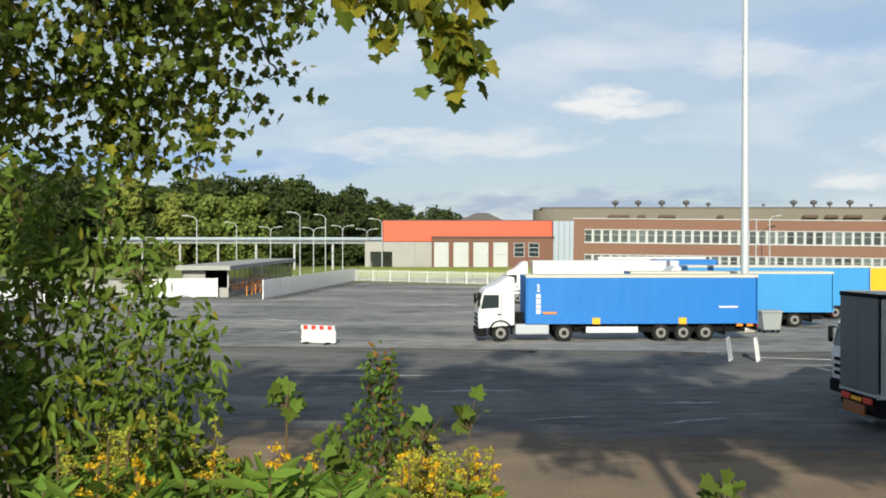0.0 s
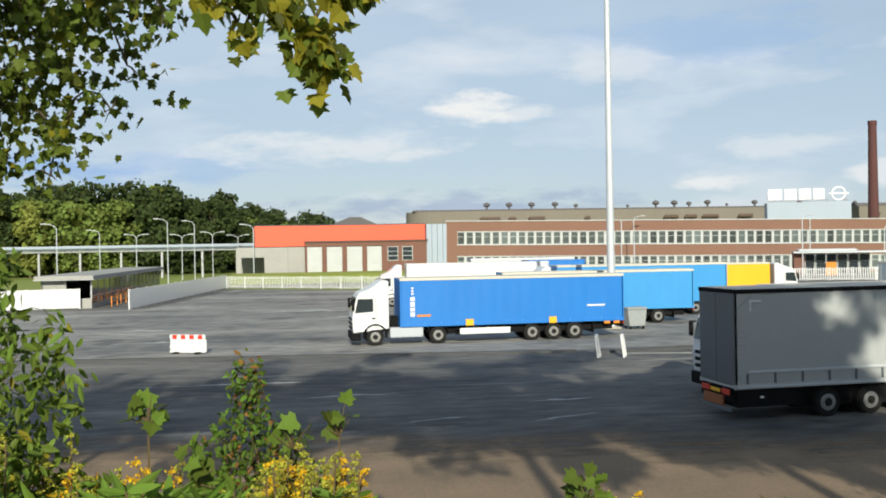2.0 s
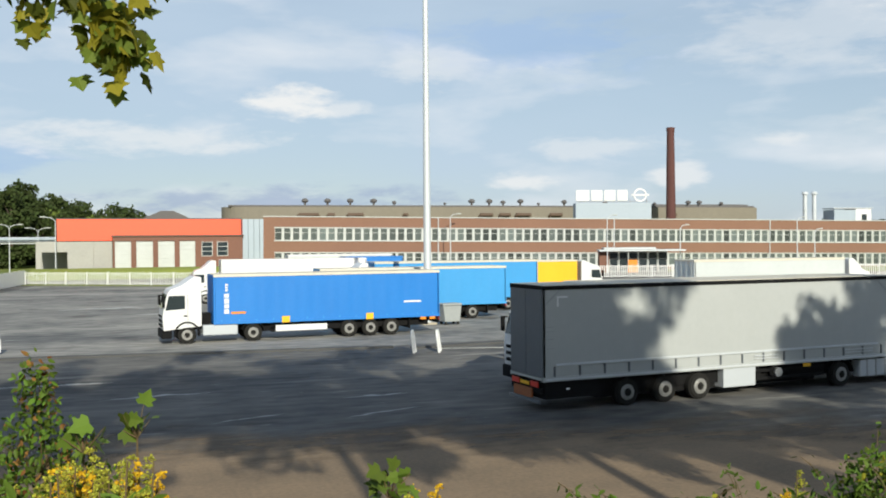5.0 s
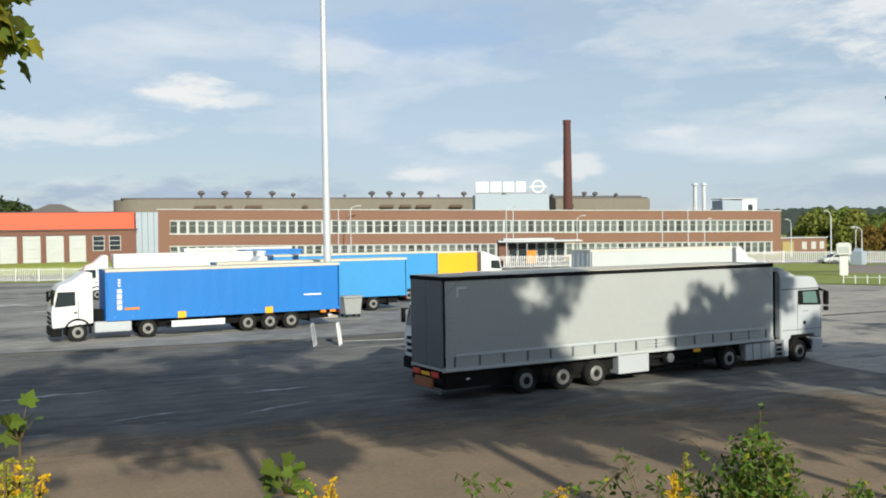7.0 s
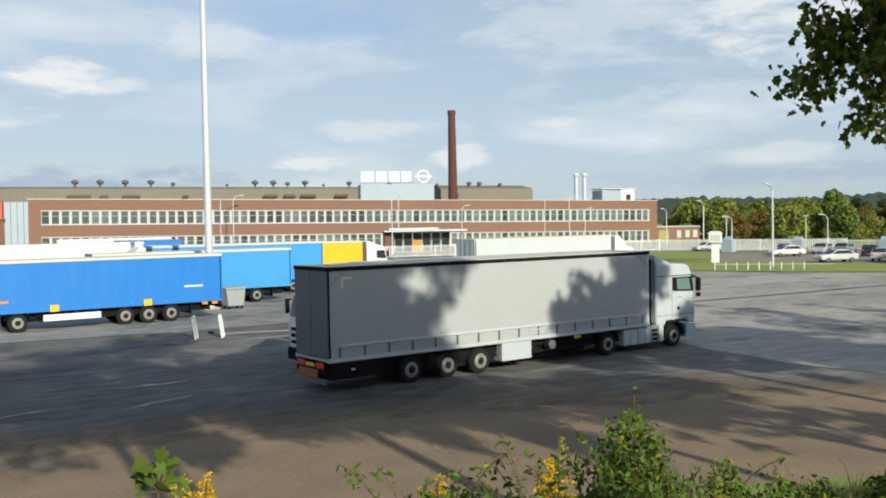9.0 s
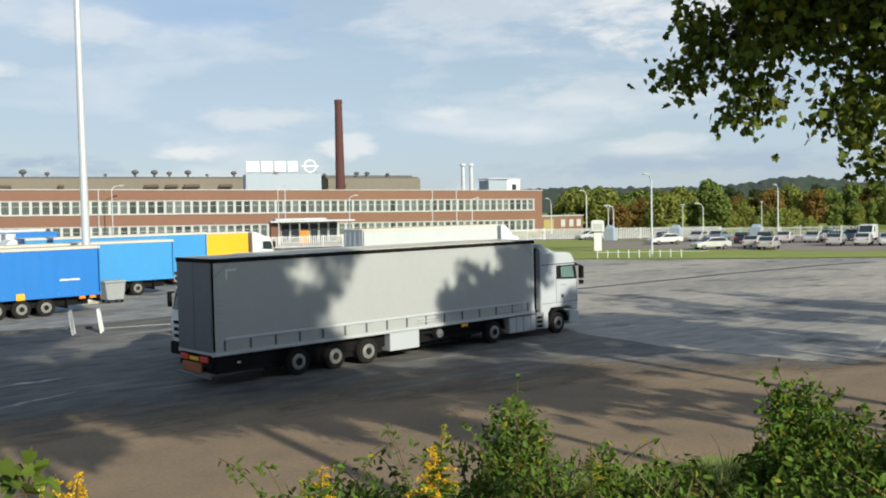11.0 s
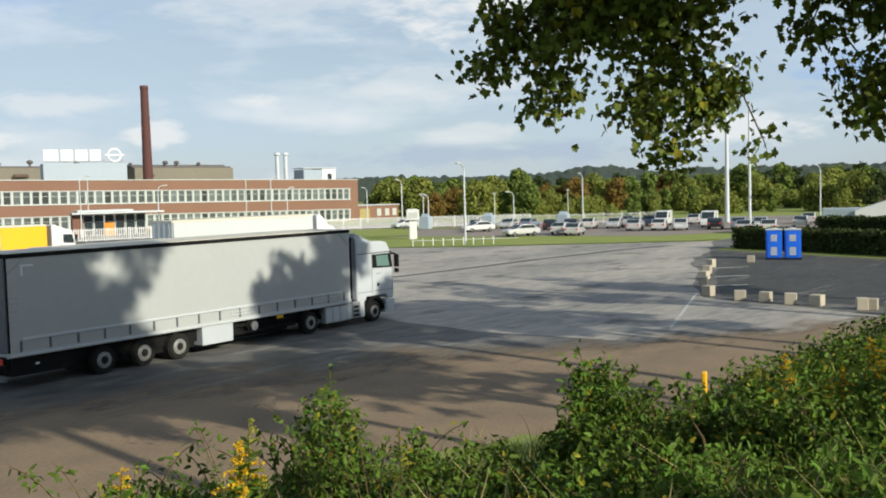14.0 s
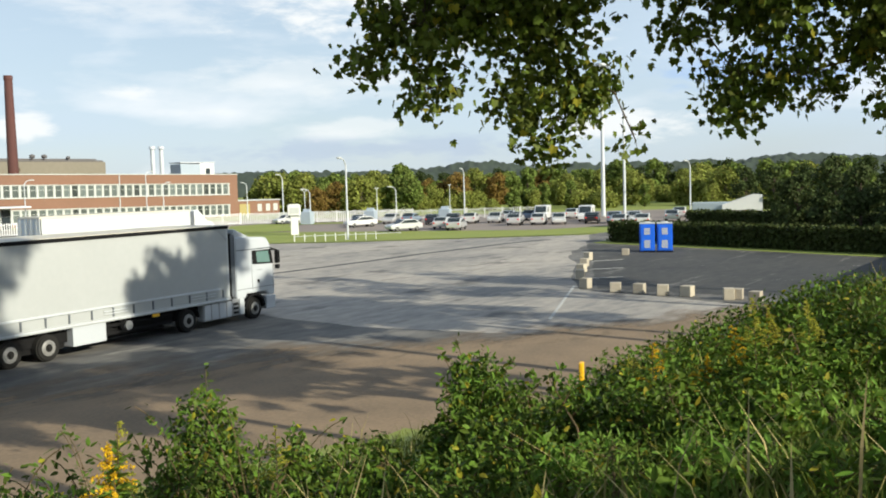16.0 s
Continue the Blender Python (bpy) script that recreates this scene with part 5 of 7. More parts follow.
for x, y, h, f in ((109.7, 104.4, 7.6, 200), (76.1, 63.4, 8.4, 200), (118.2, 76.2, 7.6, 200), (121.1, 43.1, 7.6, 180), (128.0, 131.0, 6.7, 200), (126.0, 113.5, 5.2, 180), (134.5, 101, 5.2, 180)):
    lamp_post(x, y, h, 1, f, TALL, 0.12)
for x, y, h in ((128.5, 117.0, 5.0), (138.0, 108.0, 5.0), (150.0, 100.0, 5.2)):
    lamp_post(x, y, h, 2, 30, TWIN)


def mast(x, y, h, r0, r1, label):
    ob = thing("floodlight_mast", Matrix.Translation((x, y, 0)), label, "mast", "masts")
    bm = bmesh.new()
    rod(bm, (0, 0, -0.2), (0, 0, h), r0, r1, n=20)
    part("pole", bm, M["galvanised"], ob)
    bm = bmesh.new()
    rod(bm, (0, 0, h - 0.1), (0, 0, h + 0.25), r1 * 5, n=18)
    part("crown", bm, M["galvanised"], ob)
    for k in range(4):
        bm = bmesh.new()
        a = k * math.pi / 2
        box(bm, -0.3, 0.3, -0.12, 0.12, -0.25, 0.25, Matrix.Translation((r1 * 6 * math.cos(a), r1 * 6 * math.sin(a), h - 0.2)) @ Matrix.Rotation(a + math.pi / 2, 4, "Z"), bevel=0.03)
        part("floodlight", bm, M["steel"], ob)
    bm = bmesh.new()
    box(bm, -0.5, 0.5, -0.5, 0.5, -0.1, 0.12, bevel=0.03)
    part("foot_plate", bm, M["concrete"], ob)
    return ob


mast(19.1, 61.0, 26, 0.27, 0.15, "tall tapered galvanised floodlight mast among lorries")
mast(129, 59, 22, 0.32, 0.18, "tall floodlight mast at the car park")
lamp_post(120.3, 51.9, 15.5, 1, 200, "tall galvanised lamp at the car park", 0.2)

# pipe bridge
pipes = thing("pipe_bridge", at((-75, 205), -2), "long pipe bridge on posts", "pipe bridge")
for z, r, y in ((6.5, 0.28, 0), (6.1, 0.18, 0.6), (6.75, 0.14, 0.7)):
    bm = bmesh.new()
    rod(bm, (0, y, z), (62, y, z), r, n=10)
    part("pipe", bm, M["galvanised"] if r < 0.2 else M["sheet_blue"], pipes)
bm = bmesh.new()
box(bm, 0, 62, -0.4, 1.1, 5.55, 5.80)
part("girder", bm, M["bin_grey"], pipes)
for i in range(8):
    bm = bmesh.new()
    box(bm, 2 + i * 8.2, 2.4 + i * 8.2, 0, 0.6, 0, 5.45)
    part("post", bm, M["steel"], pipes)

# red-white barrier
barrier = thing("road_barrier", at((-8.14, 53.6), -20), "white plastic site barrier with red reflector fields", "barrier")
bm = bmesh.new()
box(bm, 0, 2.1, 0, 0.08, 0.78, 1.04, bevel=0.02)
for i in range(8):
    box(bm, 0.04 + i * 0.29, 0.13 + i * 0.29, 0.02, 0.06, 0.12, 0.78)
box(bm, 0, 2.1, 0, 0.08, 0.30, 0.42, bevel=0.01), box(bm, 0, 2.1, 0, 0.08, 0.06, 0.16, bevel=0.01)
box(bm, 0.04, 2.06, 0.045, 0.055, 0.16, 0.78)
part("panel", bm, M["white_paint"], barrier)
for i in range(4):
    bm = bmesh.new()
    box(bm, 0.18 + i * 0.5, 0.44 + i * 0.5, -0.012, -0.002, 0.80, 1.02)
    part("reflector", bm, M["red"], barrier)
for x in (0.3, 1.6):
    bm = bmesh.new()
    box(bm, x, x + 0.25, -0.35, 0.43, 0, 0.1, bevel=0.02)
    part("foot", bm, M["rubber"], barrier)


def hoop(x, y, turn):
    bm = bmesh.new()
    for s in (-0.34, 0.34):
        rod(bm, (s, 0, -0.1), (s, 0, 0.95), 0.062)
        rod(bm, (s, 0, 0.95), (s * 0.7, 0.0, 1.22), 0.062)
    rod(bm, (-0.24, 0, 1.22), (0.24, 0, 1.22), 0.062)
    box(bm, -0.34, 0.34, -0.01, 0.01, 0.15, 1.12)
    solo("guard_hoop", bm, M["white_paint"], "white steel guard hoop leaning on the asphalt", "hoop", "guard hoops", m=Matrix.Translation((x + 0.1, y, 0)) @ Matrix.Rotation(radians(-7.5), 4, "Y") @ Matrix.Scale(0.9, 4) @ Matrix.Rotation(radians(turn), 4, "Z"))


hoop(13.5, 45.7, 64), hoop(14.75, 45.5, 64)
bin_ = thing("waste_container", at((20.4, 60.3), 8), "grey wheeled waste container", "bin")
bm = bmesh.new()
prism(bm, [(-0.55, 0.2), (0.55, 0.2), (0.68, 1.25), (-0.68, 1.25)], -0.45, 0.45, 0.04)
part("body", bm, M["bin_grey"], bin_)
bm = bmesh.new()
box(bm, -0.72, 0.72, -0.5, 0.5, 1.26, 1.42, bevel=0.06)
part("lid", bm, M["bin_grey"], bin_)
for x in (-0.45, 0.45):
    for y in (-0.35, 0.35):
        bm = bmesh.new()
        rod(bm, (x, y - 0.03, 0.1), (x, y + 0.03, 0.1), 0.1, n=12)
        part("castor", bm, M["rubber"], bin_)

# concrete blocks
bm = bmesh.new()
box(bm, -0.25, 0.25, -0.25, 0.25, 0, 0.52, bevel=0.03)
blk = mesh_of("concrete_block", bm, M["concrete"])
rng = np.random.default_rng(4)
spots = [(43.7, 19.3), (43.6, 18.0), (43.3, 16.7), (43.3, 15.5), (42.8, 13.4), (43.1, 13.1), (41.8, 11.9), (44.7, 21.4), (48.6, 23.6), (52.5, 25.4), (56.0, 26.9), (60.3, 28.7), (65.1, 28.0)]
for x, y in spots:
    o = solo("concrete_block", blk, None, "weathered sandy concrete block on the asphalt", "block", "concrete blocks", m=at((x, y), rng.uniform(-25, 25)))
    o.scale = rng.uniform(0.92, 1.08, 3)


def toilet(m):
    ob = thing("portable_toilet", m, "bright blue portable toilet beside the hedge", "portable toilet", "portable toilets")
    bm = bmesh.new()
    box(bm, -0.55, 0.55, -0.55, 0.55, 0.12, 2.12, bevel=0.03)
    for i in range(5):
        box(bm, -0.57, 0.57, -0.40 + i * 0.19, -0.36 + i * 0.19, 0.2, 2.0)
    part("cabin", bm, M["plastic_blue"], ob)
    bm = bmesh.new()
    box(bm, -0.6, 0.6, -0.6, 0.6, 0.0, 0.12, bevel=0.02)
    part("base", bm, M["black"], ob)
    bm = bmesh.new()
    box(bm, -0.58, 0.58, -0.58, 0.58, 2.13, 2.22, bevel=0.03)
    rod(bm, (0, 0, 2.2), (0, 0, 2.30), 0.4, 0.2, n=12)
    part("roof", bm, M["frame_white"], ob)
    bm = bmesh.new()
    box(bm, -0.45, 0.45, -0.59, -0.56, 0.2, 2.0, bevel=0.01)
    d = part("door", bm, M["plastic_blue"], ob)
    for z0, z1 in ((0.35, 0.95), (1.35, 1.85)):
        bm = bmesh.new()
        for i in range(4):
            box(bm, -0.22, 0.22, -0.605, -0.595, z0 + i * (z1 - z0) / 4, z0 + (i + 0.75) * (z1 - z0) / 4)
        part("label_plate", bm, M["frame_white"], d, "white plate with bars")
    return ob


t0 = toilet(at((68.25, 27.6), -68))
copy_thing(t0, at((68.7, 26.4), -68))


# ---- cars ----
def car(m, paint, label, van=False, k=1.0):
    ob = thing("van" if van else "car", m, label, "van" if van else "car", "parked cars")
    bm = bmesh.new()
    if van:
        prism(bm, [(-2.5, 0.35), (2.45, 0.35), (2.5, 0.9), (1.7, 1.15), (1.1, 2.0), (0.8, 2.1), (-2.4, 2.1), (-2.5, 1.9)], -0.92, 0.92, 0.07)
    else:
        prism(bm, [(-2.15, 0.35), (2.15, 0.32), (2.2, 0.62), (2.05, 0.80), (1.05, 0.95), (0.35, 1.40), (-0.2, 1.46), (-1.2, 1.42), (-1.85, 1.0), (-2.2, 0.92)], -0.86, 0.86, 0.08)
    b = part("body", bm, paint, ob)
    for s in (-1, 1):
        bm = bmesh.new()
        if van:
            prism(bm, [(1.55, 1.2), (1.05, 1.9), (0.3, 1.9), (0.3, 1.2)], s * 0.925 - 0.01, s * 0.925 + 0.01)
        else:
            prism(bm, [(0.92, 0.98), (0.32, 1.34), (-1.1, 1.36), (-1.6, 1.0)], s * 0.865 - 0.01, s * 0.865 + 0.01)
        part("side_window", bm, M["glass_dark"], b)
        for x in (-1.35, 1.35):
            wheel(ob, x, s * 0.76, 0.32, 0.2, out=s)
    bm = bmesh.new()
    if van:
        prism(bm, [(1.72, 1.18), (1.14, 1.98), (1.17, 2.0), (1.75, 1.2)], -0.75, 0.75)
    else:
        prism(bm, [(1.02, 0.99), (0.40, 1.38), (0.43, 1.41), (1.05, 1.02)], -0.7, 0.7)
        part("windscreen", bm, M["glass_dark"], b)
        bm = bmesh.new()
        prism(bm, [(-1.80, 1.05), (-1.25, 1.42), (-1.29, 1.45), (-1.84, 1.08)], -0.7, 0.7)
    part("windscreen" if van else "rear_window", bm, M["glass_dark"], b)
    for s in (-1, 1):
        bm = bmesh.new()
        box(bm, 2.08, 2.22, s * 0.62 - 0.16, s * 0.62 + 0.16, 0.62, 0.76, bevel=0.02)
        part("headlight", bm, M["galvanised"], b)
        bm = bmesh.new()
        box(bm, -2.24, -2.1, s * 0.66 - 0.12, s * 0.66 + 0.12, 0.72, 0.88, bevel=0.02)
        part("tail_lamp", bm, M["red"], b)
    return ob


NAMES = ("silver", "dark blue", "white", "black", "grey-blue", "dark red")
protos = {}
rng = np.random.default_rng(11)
row = [(95.3, 62.6, 0, 25), (97.5, 66, 2, 20), (92, 68.0, 0, 155)]
row += [(100.6, 81.6, 2, 160), (108.0, 102.0, 0, 165), (106, 86, 0, 20), (110, 83.5, 0, 205), (111.5, 81, 4, 20), (107.5, 74.5, 1, 25), (109.5, 72.5, 3, 205), (110.8, 70.4, 2, 25)]
row += [(112.6, 67.5, 0, 200), (113.8, 65.0, 0, 20), (106.5, 61.0, 0, 25), (107.8, 58.2, 2, 25), (109.0, 56.0, 2, 205), (111.2, 52.4, 3, 20), (112.3, 49.8, 4, 20), (113, 47.5, 0, 205), (104.5, 45.6, 0, 15), (105.4, 43.2, 2, 15), (117, 44, 2, 20)]
row += [(119, 69, 0, 20), (120.5, 66.5, 4, 20), (125, 62, 2, 20), (128, 47, 2, 15), (131, 42.5, 0, 15)]
for x, y, c, turn in row:
    m = at((x, y), turn + rng.uniform(-4, 4))
    if c in protos:
        copy_thing(protos[c], m)
    else:
        protos[c] = car(m, CAR[c], NAMES[c] + " car parked on paving", False)
v0 = car(at((119.5, 64.0), 200), M["white_paint"], "white van parked among cars", True)
copy_thing(v0, at((117, 56.0), 200))
copy_thing(v0, at((-42, 88), 20))
copy_thing(protos[2], at((-33.5, 84), 20))

# grass island, pillar, little rails
slab("verge", [(68, 70), (70.5, 66.5), (74.2, 60), (80, 53), (88, 43), (92, 42.5), (89, 49), (84, 58), (80, 70), (78, 82), (74, 84)], 0.05, M["grass"], "mown grass island at the yard's edge", category="grass")
slab("verge", [(84, 90), (100, 106), (106, 106), (116, 90), (118, 86), (112, 88), (104, 98), (90, 84)], 0.05, M["grass"], "mown grass strip by the fence", category="grass")
slab("verge", [(-13.5, 139), (-12.5, 143), (30, 114.5), (29, 110)], 0.02, M["grass"], "grass strip along the fence", category="grass")
slab("verge", [(-22, 150), (-60, 150), (-80, 200), (-12, 200), (-12, 166)], 0.02, M["grass"], "lawn beyond the gatehouse", category="grass")
pillar = thing("sign_pillar", at((83.6, 77.8), -45), "white pillar with a box-shaped head", "pillar")
bm = bmesh.new()
box(bm, -0.45, 0.45, -0.3, 0.3, 0, 2.3, bevel=0.04)
part("shaft", bm, M["white_paint"], pillar)
bm = bmesh.new()
box(bm, -0.75, 0.75, -0.6, 0.6, 2.3, 3.4, bevel=0.04)
prism(bm, [(-0.85, 3.4), (0.85, 3.4), (0.5, 3.62), (-0.5, 3.62)], -0.65, 0.65)
hd = part("head", bm, M["white_paint"], pillar)
bm = bmesh.new()
box(bm, -0.55, 0.55, -0.63, -0.61, 2.5, 3.2)
part("face", bm, M["frame_white"], hd)
for i in range(9):
    bm = bmesh.new()
    rod(bm, (0, 0, -0.1), (0, 0, 0.8), 0.05, n=8)
    rod(bm, (0, 0, 0.8), (0, 0, 0.86), 0.05, 0.02, n=8)
    solo("bollard", bm, M["white_paint"], "white bollard on the grass island", "bollard", "bollards on the island", m=at((71.5 + i * 0.75, 66.6 - i * 0.72), 0))
bm = bmesh.new()
rod(bm, (0, 0, 0), (7.9, -7.6, 0), 0.03, n=6)
solo("chain_rail", bm, M["galvanised"], "thin rail linking the bollards", "rail", m=Matrix.Translation((71.5, 66.6, 0.62)))
for x, y in ((107, 97), (109, 86.5), (113.5, 76.5)):
    bm = bmesh.new()
    box(bm, -0.8, 0.8, -0.8, 0.8, 0, 1.9, bevel=0.05)
    prism(bm, [(-0.5, 1.9), (0.5, 1.9), (0.2, 2.3), (-0.2, 2.3)], -0.5, 0.5)
    solo("switch_cabinet", bm, M["sheet_blue"], "grey switch cabinet in the car park", "cabinet", "switch cabinets", m=at((x, y), 20))

# container and sloping white body by the hedge
bm = bmesh.new()
box(bm, 0, 5.0, 0, 2.4, 0, 2.4, bevel=0.03)
for i in range(16):
    box(bm, 0.2 + i * 0.3, 0.32 + i * 0.3, -0.03, 0.02, 0.15, 2.25)
solo("site_container", bm, M["sheet_blue"], "grey-blue steel site container", "container", m=at((113.0, 40.0), -72))
bm = bmesh.new()
prism(bm, [(0, 0.3), (4.6, 0.3), (4.6, 3.2), (3.6, 3.3), (0, 2.1)], 0, 2.3, 0.03)
solo("tipper_body", bm, M["white_paint"], "white sloping vehicle body behind the hedge", "vehicle body", m=at((113.5, 36.5), -72))
bm = bmesh.new()
box(bm, -0.13, 0.13, -0.06, 0.06, -0.2, 0.95, bevel=0.03)
marker = solo("marker_post", bm, M["yellow"], "yellow plastic marker post in the weeds", "marker post", m=at((22.0, 10.6), 20))


# ---- vegetation ----
def far_tree(name, seed, h, spread, material, label, n=3000, size=0.74, low=0.09):
    """Tapered trunk, limbs and a crown of many small clumps with gaps."""
    r = np.random.default_rng(seed)
    ob = thing(name, Matrix.Identity(4), label, "tree", "trees of the wood")
    bm = bmesh.new()
    rod(bm, (0, 0, -0.5), (0, 0, h * 0.75), 0.022 * h, 0.006 * h, n=8)
    blobs = []
    for k in range(24):
        a, z = r.uniform(0, math.tau), h * r.uniform(low, 0.86)
        reach = spread * (1.05 - abs(z / h - 0.45) * 1.2) * r.uniform(0.4, 0.85)
        c = (reach * math.cos(a), reach * math.sin(a), z)
        rod(bm, (0, 0, z * 0.72), c, 0.008 * h, 0.002 * h, n=5)
        blobs.append((c, spread * r.uniform(0.32, 0.5)))
    blobs.append(((0, 0, h * 0.86), spread * 0.42))
    part("trunk", bm, M["bark"], ob)
    w = np.array([b[1] ** 2 for b in blobs])
    ps = [cloud(r, c, (s, s, s * 0.85), max(20, int(n * q)), 0.45) for (c, s), q in zip(blobs, w / w.sum())]
    out = np.concatenate([(p - np.array(c)) / s for p, (c, s) in zip(ps, blobs)])
    p = np.concatenate(ps)
    d = r.normal(size=p.shape) + np.array((0, 0, -0.3))
    d -= out * (d * out).sum(1)[:, None] * 0.8
    part("crown", leaves("crown", p, d, r.uniform(0.6, 1.4, len(p)) * size, material, "clump", r, out + np.array((0, 0, 0.35))), None, ob)
    return ob


kinds = [far_tree("tree", 20 + i, h, s, M[m_], lab) for i, (h, s, m_, lab) in enumerate((
    (19, 6.5, "forest_a", "dark green broadleaf tree at the wood's edge"), (21, 7.0, "forest_a", "tall dark green broadleaf tree"), (17, 6.0, "forest_d", "olive green broadleaf tree"),
    (20, 5.2, "forest_b", "yellowish green tall tree"), (16, 6.5, "forest_c", "autumn-tinted reddish brown broadleaf tree")))]
kinds += [far_tree("tree", 40 + i, h, s, M[m_], lab, 3000, 0.86, 0.07) for i, (h, s, m_, lab) in enumerate((
    (20, 5.0, "forest_d", "light green poplar-like tree by the car park"), (17, 8.0, "forest_b", "broad yellow-green tree by the car park"), (19, 7.0, "forest_d", "deep green tree by the car park"), (9, 8.0, "forest_b", "low yellow-green thicket by the car park")))]
rng = np.random.default_rng(7)
used = set()


def plant(k, x, y, s):
    m = Matrix.Translation((x, y, 0)) @ Matrix.Rotation(rng.uniform(0, 6.28), 4, "Z")
    if k not in used:
        used.add(k)
        kinds[k].matrix_basis = m
        kinds[k].scale = (s, s, s)
        return
    o = copy_thing(kinds[k], m)
    o.scale = (s, s, s)


# wood beyond the gatehouse
for i in range(110):
    az = radians(-2.5 + 31 * (i + rng.random()) / 110)
    d = rng.uniform(232, 300)
    edge = float(np.interp(math.degrees(az), (-3, 1, 4, 8, 12, 28), (0.60, 0.66, 0.84, 1.04, 1.06, 1.06)))
    plant(int(rng.choice((0, 1, 1, 2, 2, 3), p=(0.28, 0.22, 0.14, 0.18, 0.13, 0.05))), -math.sin(az) * d, math.cos(az) * d, edge * rng.uniform(0.92, 1.16) * d / 262)
# trees beyond the car park
for i in range(120):
    az = radians(-80 + 35.5 * (i + rng.random()) / 120)
    d = rng.uniform(185, 260) if az < radians(-48) else rng.uniform(222, 262)
    plant(int(rng.choice((5, 5, 6, 6, 7, 8, 8, 4), p=(0.15, 0.15, 0.15, 0.15, 0.1, 0.13, 0.12, 0.05))), -math.sin(az) * d, math.cos(az) * d, rng.uniform(0.22, 0.48) * d / 200)
for i in range(70):
    az = radians(-80 + 35 * (i + rng.random()) / 70)
    d = rng.uniform(270, 330)
    plant(int(rng.choice((0, 1, 7, 2))), -math.sin(az) * d, math.cos(az) * d, rng.uniform(0.40, 0.52) * d / 300)
for az, d, s in ((-76.5, 120, 0.42), (-78, 112, 0.46), (-79.5, 105, 0.44), (-81, 100, 0.46), (-83, 96, 0.48), (-75, 135, 0.42), (-73.5, 150, 0.42)):
    plant(0 if d < 110 else 1, -math.sin(radians(az)) * d, math.cos(radians(az)) * d, s * 0.8)


for x, y, s_ in ((78.5, 14.5, 0.30), (77.0, 10.5, 0.36), (75.5, 6.5, 0.40), (77.5, 3.0, 0.44), (84.0, 17.5, 0.30), (90.0, 22.0, 0.28), (73.5, 8.6, 0.20), (74.2, 11.8, 0.17)):
    plant(int(rng.integers(0, 2)), x, y, s_)


def ridge(name, d, az0, az1, top, label, seed):
    n, rows = 420, 10
    vs = []
    for j in range(rows):
        for i in range(n):
            a = radians(az0 + (az1 - az0) * i / (n - 1))
            dd = d + j * d * 0.05
            z = top * (j / (rows - 1)) ** 0.7 * (0.72 + 0.36 * noise.noise((i * 0.02, seed, 0)) + 0.13 * noise.noise((i * 0.35, j * 0.8, seed)) + 0.05 * noise.noise((i * 2.7, j * 2.1, seed))) - 3
            vs.append((-math.sin(a) * dd, math.cos(a) * dd, z))
    fs = [(j * n + i, j * n + i + 1, (j + 1) * n + i + 1, (j + 1) * n + i) for j in range(rows - 1) for i in range(n - 1)]
    return solo(name, sheet(name, vs, fs, M["hill"], True), None, label, "hill", kind="structure")


ridge("backdrop_hill", 600, -92, -40, 27, "wooded hills on the horizon", 3)
ridge("backdrop_hill", 1100, -92, -40, 47, "far wooded hills on the horizon", 9)
ridge("backdrop_hill", 420, -4, 60, 18, "dark wood behind the gatehouse", 5)


def leafy(name, seed, stems, blobs, n, size, kind, material, label, category, extra=None, group="", droop=-0.3, canes=0):
    """A shrub: stems from a root into blobs of leaves. extra: (share, material) of odd-coloured leaves."""
    r = np.random.default_rng(seed)
    root = stems[0]
    ob = thing(name, Matrix.Translation(root), label, category, group)
    bm = bmesh.new()
    w = np.array([b[1][0] * b[1][2] for b in blobs])
    pts = []
    for (c, rad), q in zip(blobs, w / w.sum()):
        c = np.array(c) - np.array(root)
        bend = c * 0.5 + np.array((0, 0, 0.25 * c[2]))
        rod(bm, (0, 0, -0.1), tuple(bend), 0.014, 0.009, n=5), rod(bm, tuple(bend), tuple(c), 0.009, 0.004, n=5)
        k = max(6, int(n * q))
        p = cloud(r, c, rad, k, 0.2)
        for t in p[:: max(1, k // 10)]:
            rod(bm, tuple(c * 0.8 + bend * 0.2), tuple(t), 0.005, 0.002, n=4)
        pts.append(p)
    crest = max(c[2] + rad[2] * 0.6 for c, rad in blobs) - root[2]
    for _ in range(canes):
        a, reach, up = r.uniform(0, math.tau), r.uniform(0.25, 0.8), crest + r.uniform(0.0, 0.28)
        bow = [np.array((math.cos(a) * reach * t, math.sin(a) * reach * t, up * (1.75 * t - 0.75 * t * t))) for t in np.linspace(0, 1, 8)]
        for p0, p1 in zip(bow, bow[1:]):
            rod(bm, tuple(p0), tuple(p1), 0.005, 0.004, n=4)
        t = r.uniform(0.35, 1.0, 26)
        q = np.stack((math.cos(a) * reach * t, math.sin(a) * reach * t, up * (1.75 * t - 0.75 * t * t)), 1)
        pts.append(q + r.normal(size=q.shape) * 0.035)
    part("stem", bm, M["stem"], ob)
    p = np.concatenate(pts)
    d = r.normal(size=p.shape) * 0.8 + np.array((0, 0, droop))
    s = r.uniform(0.65, 1.25, len(p)) * size
    if extra:
        pick = r.random(len(p)) < extra[0]
        part("odd_foliage", leaves("odd_foliage", p[pick], d[pick], s[pick], extra[1], kind, r, np.tile((0.15, -0.55, 0.8), (int(pick.sum()), 1))), None, ob)
        p, d, s = p[~pick], d[~pick], s[~pick]
    part("foliage", leaves("foliage", p, d, s, material, kind, r, np.tile((0.15, -0.55, 0.8), (len(p), 1))), None, ob)
    return ob


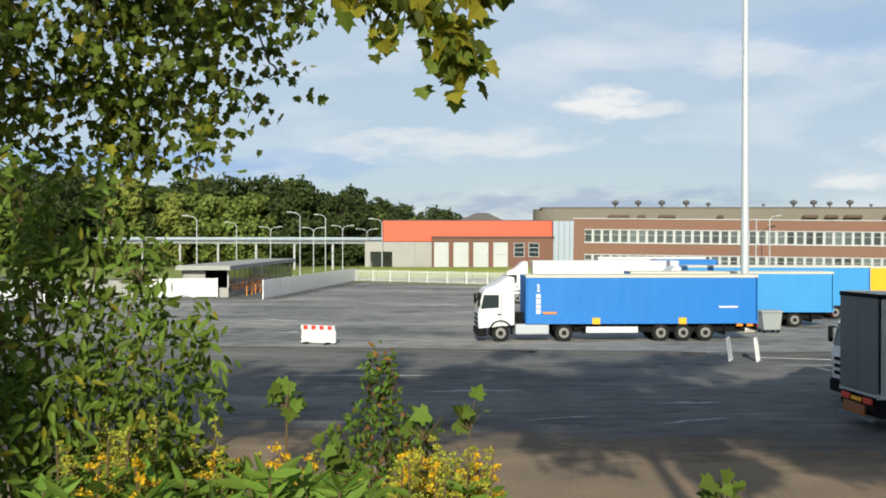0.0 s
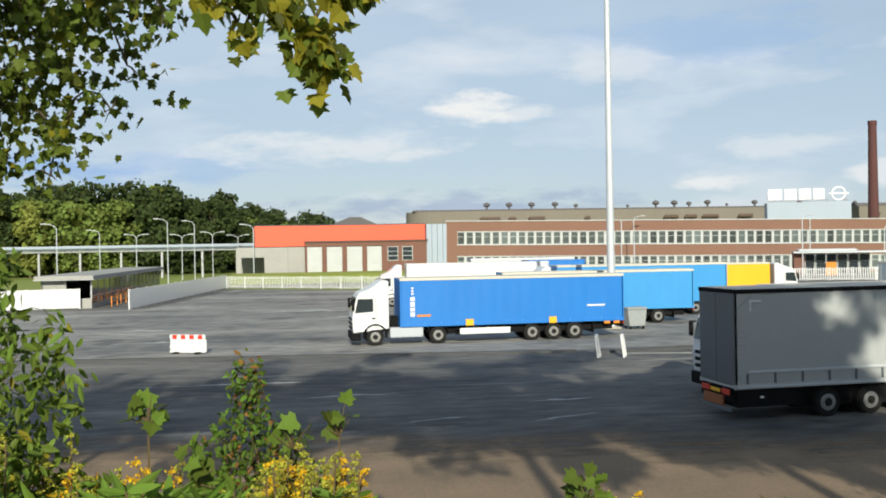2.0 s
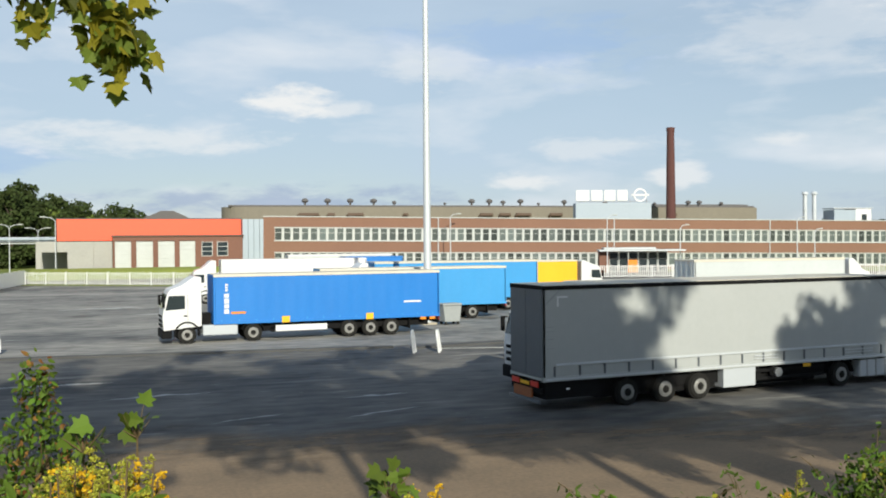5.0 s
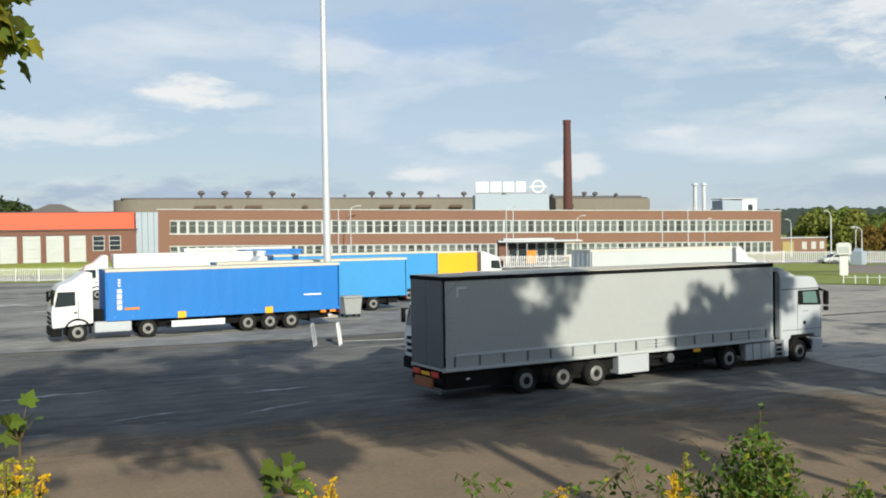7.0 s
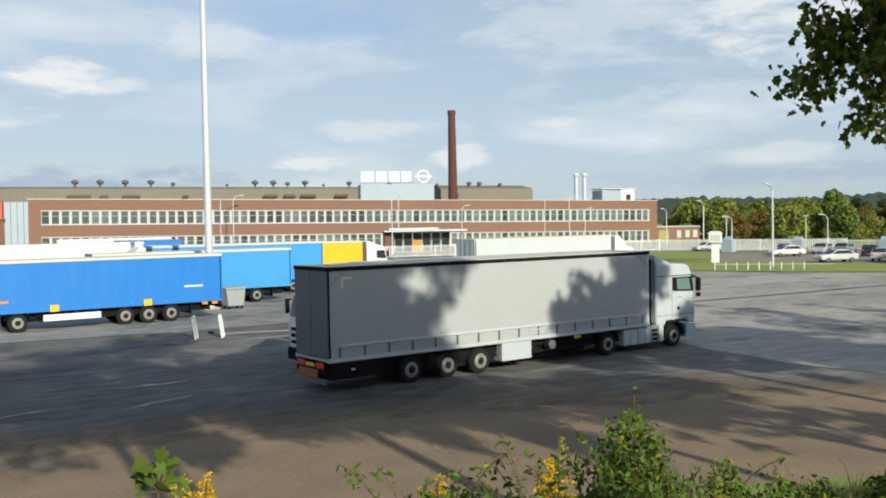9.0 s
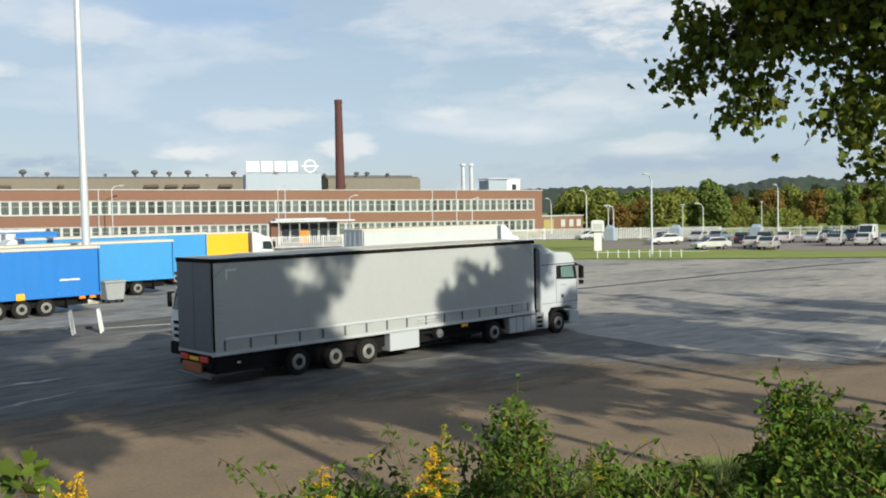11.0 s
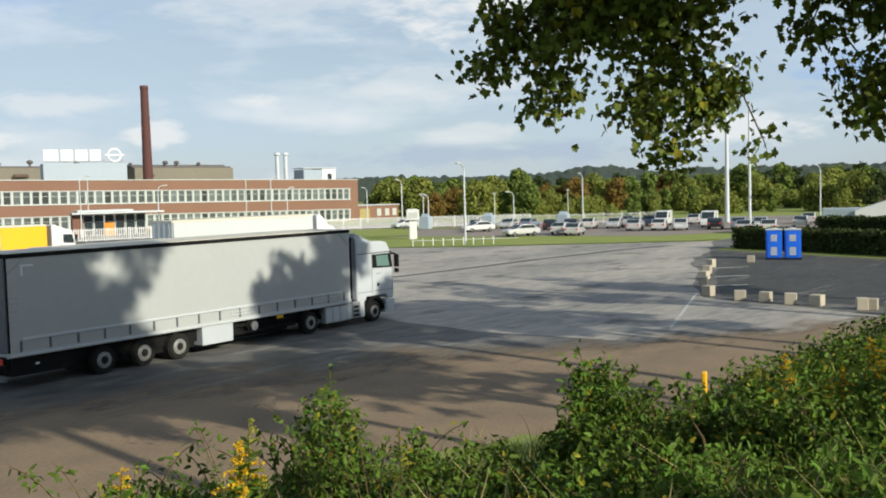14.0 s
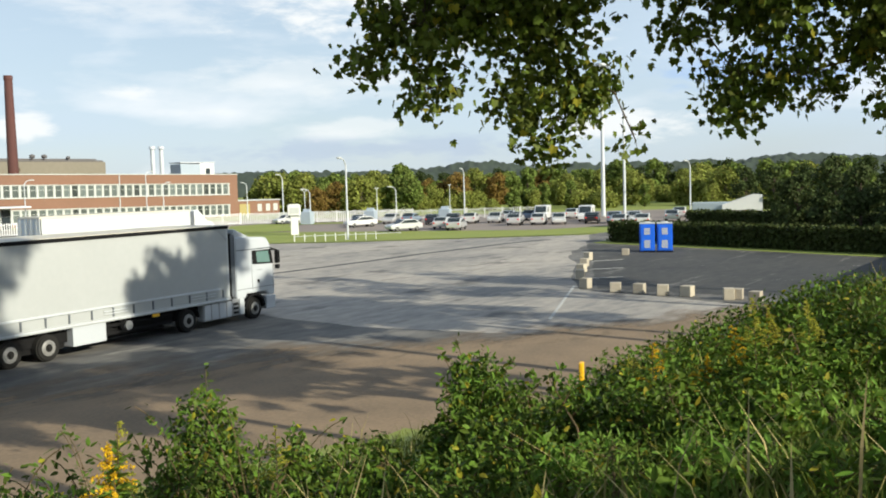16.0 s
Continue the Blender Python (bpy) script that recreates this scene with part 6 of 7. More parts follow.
def ray(az, el, d):
    """A place seen from the path: degrees left of +y, degrees up, metres away."""
    a, e = radians(az), radians(el)
    w = min(0.0, max(a, radians(-55.9)))
    ex, ey = -0.35 * math.sin(w) - 0.1636, 0.35 * math.cos(w) - 0.3094
    return (ex - math.sin(a) * math.cos(e) * d, ey + math.cos(a) * math.cos(e) * d, 5.6 + math.sin(e) * d)


def ground_at(x, y):
    return (x, y, height(x, y))


# tall shrub at the path's start
leafy("shrub", 31, [ground_at(-2.06, 4.74)], [((-2.21, 4.94, 5.2), (0.35, 0.5, 0.6)), ((-1.71, 5.04, 4.9), (0.45, 0.5, 0.55)), ((-2.46, 4.74, 4.5), (0.6, 0.6, 0.55)), ((-1.76, 4.84, 4.2), (0.6, 0.6, 0.5)), ((-1.36, 5.04, 4.25), (0.28, 0.4, 0.28)), ((-2.11, 4.54, 3.8), (0.7, 0.5, 0.4)), ((-1.51, 4.94, 3.75), (0.4, 0.5, 0.3)), ((-2.66, 4.94, 5.0), (0.4, 0.4, 0.5)), ((-1.91, 4.74, 4.6), (0.5, 0.4, 0.5)), ((-2.76, 4.64, 4.0), (0.5, 0.4, 0.5)), ((-2.91, 5.24, 5.7), (0.35, 0.3, 0.3)), ((-2.36, 5.24, 5.5), (0.25, 0.3, 0.3)), ((-2.45, 5.2, 5.85), (0.22, 0.25, 0.28)), ((-2.0, 5.2, 5.72), (0.16, 0.2, 0.30)), ((-2.85, 5.2, 5.95), (0.25, 0.25, 0.25)), ((-1.75, 5.1, 5.45), (0.14, 0.2, 0.22))],
      8600, 0.086, "lance", M["leaf_green"], "tall leafy green shrub on the embankment", "shrub", (0.06, M["maple_yellow"]), droop=-0.6)
# slender sapling with reddish stems
leafy("sapling", 32, [ground_at(-0.41, 6.04)], [((-0.56, 6.04, 4.72), (0.14, 0.15, 0.25)), ((-0.54, 6.04, 4.35), (0.32, 0.3, 0.3)), ((-0.56, 6.04, 3.95), (0.46, 0.35, 0.3)), ((-0.44, 6.04, 3.6), (0.56, 0.4, 0.35)), ((-0.76, 5.84, 4.1), (0.2, 0.2, 0.2)), ((-0.26, 5.94, 4.15), (0.18, 0.2, 0.2))],
      4200, 0.050, "oval", M["leaf_bramble"], "small bushy sapling with reddish twigs", "sapling", (0.14, M["leaf_dry"]))
# big-leaved maple seedlings
for i, (az, el, d, n) in enumerate(((9.3, -8.9, 5.5, 9), (1.2, -10.8, 5.5, 8), (-15.3, -14.4, 5.0, 14), (6.5, -12.5, 4.8, 8), (-1.5, -10.2, 6, 6))):
    x, y, z = ray(az, el, d)
    leafy("maple_seedling", 40 + i, [ground_at(x, y)], [((x, y, z), (0.13, 0.13, 0.15))], n + 4, 0.10, "maple", M["leaf_green"], "young maple with a few large leaves", "seedling", None, "maple seedlings")


def goldenrod(root, h, seed, name="goldenrod", bloom="golden"):
    r = np.random.default_rng(seed)
    ob = thing(name, Matrix.Translation(root), "goldenrod with yellow plumes and narrow leaves", "wildflower", "goldenrod on the embankment")
    bm = bmesh.new()
    lean = r.uniform(-0.12, 0.12, 2)
    tip = np.array((lean[0], lean[1], h))
    rod(bm, (0, 0, -0.1), tuple(tip), 0.006, 0.003, n=5)
    plume = []
    side = r.uniform(0, math.tau)
    for k in range(15):
        s = 1 - k * 0.024
        base = tip * s
        a = side + r.normal() * 1.1
        reach = 0.025 + 0.010 * k * r.uniform(0.6, 1.2)
        out = np.array((math.cos(a), math.sin(a), 0.0))
        bow = [base + out * reach * t + np.array((0, 0, 1.0)) * reach * (0.9 * t - 0.75 * t * t) for t in np.linspace(0, 1, 5)]
        for p0, p1 in zip(bow, bow[1:]):
            rod(bm, tuple(p0), tuple(p1), 0.002, 0.0015, n=3)
        for t in np.linspace(0.12, 1.0, 26 + 4 * k):
            q = base + out * reach * t + np.array((0, 0, 1.0)) * reach * (0.9 * t - 0.75 * t * t)
            plume.append(q + r.normal(size=3) * 0.005 + np.array((0, 0, 0.006)))
    part("stem", bm, M["stem"], ob)
    plume = np.array(plume)
    part("plume", leaves("plume", plume, r.normal(size=plume.shape) + np.array((0, 0, 0.6)), r.uniform(0.006, 0.011, len(plume)), M[bloom], "clump", r), None, ob)["kind"] = "stuff"
    n = int(h * 150)
    t = r.uniform(0.05, 0.90, n)
    p = tip * t[:, None]
    a = r.uniform(0, math.tau, n)
    d = np.stack((np.cos(a), np.sin(a), r.uniform(-0.1, 0.7, n)), 1)
    part("foliage", leaves("foliage", p, d, r.uniform(0.05, 0.11, n), M["herb_bright"], "long", r, np.tile((0.1, -0.4, 0.9), (n, 1))), None, ob)
    return ob


rng = np.random.default_rng(21)
gold = [goldenrod((0, 0, -20), h, 60 + i, bloom=("golden", "golden_green", "golden_green", "golden")[i]) for i, h in enumerate((0.95, 1.1, 1.25, 0.8))]
first = set()


def put_gold(az, el, d):
    x, y, z = ray(az, el, d)
    g = height(x, y)
    k = int(rng.integers(0, 4))
    hh = (0.95, 1.1, 1.25, 0.8)[k]
    s = max(0.6, min(1.5, (z - g) / hh))
    m = Matrix.Translation((x, y, g)) @ Matrix.Rotation(rng.uniform(0, 6.28), 4, "Z")
    if k in first:
        o = copy_thing(gold[k], m)
    else:
        first.add(k)
        o = gold[k]
        o.matrix_basis = m
    o.scale = (s, s, s)


for c_az, c_el, n, sp in ((17.5, -10.0, 7, 2.2), (14.0, -11.4, 7, 1.6), (10.0, -13.2, 8, 1.6), (6.5, -13.7, 7, 1.4), (2.5, -13.2, 9, 1.1), (1.0, -13.0, 8, 1.3), (-0.4, -12.3, 9, 0.9), (22, -10.5, 8, 2.5), (-9.0, -14.2, 3, 0.5), (-16.5, -15.4, 4, 1.0)):
    for k in range(n):
        put_gold(c_az + rng.normal() * sp, c_el + rng.normal() * 0.7, rng.uniform(3.8, 5.6))
for k in range(20):
    az = rng.uniform(-79, -62)
    put_gold(az, float(np.interp(az, (-80, -72, -62), (-5.5, -9.5, -13.0))) + rng.normal() * 0.8, rng.uniform(8, 12))
for az, el in ((-30.2, -15.0), (-37.2, -13.0), (-37.6, -14.0), (-29.8, -15.8), (-46, -14)):
    put_gold(az, el, 6.0)


# bramble thicket along the bank
for i in range(34):
    az = -28.5 - i * 1.55 + rng.normal() * 0.5
    d = rng.uniform(7.0, 9.5)
    x, y, _ = ray(az, 0, d)
    g = height(x, y)
    top = float(np.interp(-az, (28, 48, 50, 56, 58, 82), (0.32, 0.32, 0.16, 0.16, 0.24, 0.22))) + 0.26 * rng.random()
    blobs = [((x + rng.normal() * 0.5, y + rng.normal() * 0.5, g + top * rng.uniform(0.4, 0.9)), (0.5, 0.5, 0.32)) for k in range(3)]
    if rng.random() < 0.5:
        blobs.append(((x + rng.normal() * 0.3, y + rng.normal() * 0.3, g + top + 0.30), (0.14, 0.14, 0.3)))
    leafy("bramble_bush", 100 + i, [(x, y, g)], blobs, 2100, 0.070, "oval", M["leaf_bramble"], "low tangled green bramble bush", "bush", (0.04, M["maple_yellow"]), "brambles on the embankment", canes=4 if az > -49 else 0)
for az, el, d, w in ((-57.6, -10.4, 9.5, 0.32), (-57.6, -12.0, 9.0, 0.42), (-57.2, -14, 9, 0.5), (-41.8, -12.0, 9.5, 0.35), (-67, -12.5, 9.5, 0.7), (-68, -10.2, 12, 0.9), (-71, -9.2, 13, 0.9), (-74, -7.8, 14, 1.0), (-76.5, -7.4, 15, 1.0), (-79, -6.0, 15, 1.0), (-80, -7.5, 10, 0.9), (-75, -10, 9, 0.8)):
    x, y, z = ray(az, el, d)
    g = height(x, y)
    leafy("bramble_bush", int(300 - az * 3), [(x, y, g)], [((x, y, z - 0.3), (w, w, 0.4)), ((x + 0.2, y, max(g + 0.3, z - 0.8)), (w * 1.2, w, 0.45)), ((x - 0.3, y + 0.1, max(g + 0.2, z - 1.2)), (w * 1.3, w, 0.4))],
          3000, 0.074, "oval", M["leaf_bramble"], "tall green bush on the embankment", "bush", (0.06, M["maple_yellow"]), "bushes on the embankment", canes=3 if az > -60 else 0)


def grass_field(name, seed, n, region, h0, h1, material, label):
    """Blades of grass over a stretch of the bank given by bearing and distance."""
    r = np.random.default_rng(seed)
    az = np.radians(r.uniform(region[0], region[1], n))
    d = r.uniform(region[2] ** 1.0, region[3], n)
    x, y = -np.sin(az) * d, np.cos(az) * d
    z = np.array([height(a, b) for a, b in zip(x, y)])
    keep = np.array([b < foot(a) - 0.3 for a, b in zip(x, y)])
    x, y, z = x[keep], y[keep], z[keep]
    n = len(x)
    h = r.uniform(h0, h1, n)
    a = r.uniform(0, math.tau, n)
    lean = r.uniform(0.2, 1.1, n) * h
    w = 0.006 + 0.006 * r.random(n)
    px, py = np.cos(a + 1.57) * w, np.sin(a + 1.57) * w
    base = np.stack((x, y, z), 1)
    mid = base + np.stack((np.cos(a) * lean * 0.35, np.sin(a) * lean * 0.35, h * 0.6), 1)
    tip = base + np.stack((np.cos(a) * lean, np.sin(a) * lean, h), 1)
    side = np.stack((px, py, 0 * px), 1)
    v = np.stack((base - side, base + side, mid - side * 0.7, mid + side * 0.7, tip), 1).reshape(-1, 3)
    fs = [f for i in range(n) for f in ((5 * i, 5 * i + 1, 5 * i + 3, 5 * i + 2), (5 * i + 2, 5 * i + 3, 5 * i + 4))]
    return solo(name, sheet(name, v.tolist(), fs, material), None, label, "grass", kind="stuff")


grass_field("grass_tufts", 5, 30000, (-86, 30, 2.6, 16), 0.12, 0.36, M["blade"], "uneven green grass on the embankment")
grass_field("grass_tufts", 6, 6000, (-90, -66, 5.0, 20), 0.2, 0.45, M["blade"], "long leaning grass on the embankment")
grass_field("dry_grass", 8, 1200, (-88, 28, 3.0, 18), 0.3, 0.75, M["straw"], "dry straw-coloured stalks among the weeds")
# broad green herbs at the bottom
rng = np.random.default_rng(33)
for i in range(34):
    az, d = rng.uniform(4, 29), rng.uniform(3.2, 4.4)
    x, y, z = ray(az, -15, d)
    r_ = np.random.default_rng(500 + i)
    g = height(x, y)
    ob = thing("tall_herb", Matrix.Translation((x, y, g)), "green herb with long pointed leaves", "herb", "tall herbs")
    h = max(0.4, z - g + rng.uniform(0, 0.12))
    bm = bmesh.new()
    rod(bm, (0, 0, -0.1), (0, 0, h), 0.008, 0.004, n=5)
    part("stem", bm, M["stem"], ob)
    n = 70
    t = np.sqrt(r_.uniform(0.15, 1, n))
    a = r_.uniform(0, 6.28, n)
    part("foliage", leaves("foliage", np.stack((0 * t, 0 * t, t * h), 1), np.stack((np.cos(a), np.sin(a), r_.uniform(0.1, 1.0, n)), 1), r_.uniform(0.08, 0.16, n), M["herb_bright"], "long", r_, np.tile((0.1, -0.4, 0.9), (n, 1))), None, ob)


# weeds on the slope
for i in range(46):
    az, d = rng.uniform(-84, -60), rng.uniform(4.5, 9.5)
    x, y, _ = ray(az, 0, d)
    g = height(x, y)
    w = rng.uniform(0.18, 0.38)
    leafy("weed_clump", 700 + i, [(x, y, g)], [((x, y, g + w * 0.7), (w, w, w * 0.6)), ((x + rng.normal() * 0.2, y + rng.normal() * 0.2, g + w * 1.0), (w * 0.5, w * 0.5, w * 0.5))], 420, rng.uniform(0.05, 0.10), ("oval", "long", "lance")[i % 3], M[("herb_bright", "leaf_bramble", "herb")[i % 3]], "lush green weeds on the slope", "weed", (0.05, M["maple_yellow"]), "weeds on the embankment", -0.1)


# hedge beside the toilets
def hedge(a, b, h, w, seed, label):
    r = np.random.default_rng(seed)
    a, b = np.array(a), np.array(b)
    L = np.linalg.norm(b - a)
    ob = thing("hedge", at(a, math.degrees(math.atan2(*(b - a)[::-1]))), label, "hedge")
    bm = bmesh.new()
    box(bm, 0.2, L - 0.2, 0.3, w - 0.3, 0.0, h - 0.3)
    part("core", bm, M["hedge"], ob)
    n = int(L * 420)
    p = np.stack((r.uniform(0, L, n), r.uniform(0, w, n), r.uniform(0.1, h, n)), 1)
    f = r.random(n) < 0.65
    p[f, 1] = r.uniform(0, 0.35, f.sum())
    p[~f, 2] = h - r.uniform(0, 0.3, (~f).sum()) + 0.12 * np.sin(p[~f, 0] * 2.1)
    part("foliage", leaves("foliage", p, r.normal(size=p.shape), r.uniform(0.1, 0.24, n), M["hedge"], "clump", r, np.tile((0.0, -0.8, 0.6), (n, 1))), None, ob)


hedge((78.2, 35.4), (66.4, 3.2), 1.75, 2.4, 3, "long clipped dark green hedge")
hedge((94.0, 34.0), (82.0, 2.0), 2.1, 2.4, 4, "second dark green hedge")
slab("verge", [(66.6, 9.5), (76.5, 36.0), (79.5, 36.2), (70.8, 9)], 0.03, M["grass"], "rough grass strip before the hedge", category="grass")


# ---- near trees ----
def big_tree(name, seed, root, limbs, blobs, n, size, label, yellow=0.10, material="maple", single=False):
    """Trunk, bent limbs to each blob, twigs and single leaves."""
    r = np.random.default_rng(seed)
    ob = thing(name, Matrix.Translation(root), label, "tree", "trees on the embankment")
    root = np.array(root)
    bm = bmesh.new()
    fork = np.array(limbs)
    rod(bm, (0, 0, -0.4), tuple(fork * 0.5), 0.24, 0.19, n=12), rod(bm, tuple(fork * 0.5), tuple(fork), 0.19, 0.12, n=12)
    w = np.array([b[1][0] * b[1][1] * b[1][2] for b in blobs]) ** 0.72
    pts, ways, joints = [], [], [fork]
    for (c, rad), q in zip(blobs, w / w.sum()):
        c = np.array(c) - root
        start = min(joints, key=lambda j: np.linalg.norm(j - c))
        joints.append(c)
        gap = np.linalg.norm(c - start)
        mid = start * 0.45 + c * 0.55 + np.array((0, 0, 0.25 * gap))
        thick = 0.012 + 0.008 * min(gap, 4)
        rod(bm, tuple(start), tuple(mid), thick, thick * 0.6, n=7), rod(bm, tuple(mid), tuple(c), thick * 0.6, 0.010, n=6)
        k = max(12, int(n * q))
        tw = cloud(r, c, rad, max(4, k // 20), 0.15)
        for t in tw:
            rod(bm, tuple(c * 0.55 + t * 0.45 + np.array((0, 0, 0.12)) * np.linalg.norm(t - c)), tuple(t), 0.007, 0.003, n=4), rod(bm, tuple(c), tuple(c * 0.55 + t * 0.45 + np.array((0, 0, 0.12)) * np.linalg.norm(t - c)), 0.010, 0.007, n=4)
        i = r.integers(0, len(tw), k)
        p = tw[i] + r.normal(size=(k, 3)) * (0.05 if single else 0.105 * (1 + size * 4))
        pts.append(p)
        ways.append(r.normal(size=p.shape) * 0.55 + np.array((0, 0, -0.75)))
    part("trunk", bm, M["bark"], ob)
    p, d = np.concatenate(pts), np.concatenate(ways)
    s = r.uniform(0.6, 1.2, len(p)) * size
    pick = r.random(len(p)) < yellow
    if single:
        base = [leaves("leaf", np.zeros((1, 3)), np.array([[0.0, 1.0, 0.0]]), np.ones(1), m_, "maple", np.random.default_rng(1)) for m_ in (M["maple_near"], M["maple_yellow"])]
        for q, w_, z_, y_ in zip(p, d, s, pick):
            leaf = part("leaf", base[int(y_)], None, ob)
            leaf.matrix_basis = Matrix.LocRotScale(Vector(q), Vector(w_).to_track_quat("Y", "Z") @ Euler((0, r.uniform(0, 6.28), 0)).to_quaternion(), (z_, z_, z_ * r.uniform(0.4, 2.0)))
        return ob
    part("crown", leaves("crown", p[~pick], d[~pick], s[~pick], M[material], "maple", r), None, ob)
    part("yellow_leaves", leaves("yellow_leaves", p[pick], d[pick], s[pick], M["maple_yellow"], "maple", r), None, ob)
    return ob


def B(az, el, d, a, b):
    """A blob of leaves: its place by bearing, and its half width and half height in degrees."""
    w, h = math.tan(radians(a)) * d, math.tan(radians(b)) * d
    return (ray(az, el, d), (w, w, h))


big_tree("maple_tree", 71, (-9.0, 5.0, 3.2), (1.5, 1.0, 6.5),
         [B(25, 13, 10, 4, 4), B(20, 13.5, 10, 4, 3.5), B(15.5, 12.5, 10, 3.2, 3.2), B(12.5, 14, 9.5, 2.5, 2.5), B(22, 8.5, 10.5, 4.5, 2.2), B(17, 8.0, 10.5, 3, 2.0), B(26, 7, 11, 3, 2.5), B(18.0, 5.2, 10.5, 3.0, 1.3), B(13.8, 6.4, 10.2, 1.5, 1.6), B(12.6, 9.0, 10, 1.4, 1.4), B(9.8, 14.0, 9, 1.6, 1.6), B(10.3, 10.5, 9.5, 1.0, 1.6), B(22.5, 4.8, 11, 2.0, 0.9), B(14.5, 4.3, 10.5, 1.0, 0.8), B(8.2, 13.6, 8.5, 1.3, 1.1), B(11.2, 8.0, 10, 0.8, 1.2)],
         3900, 0.108, "maple tree with hanging dark green branches", 0.07)
big_tree("maple_tree", 72, (-3.2, -1.0, 4.1), (1.2, 2.2, 6.5),
         [B(2.0, 14.8, 5.6, 2.4, 1.5), B(0.2, 12.2, 5.6, 1.7, 1.4), B(-0.8, 10.2, 5.6, 1.2, 0.8), B(-2.6, 14.9, 5.6, 1.5, 0.9), B(3.6, 12.6, 5.6, 1.0, 0.6), B(-1.6, 10.6, 5.6, 0.8, 0.6), B(5.4, 14.6, 5.6, 1.0, 0.9)],
         295, 0.115, "maple tree with low yellowish green twigs", 0.40, single=True)
# the two blobs given in metres are unseen, added to shade the hanging leaves
big_tree("maple_tree", 73, (15.5, -3.5, 4.1), (-0.5, 1.6, 4.6),
         [B(-55.1, 9.5, 13, 3.0, 2.6), B(-58.6, 10.5, 13, 3.0, 3.0), B(-62.1, 9.0, 13, 2.6, 3.0), B(-51.7, 7.2, 13, 1.4, 1.0), B(-52.6, 10.2, 13, 1.0, 1.0), B(-55.3, 5.6, 13, 1.8, 1.0), B(-60.9, 5.0, 13, 1.8, 2.6), B(-63.5, 4.5, 13, 1.6, 1.8), B(-64.9, 5.5, 13, 1.6, 1.2), B(-62.1, 2.2, 13, 1.2, 1.0), B(-58.1, 14, 13, 5, 2.5), B(-65.1, 13, 13, 4, 3), B(-67.1, 2.6, 12.5, 0.5, 1.2), ((9.2, 1.0, 10.6), (2.0, 1.4, 1.0)), ((11.8, 0.5, 10.4), (2.0, 1.4, 1.0)), B(-60.1, 12.5, 13, 2.6, 2.2), B(-56.6, 13.5, 13, 2.4, 1.6)],
         19500, 0.115, "maple tree with a hanging dark green crown", 0.06)
# here too the last two blobs are out of view, added for shade
big_tree("maple_tree", 74, (22.0, -3.0, 4.1), (-0.5, 1.4, 4.6),
         [B(-71.5, 11, 14, 3.2, 3.0), B(-76.0, 10, 14, 3.6, 3.6), B(-81.0, 10, 14, 3.6, 3.6), B(-69.6, 8.2, 14, 1.5, 1.0), B(-73.0, 5.6, 14, 2.2, 1.6), B(-76.5, 5.6, 14, 2.4, 1.8), B(-72.5, 3.4, 14, 1.3, 0.8), B(-81.5, 4.2, 14, 1.6, 2.0), B(-85.0, 8, 14, 4, 4), B(-79.5, 7.0, 14, 2.0, 1.5), B(-73.0, 16, 14, 7, 3), ((14.2, -1.2, 10.8), (2.2, 1.4, 1.0)), ((17.6, -1.8, 10.4), (2.2, 1.4, 1.0))],
         18000, 0.118, "maple tree with a dense dark green crown", 0.05)


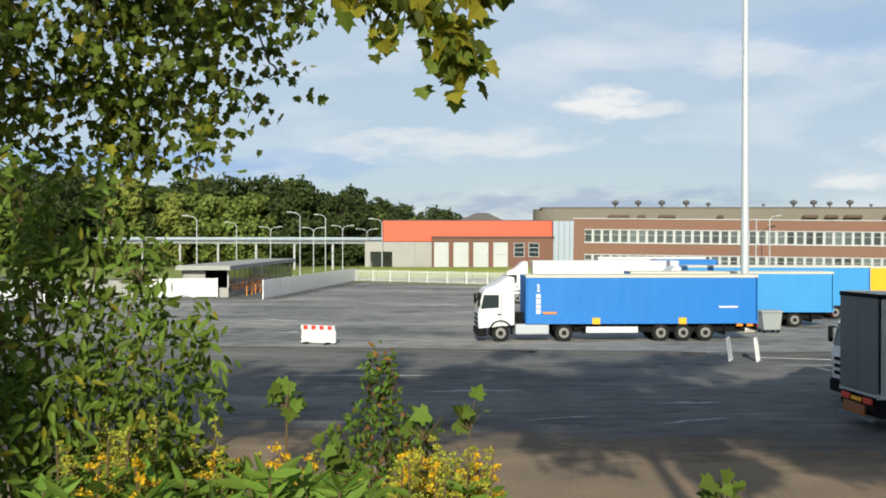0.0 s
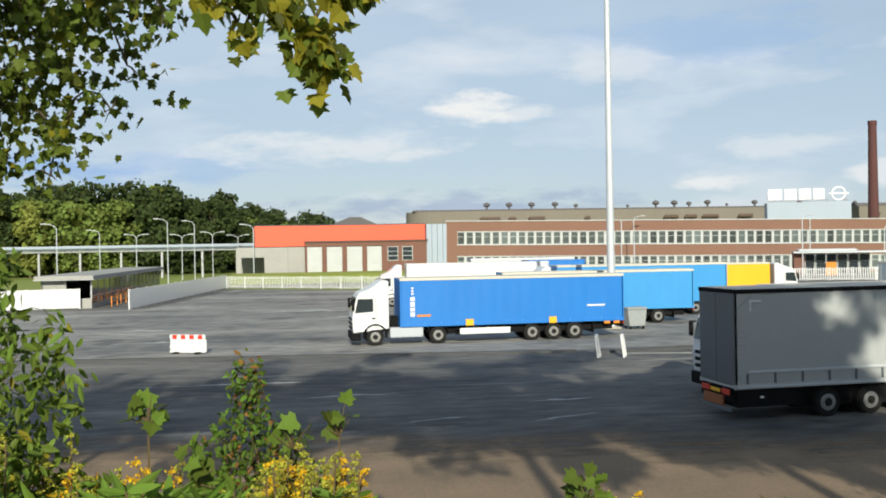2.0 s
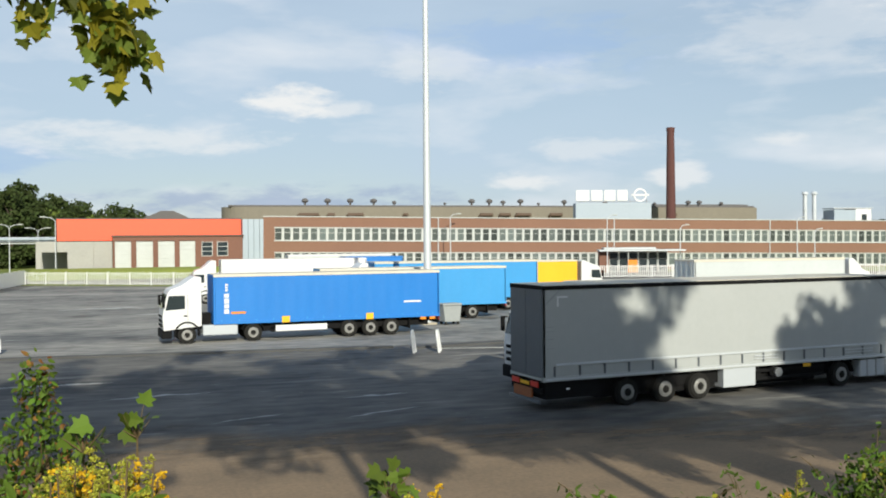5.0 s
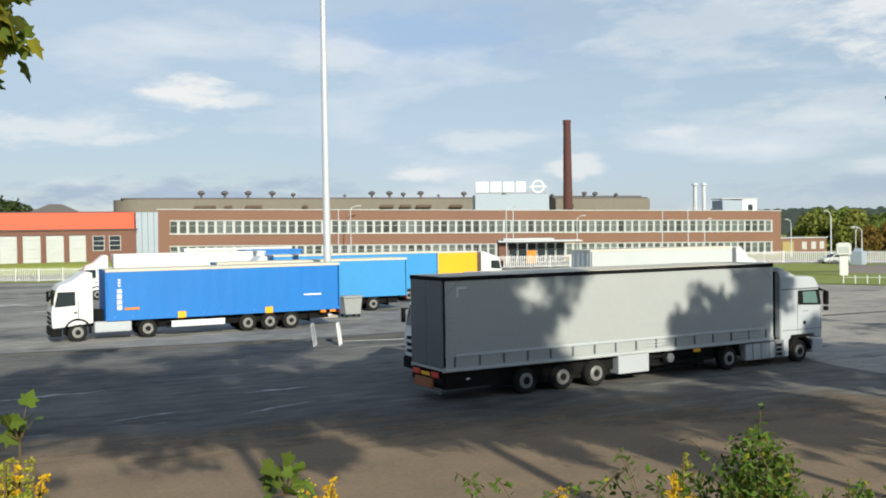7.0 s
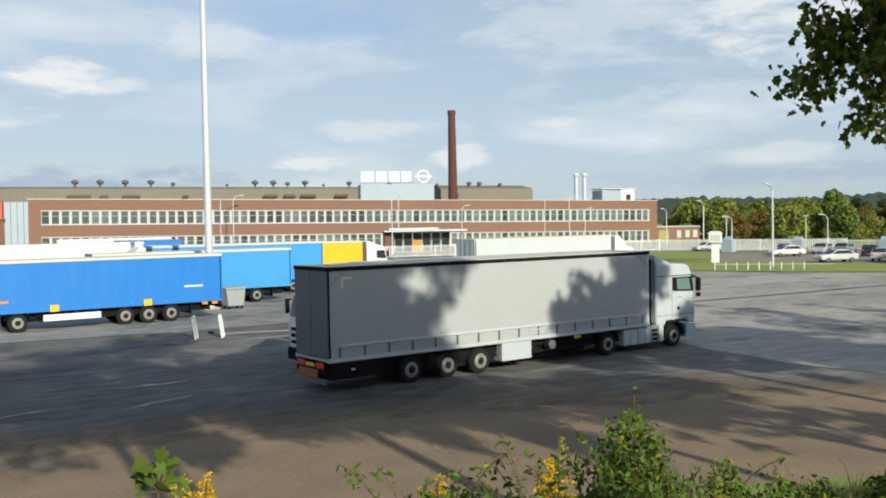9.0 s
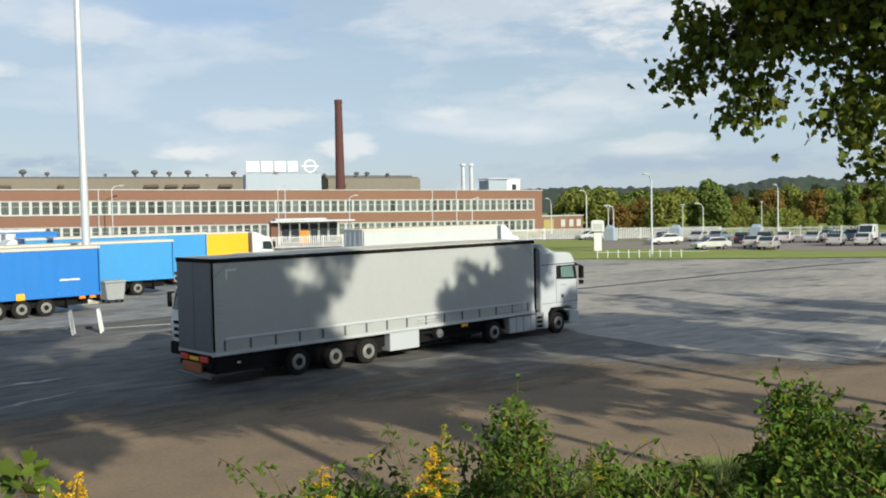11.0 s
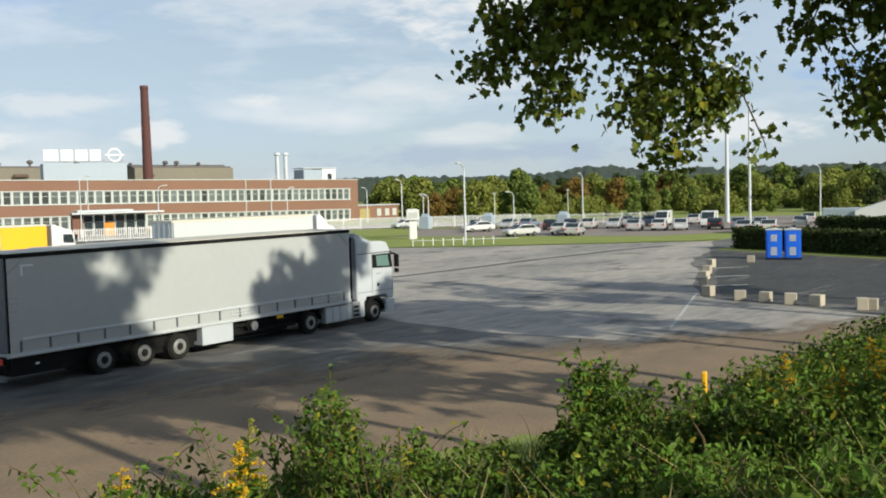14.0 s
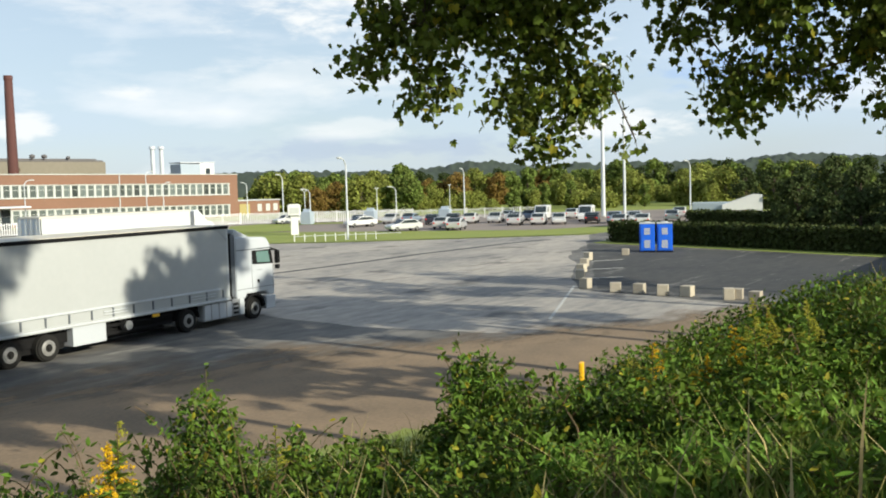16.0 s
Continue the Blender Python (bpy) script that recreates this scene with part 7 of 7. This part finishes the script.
def shade_tree(seed, x, y, h, spread, fork, n, gaps=0.3):
    """A tree of the row behind the path: forking limbs that carry small clumps of leaves."""
    g = height(x, y)
    r = np.random.default_rng(seed)
    ob = thing("maple_tree", Matrix.Translation((x, y, g)), "tall maple of the row along the embankment", "tree", "trees on the embankment")
    bm = bmesh.new()
    top = np.array((r.normal() * 0.3, r.normal() * 0.3, fork))
    rod(bm, (0, 0, -0.4), tuple(top), 0.26, 0.17, n=12)
    clumps = []
    for k in range(8):
        a = k * 2.4 + r.normal() * 0.3
        q, z = spread * r.uniform(0.45, 0.8), fork + (h - fork) * (0.14 + 0.7 * ((k * 0.37) % 1.0))
        elbow = top + np.array((0.45 * q * math.cos(a), 0.45 * q * math.sin(a), 0.35 * (z - fork)))
        end = np.array((q * math.cos(a), q * math.sin(a), z))
        rod(bm, tuple(top), tuple(elbow), 0.11, 0.08, n=7), rod(bm, tuple(elbow), tuple(end), 0.08, 0.04, n=6)
        for j in range(5):
            start = elbow + (end - elbow) * r.uniform(0.1, 1.0)
            way = r.normal(size=3)
            tip = start + way / np.linalg.norm(way) * np.array((1, 1, 0.75)) * spread * r.uniform(0.22, 0.42)
            tip[2] = min(max(tip[2], fork * 0.95), h)
            rod(bm, tuple(start), tuple(tip), 0.045, 0.018, n=5)
            if r.random() > gaps:
                clumps.append((tip, spread * r.uniform(0.13, 0.24)))
            for i in range(3):
                twig = tip + r.normal(size=3) * spread * 0.13
                rod(bm, tuple(start * 0.3 + tip * 0.7), tuple(twig), 0.018, 0.008, n=4)
                clumps.append((twig, spread * r.uniform(0.08, 0.15)))
    part("trunk", bm, M["bark"], ob)
    w = np.array([c[1] ** 2 for c in clumps])
    pts = np.concatenate([cloud(r, c, (s_, s_, s_ * 0.8), max(6, int(n * q)), 0.15) for (c, s_), q in zip(clumps, w / w.sum())])
    part("crown", leaves("crown", pts, r.normal(size=pts.shape) + np.array((0, 0, -0.4)), r.uniform(0.16, 0.30, len(pts)), M["maple"], "clump", r), None, ob)


for i, (x, y, h, s, f, n, gaps) in enumerate((
        (9.2, -5, 21, 5.4, 8.6, 10000, 0.45), (23.9, -6, 21, 4.2, 9.0, 9500, 0.2), (-3.5, -10, 24, 6.2, 12.0, 11000, 0.2), (-14, -9, 22, 5.5, 11.0, 7500, 0.3),
        (32.0, -6, 18, 5.2, 6.5, 9000, 0.5), (39.0, -9, 23, 3.6, 8.5, 2400, 0.6), (45.5, -9, 19, 3.4, 8.0, 2400, 0.6), (3.5, -14, 27, 6.2, 14.0, 10000, 0.2), (12.6, -14.5, 25, 4.2, 13.0, 9000, 0.1), (-9.5, -14, 26, 5.5, 14.0, 8000, 0.2), (29.0, -13, 22, 4.5, 11.0, 6000, 0.3),
        (3.4, -6, 19, 4.4, 9.5, 7500, 0.45), (19.5, -6, 13.5, 4.2, 6.0, 5000, 0.5))):
    shade_tree(80 + i, x, y, h, s, f, n, gaps)
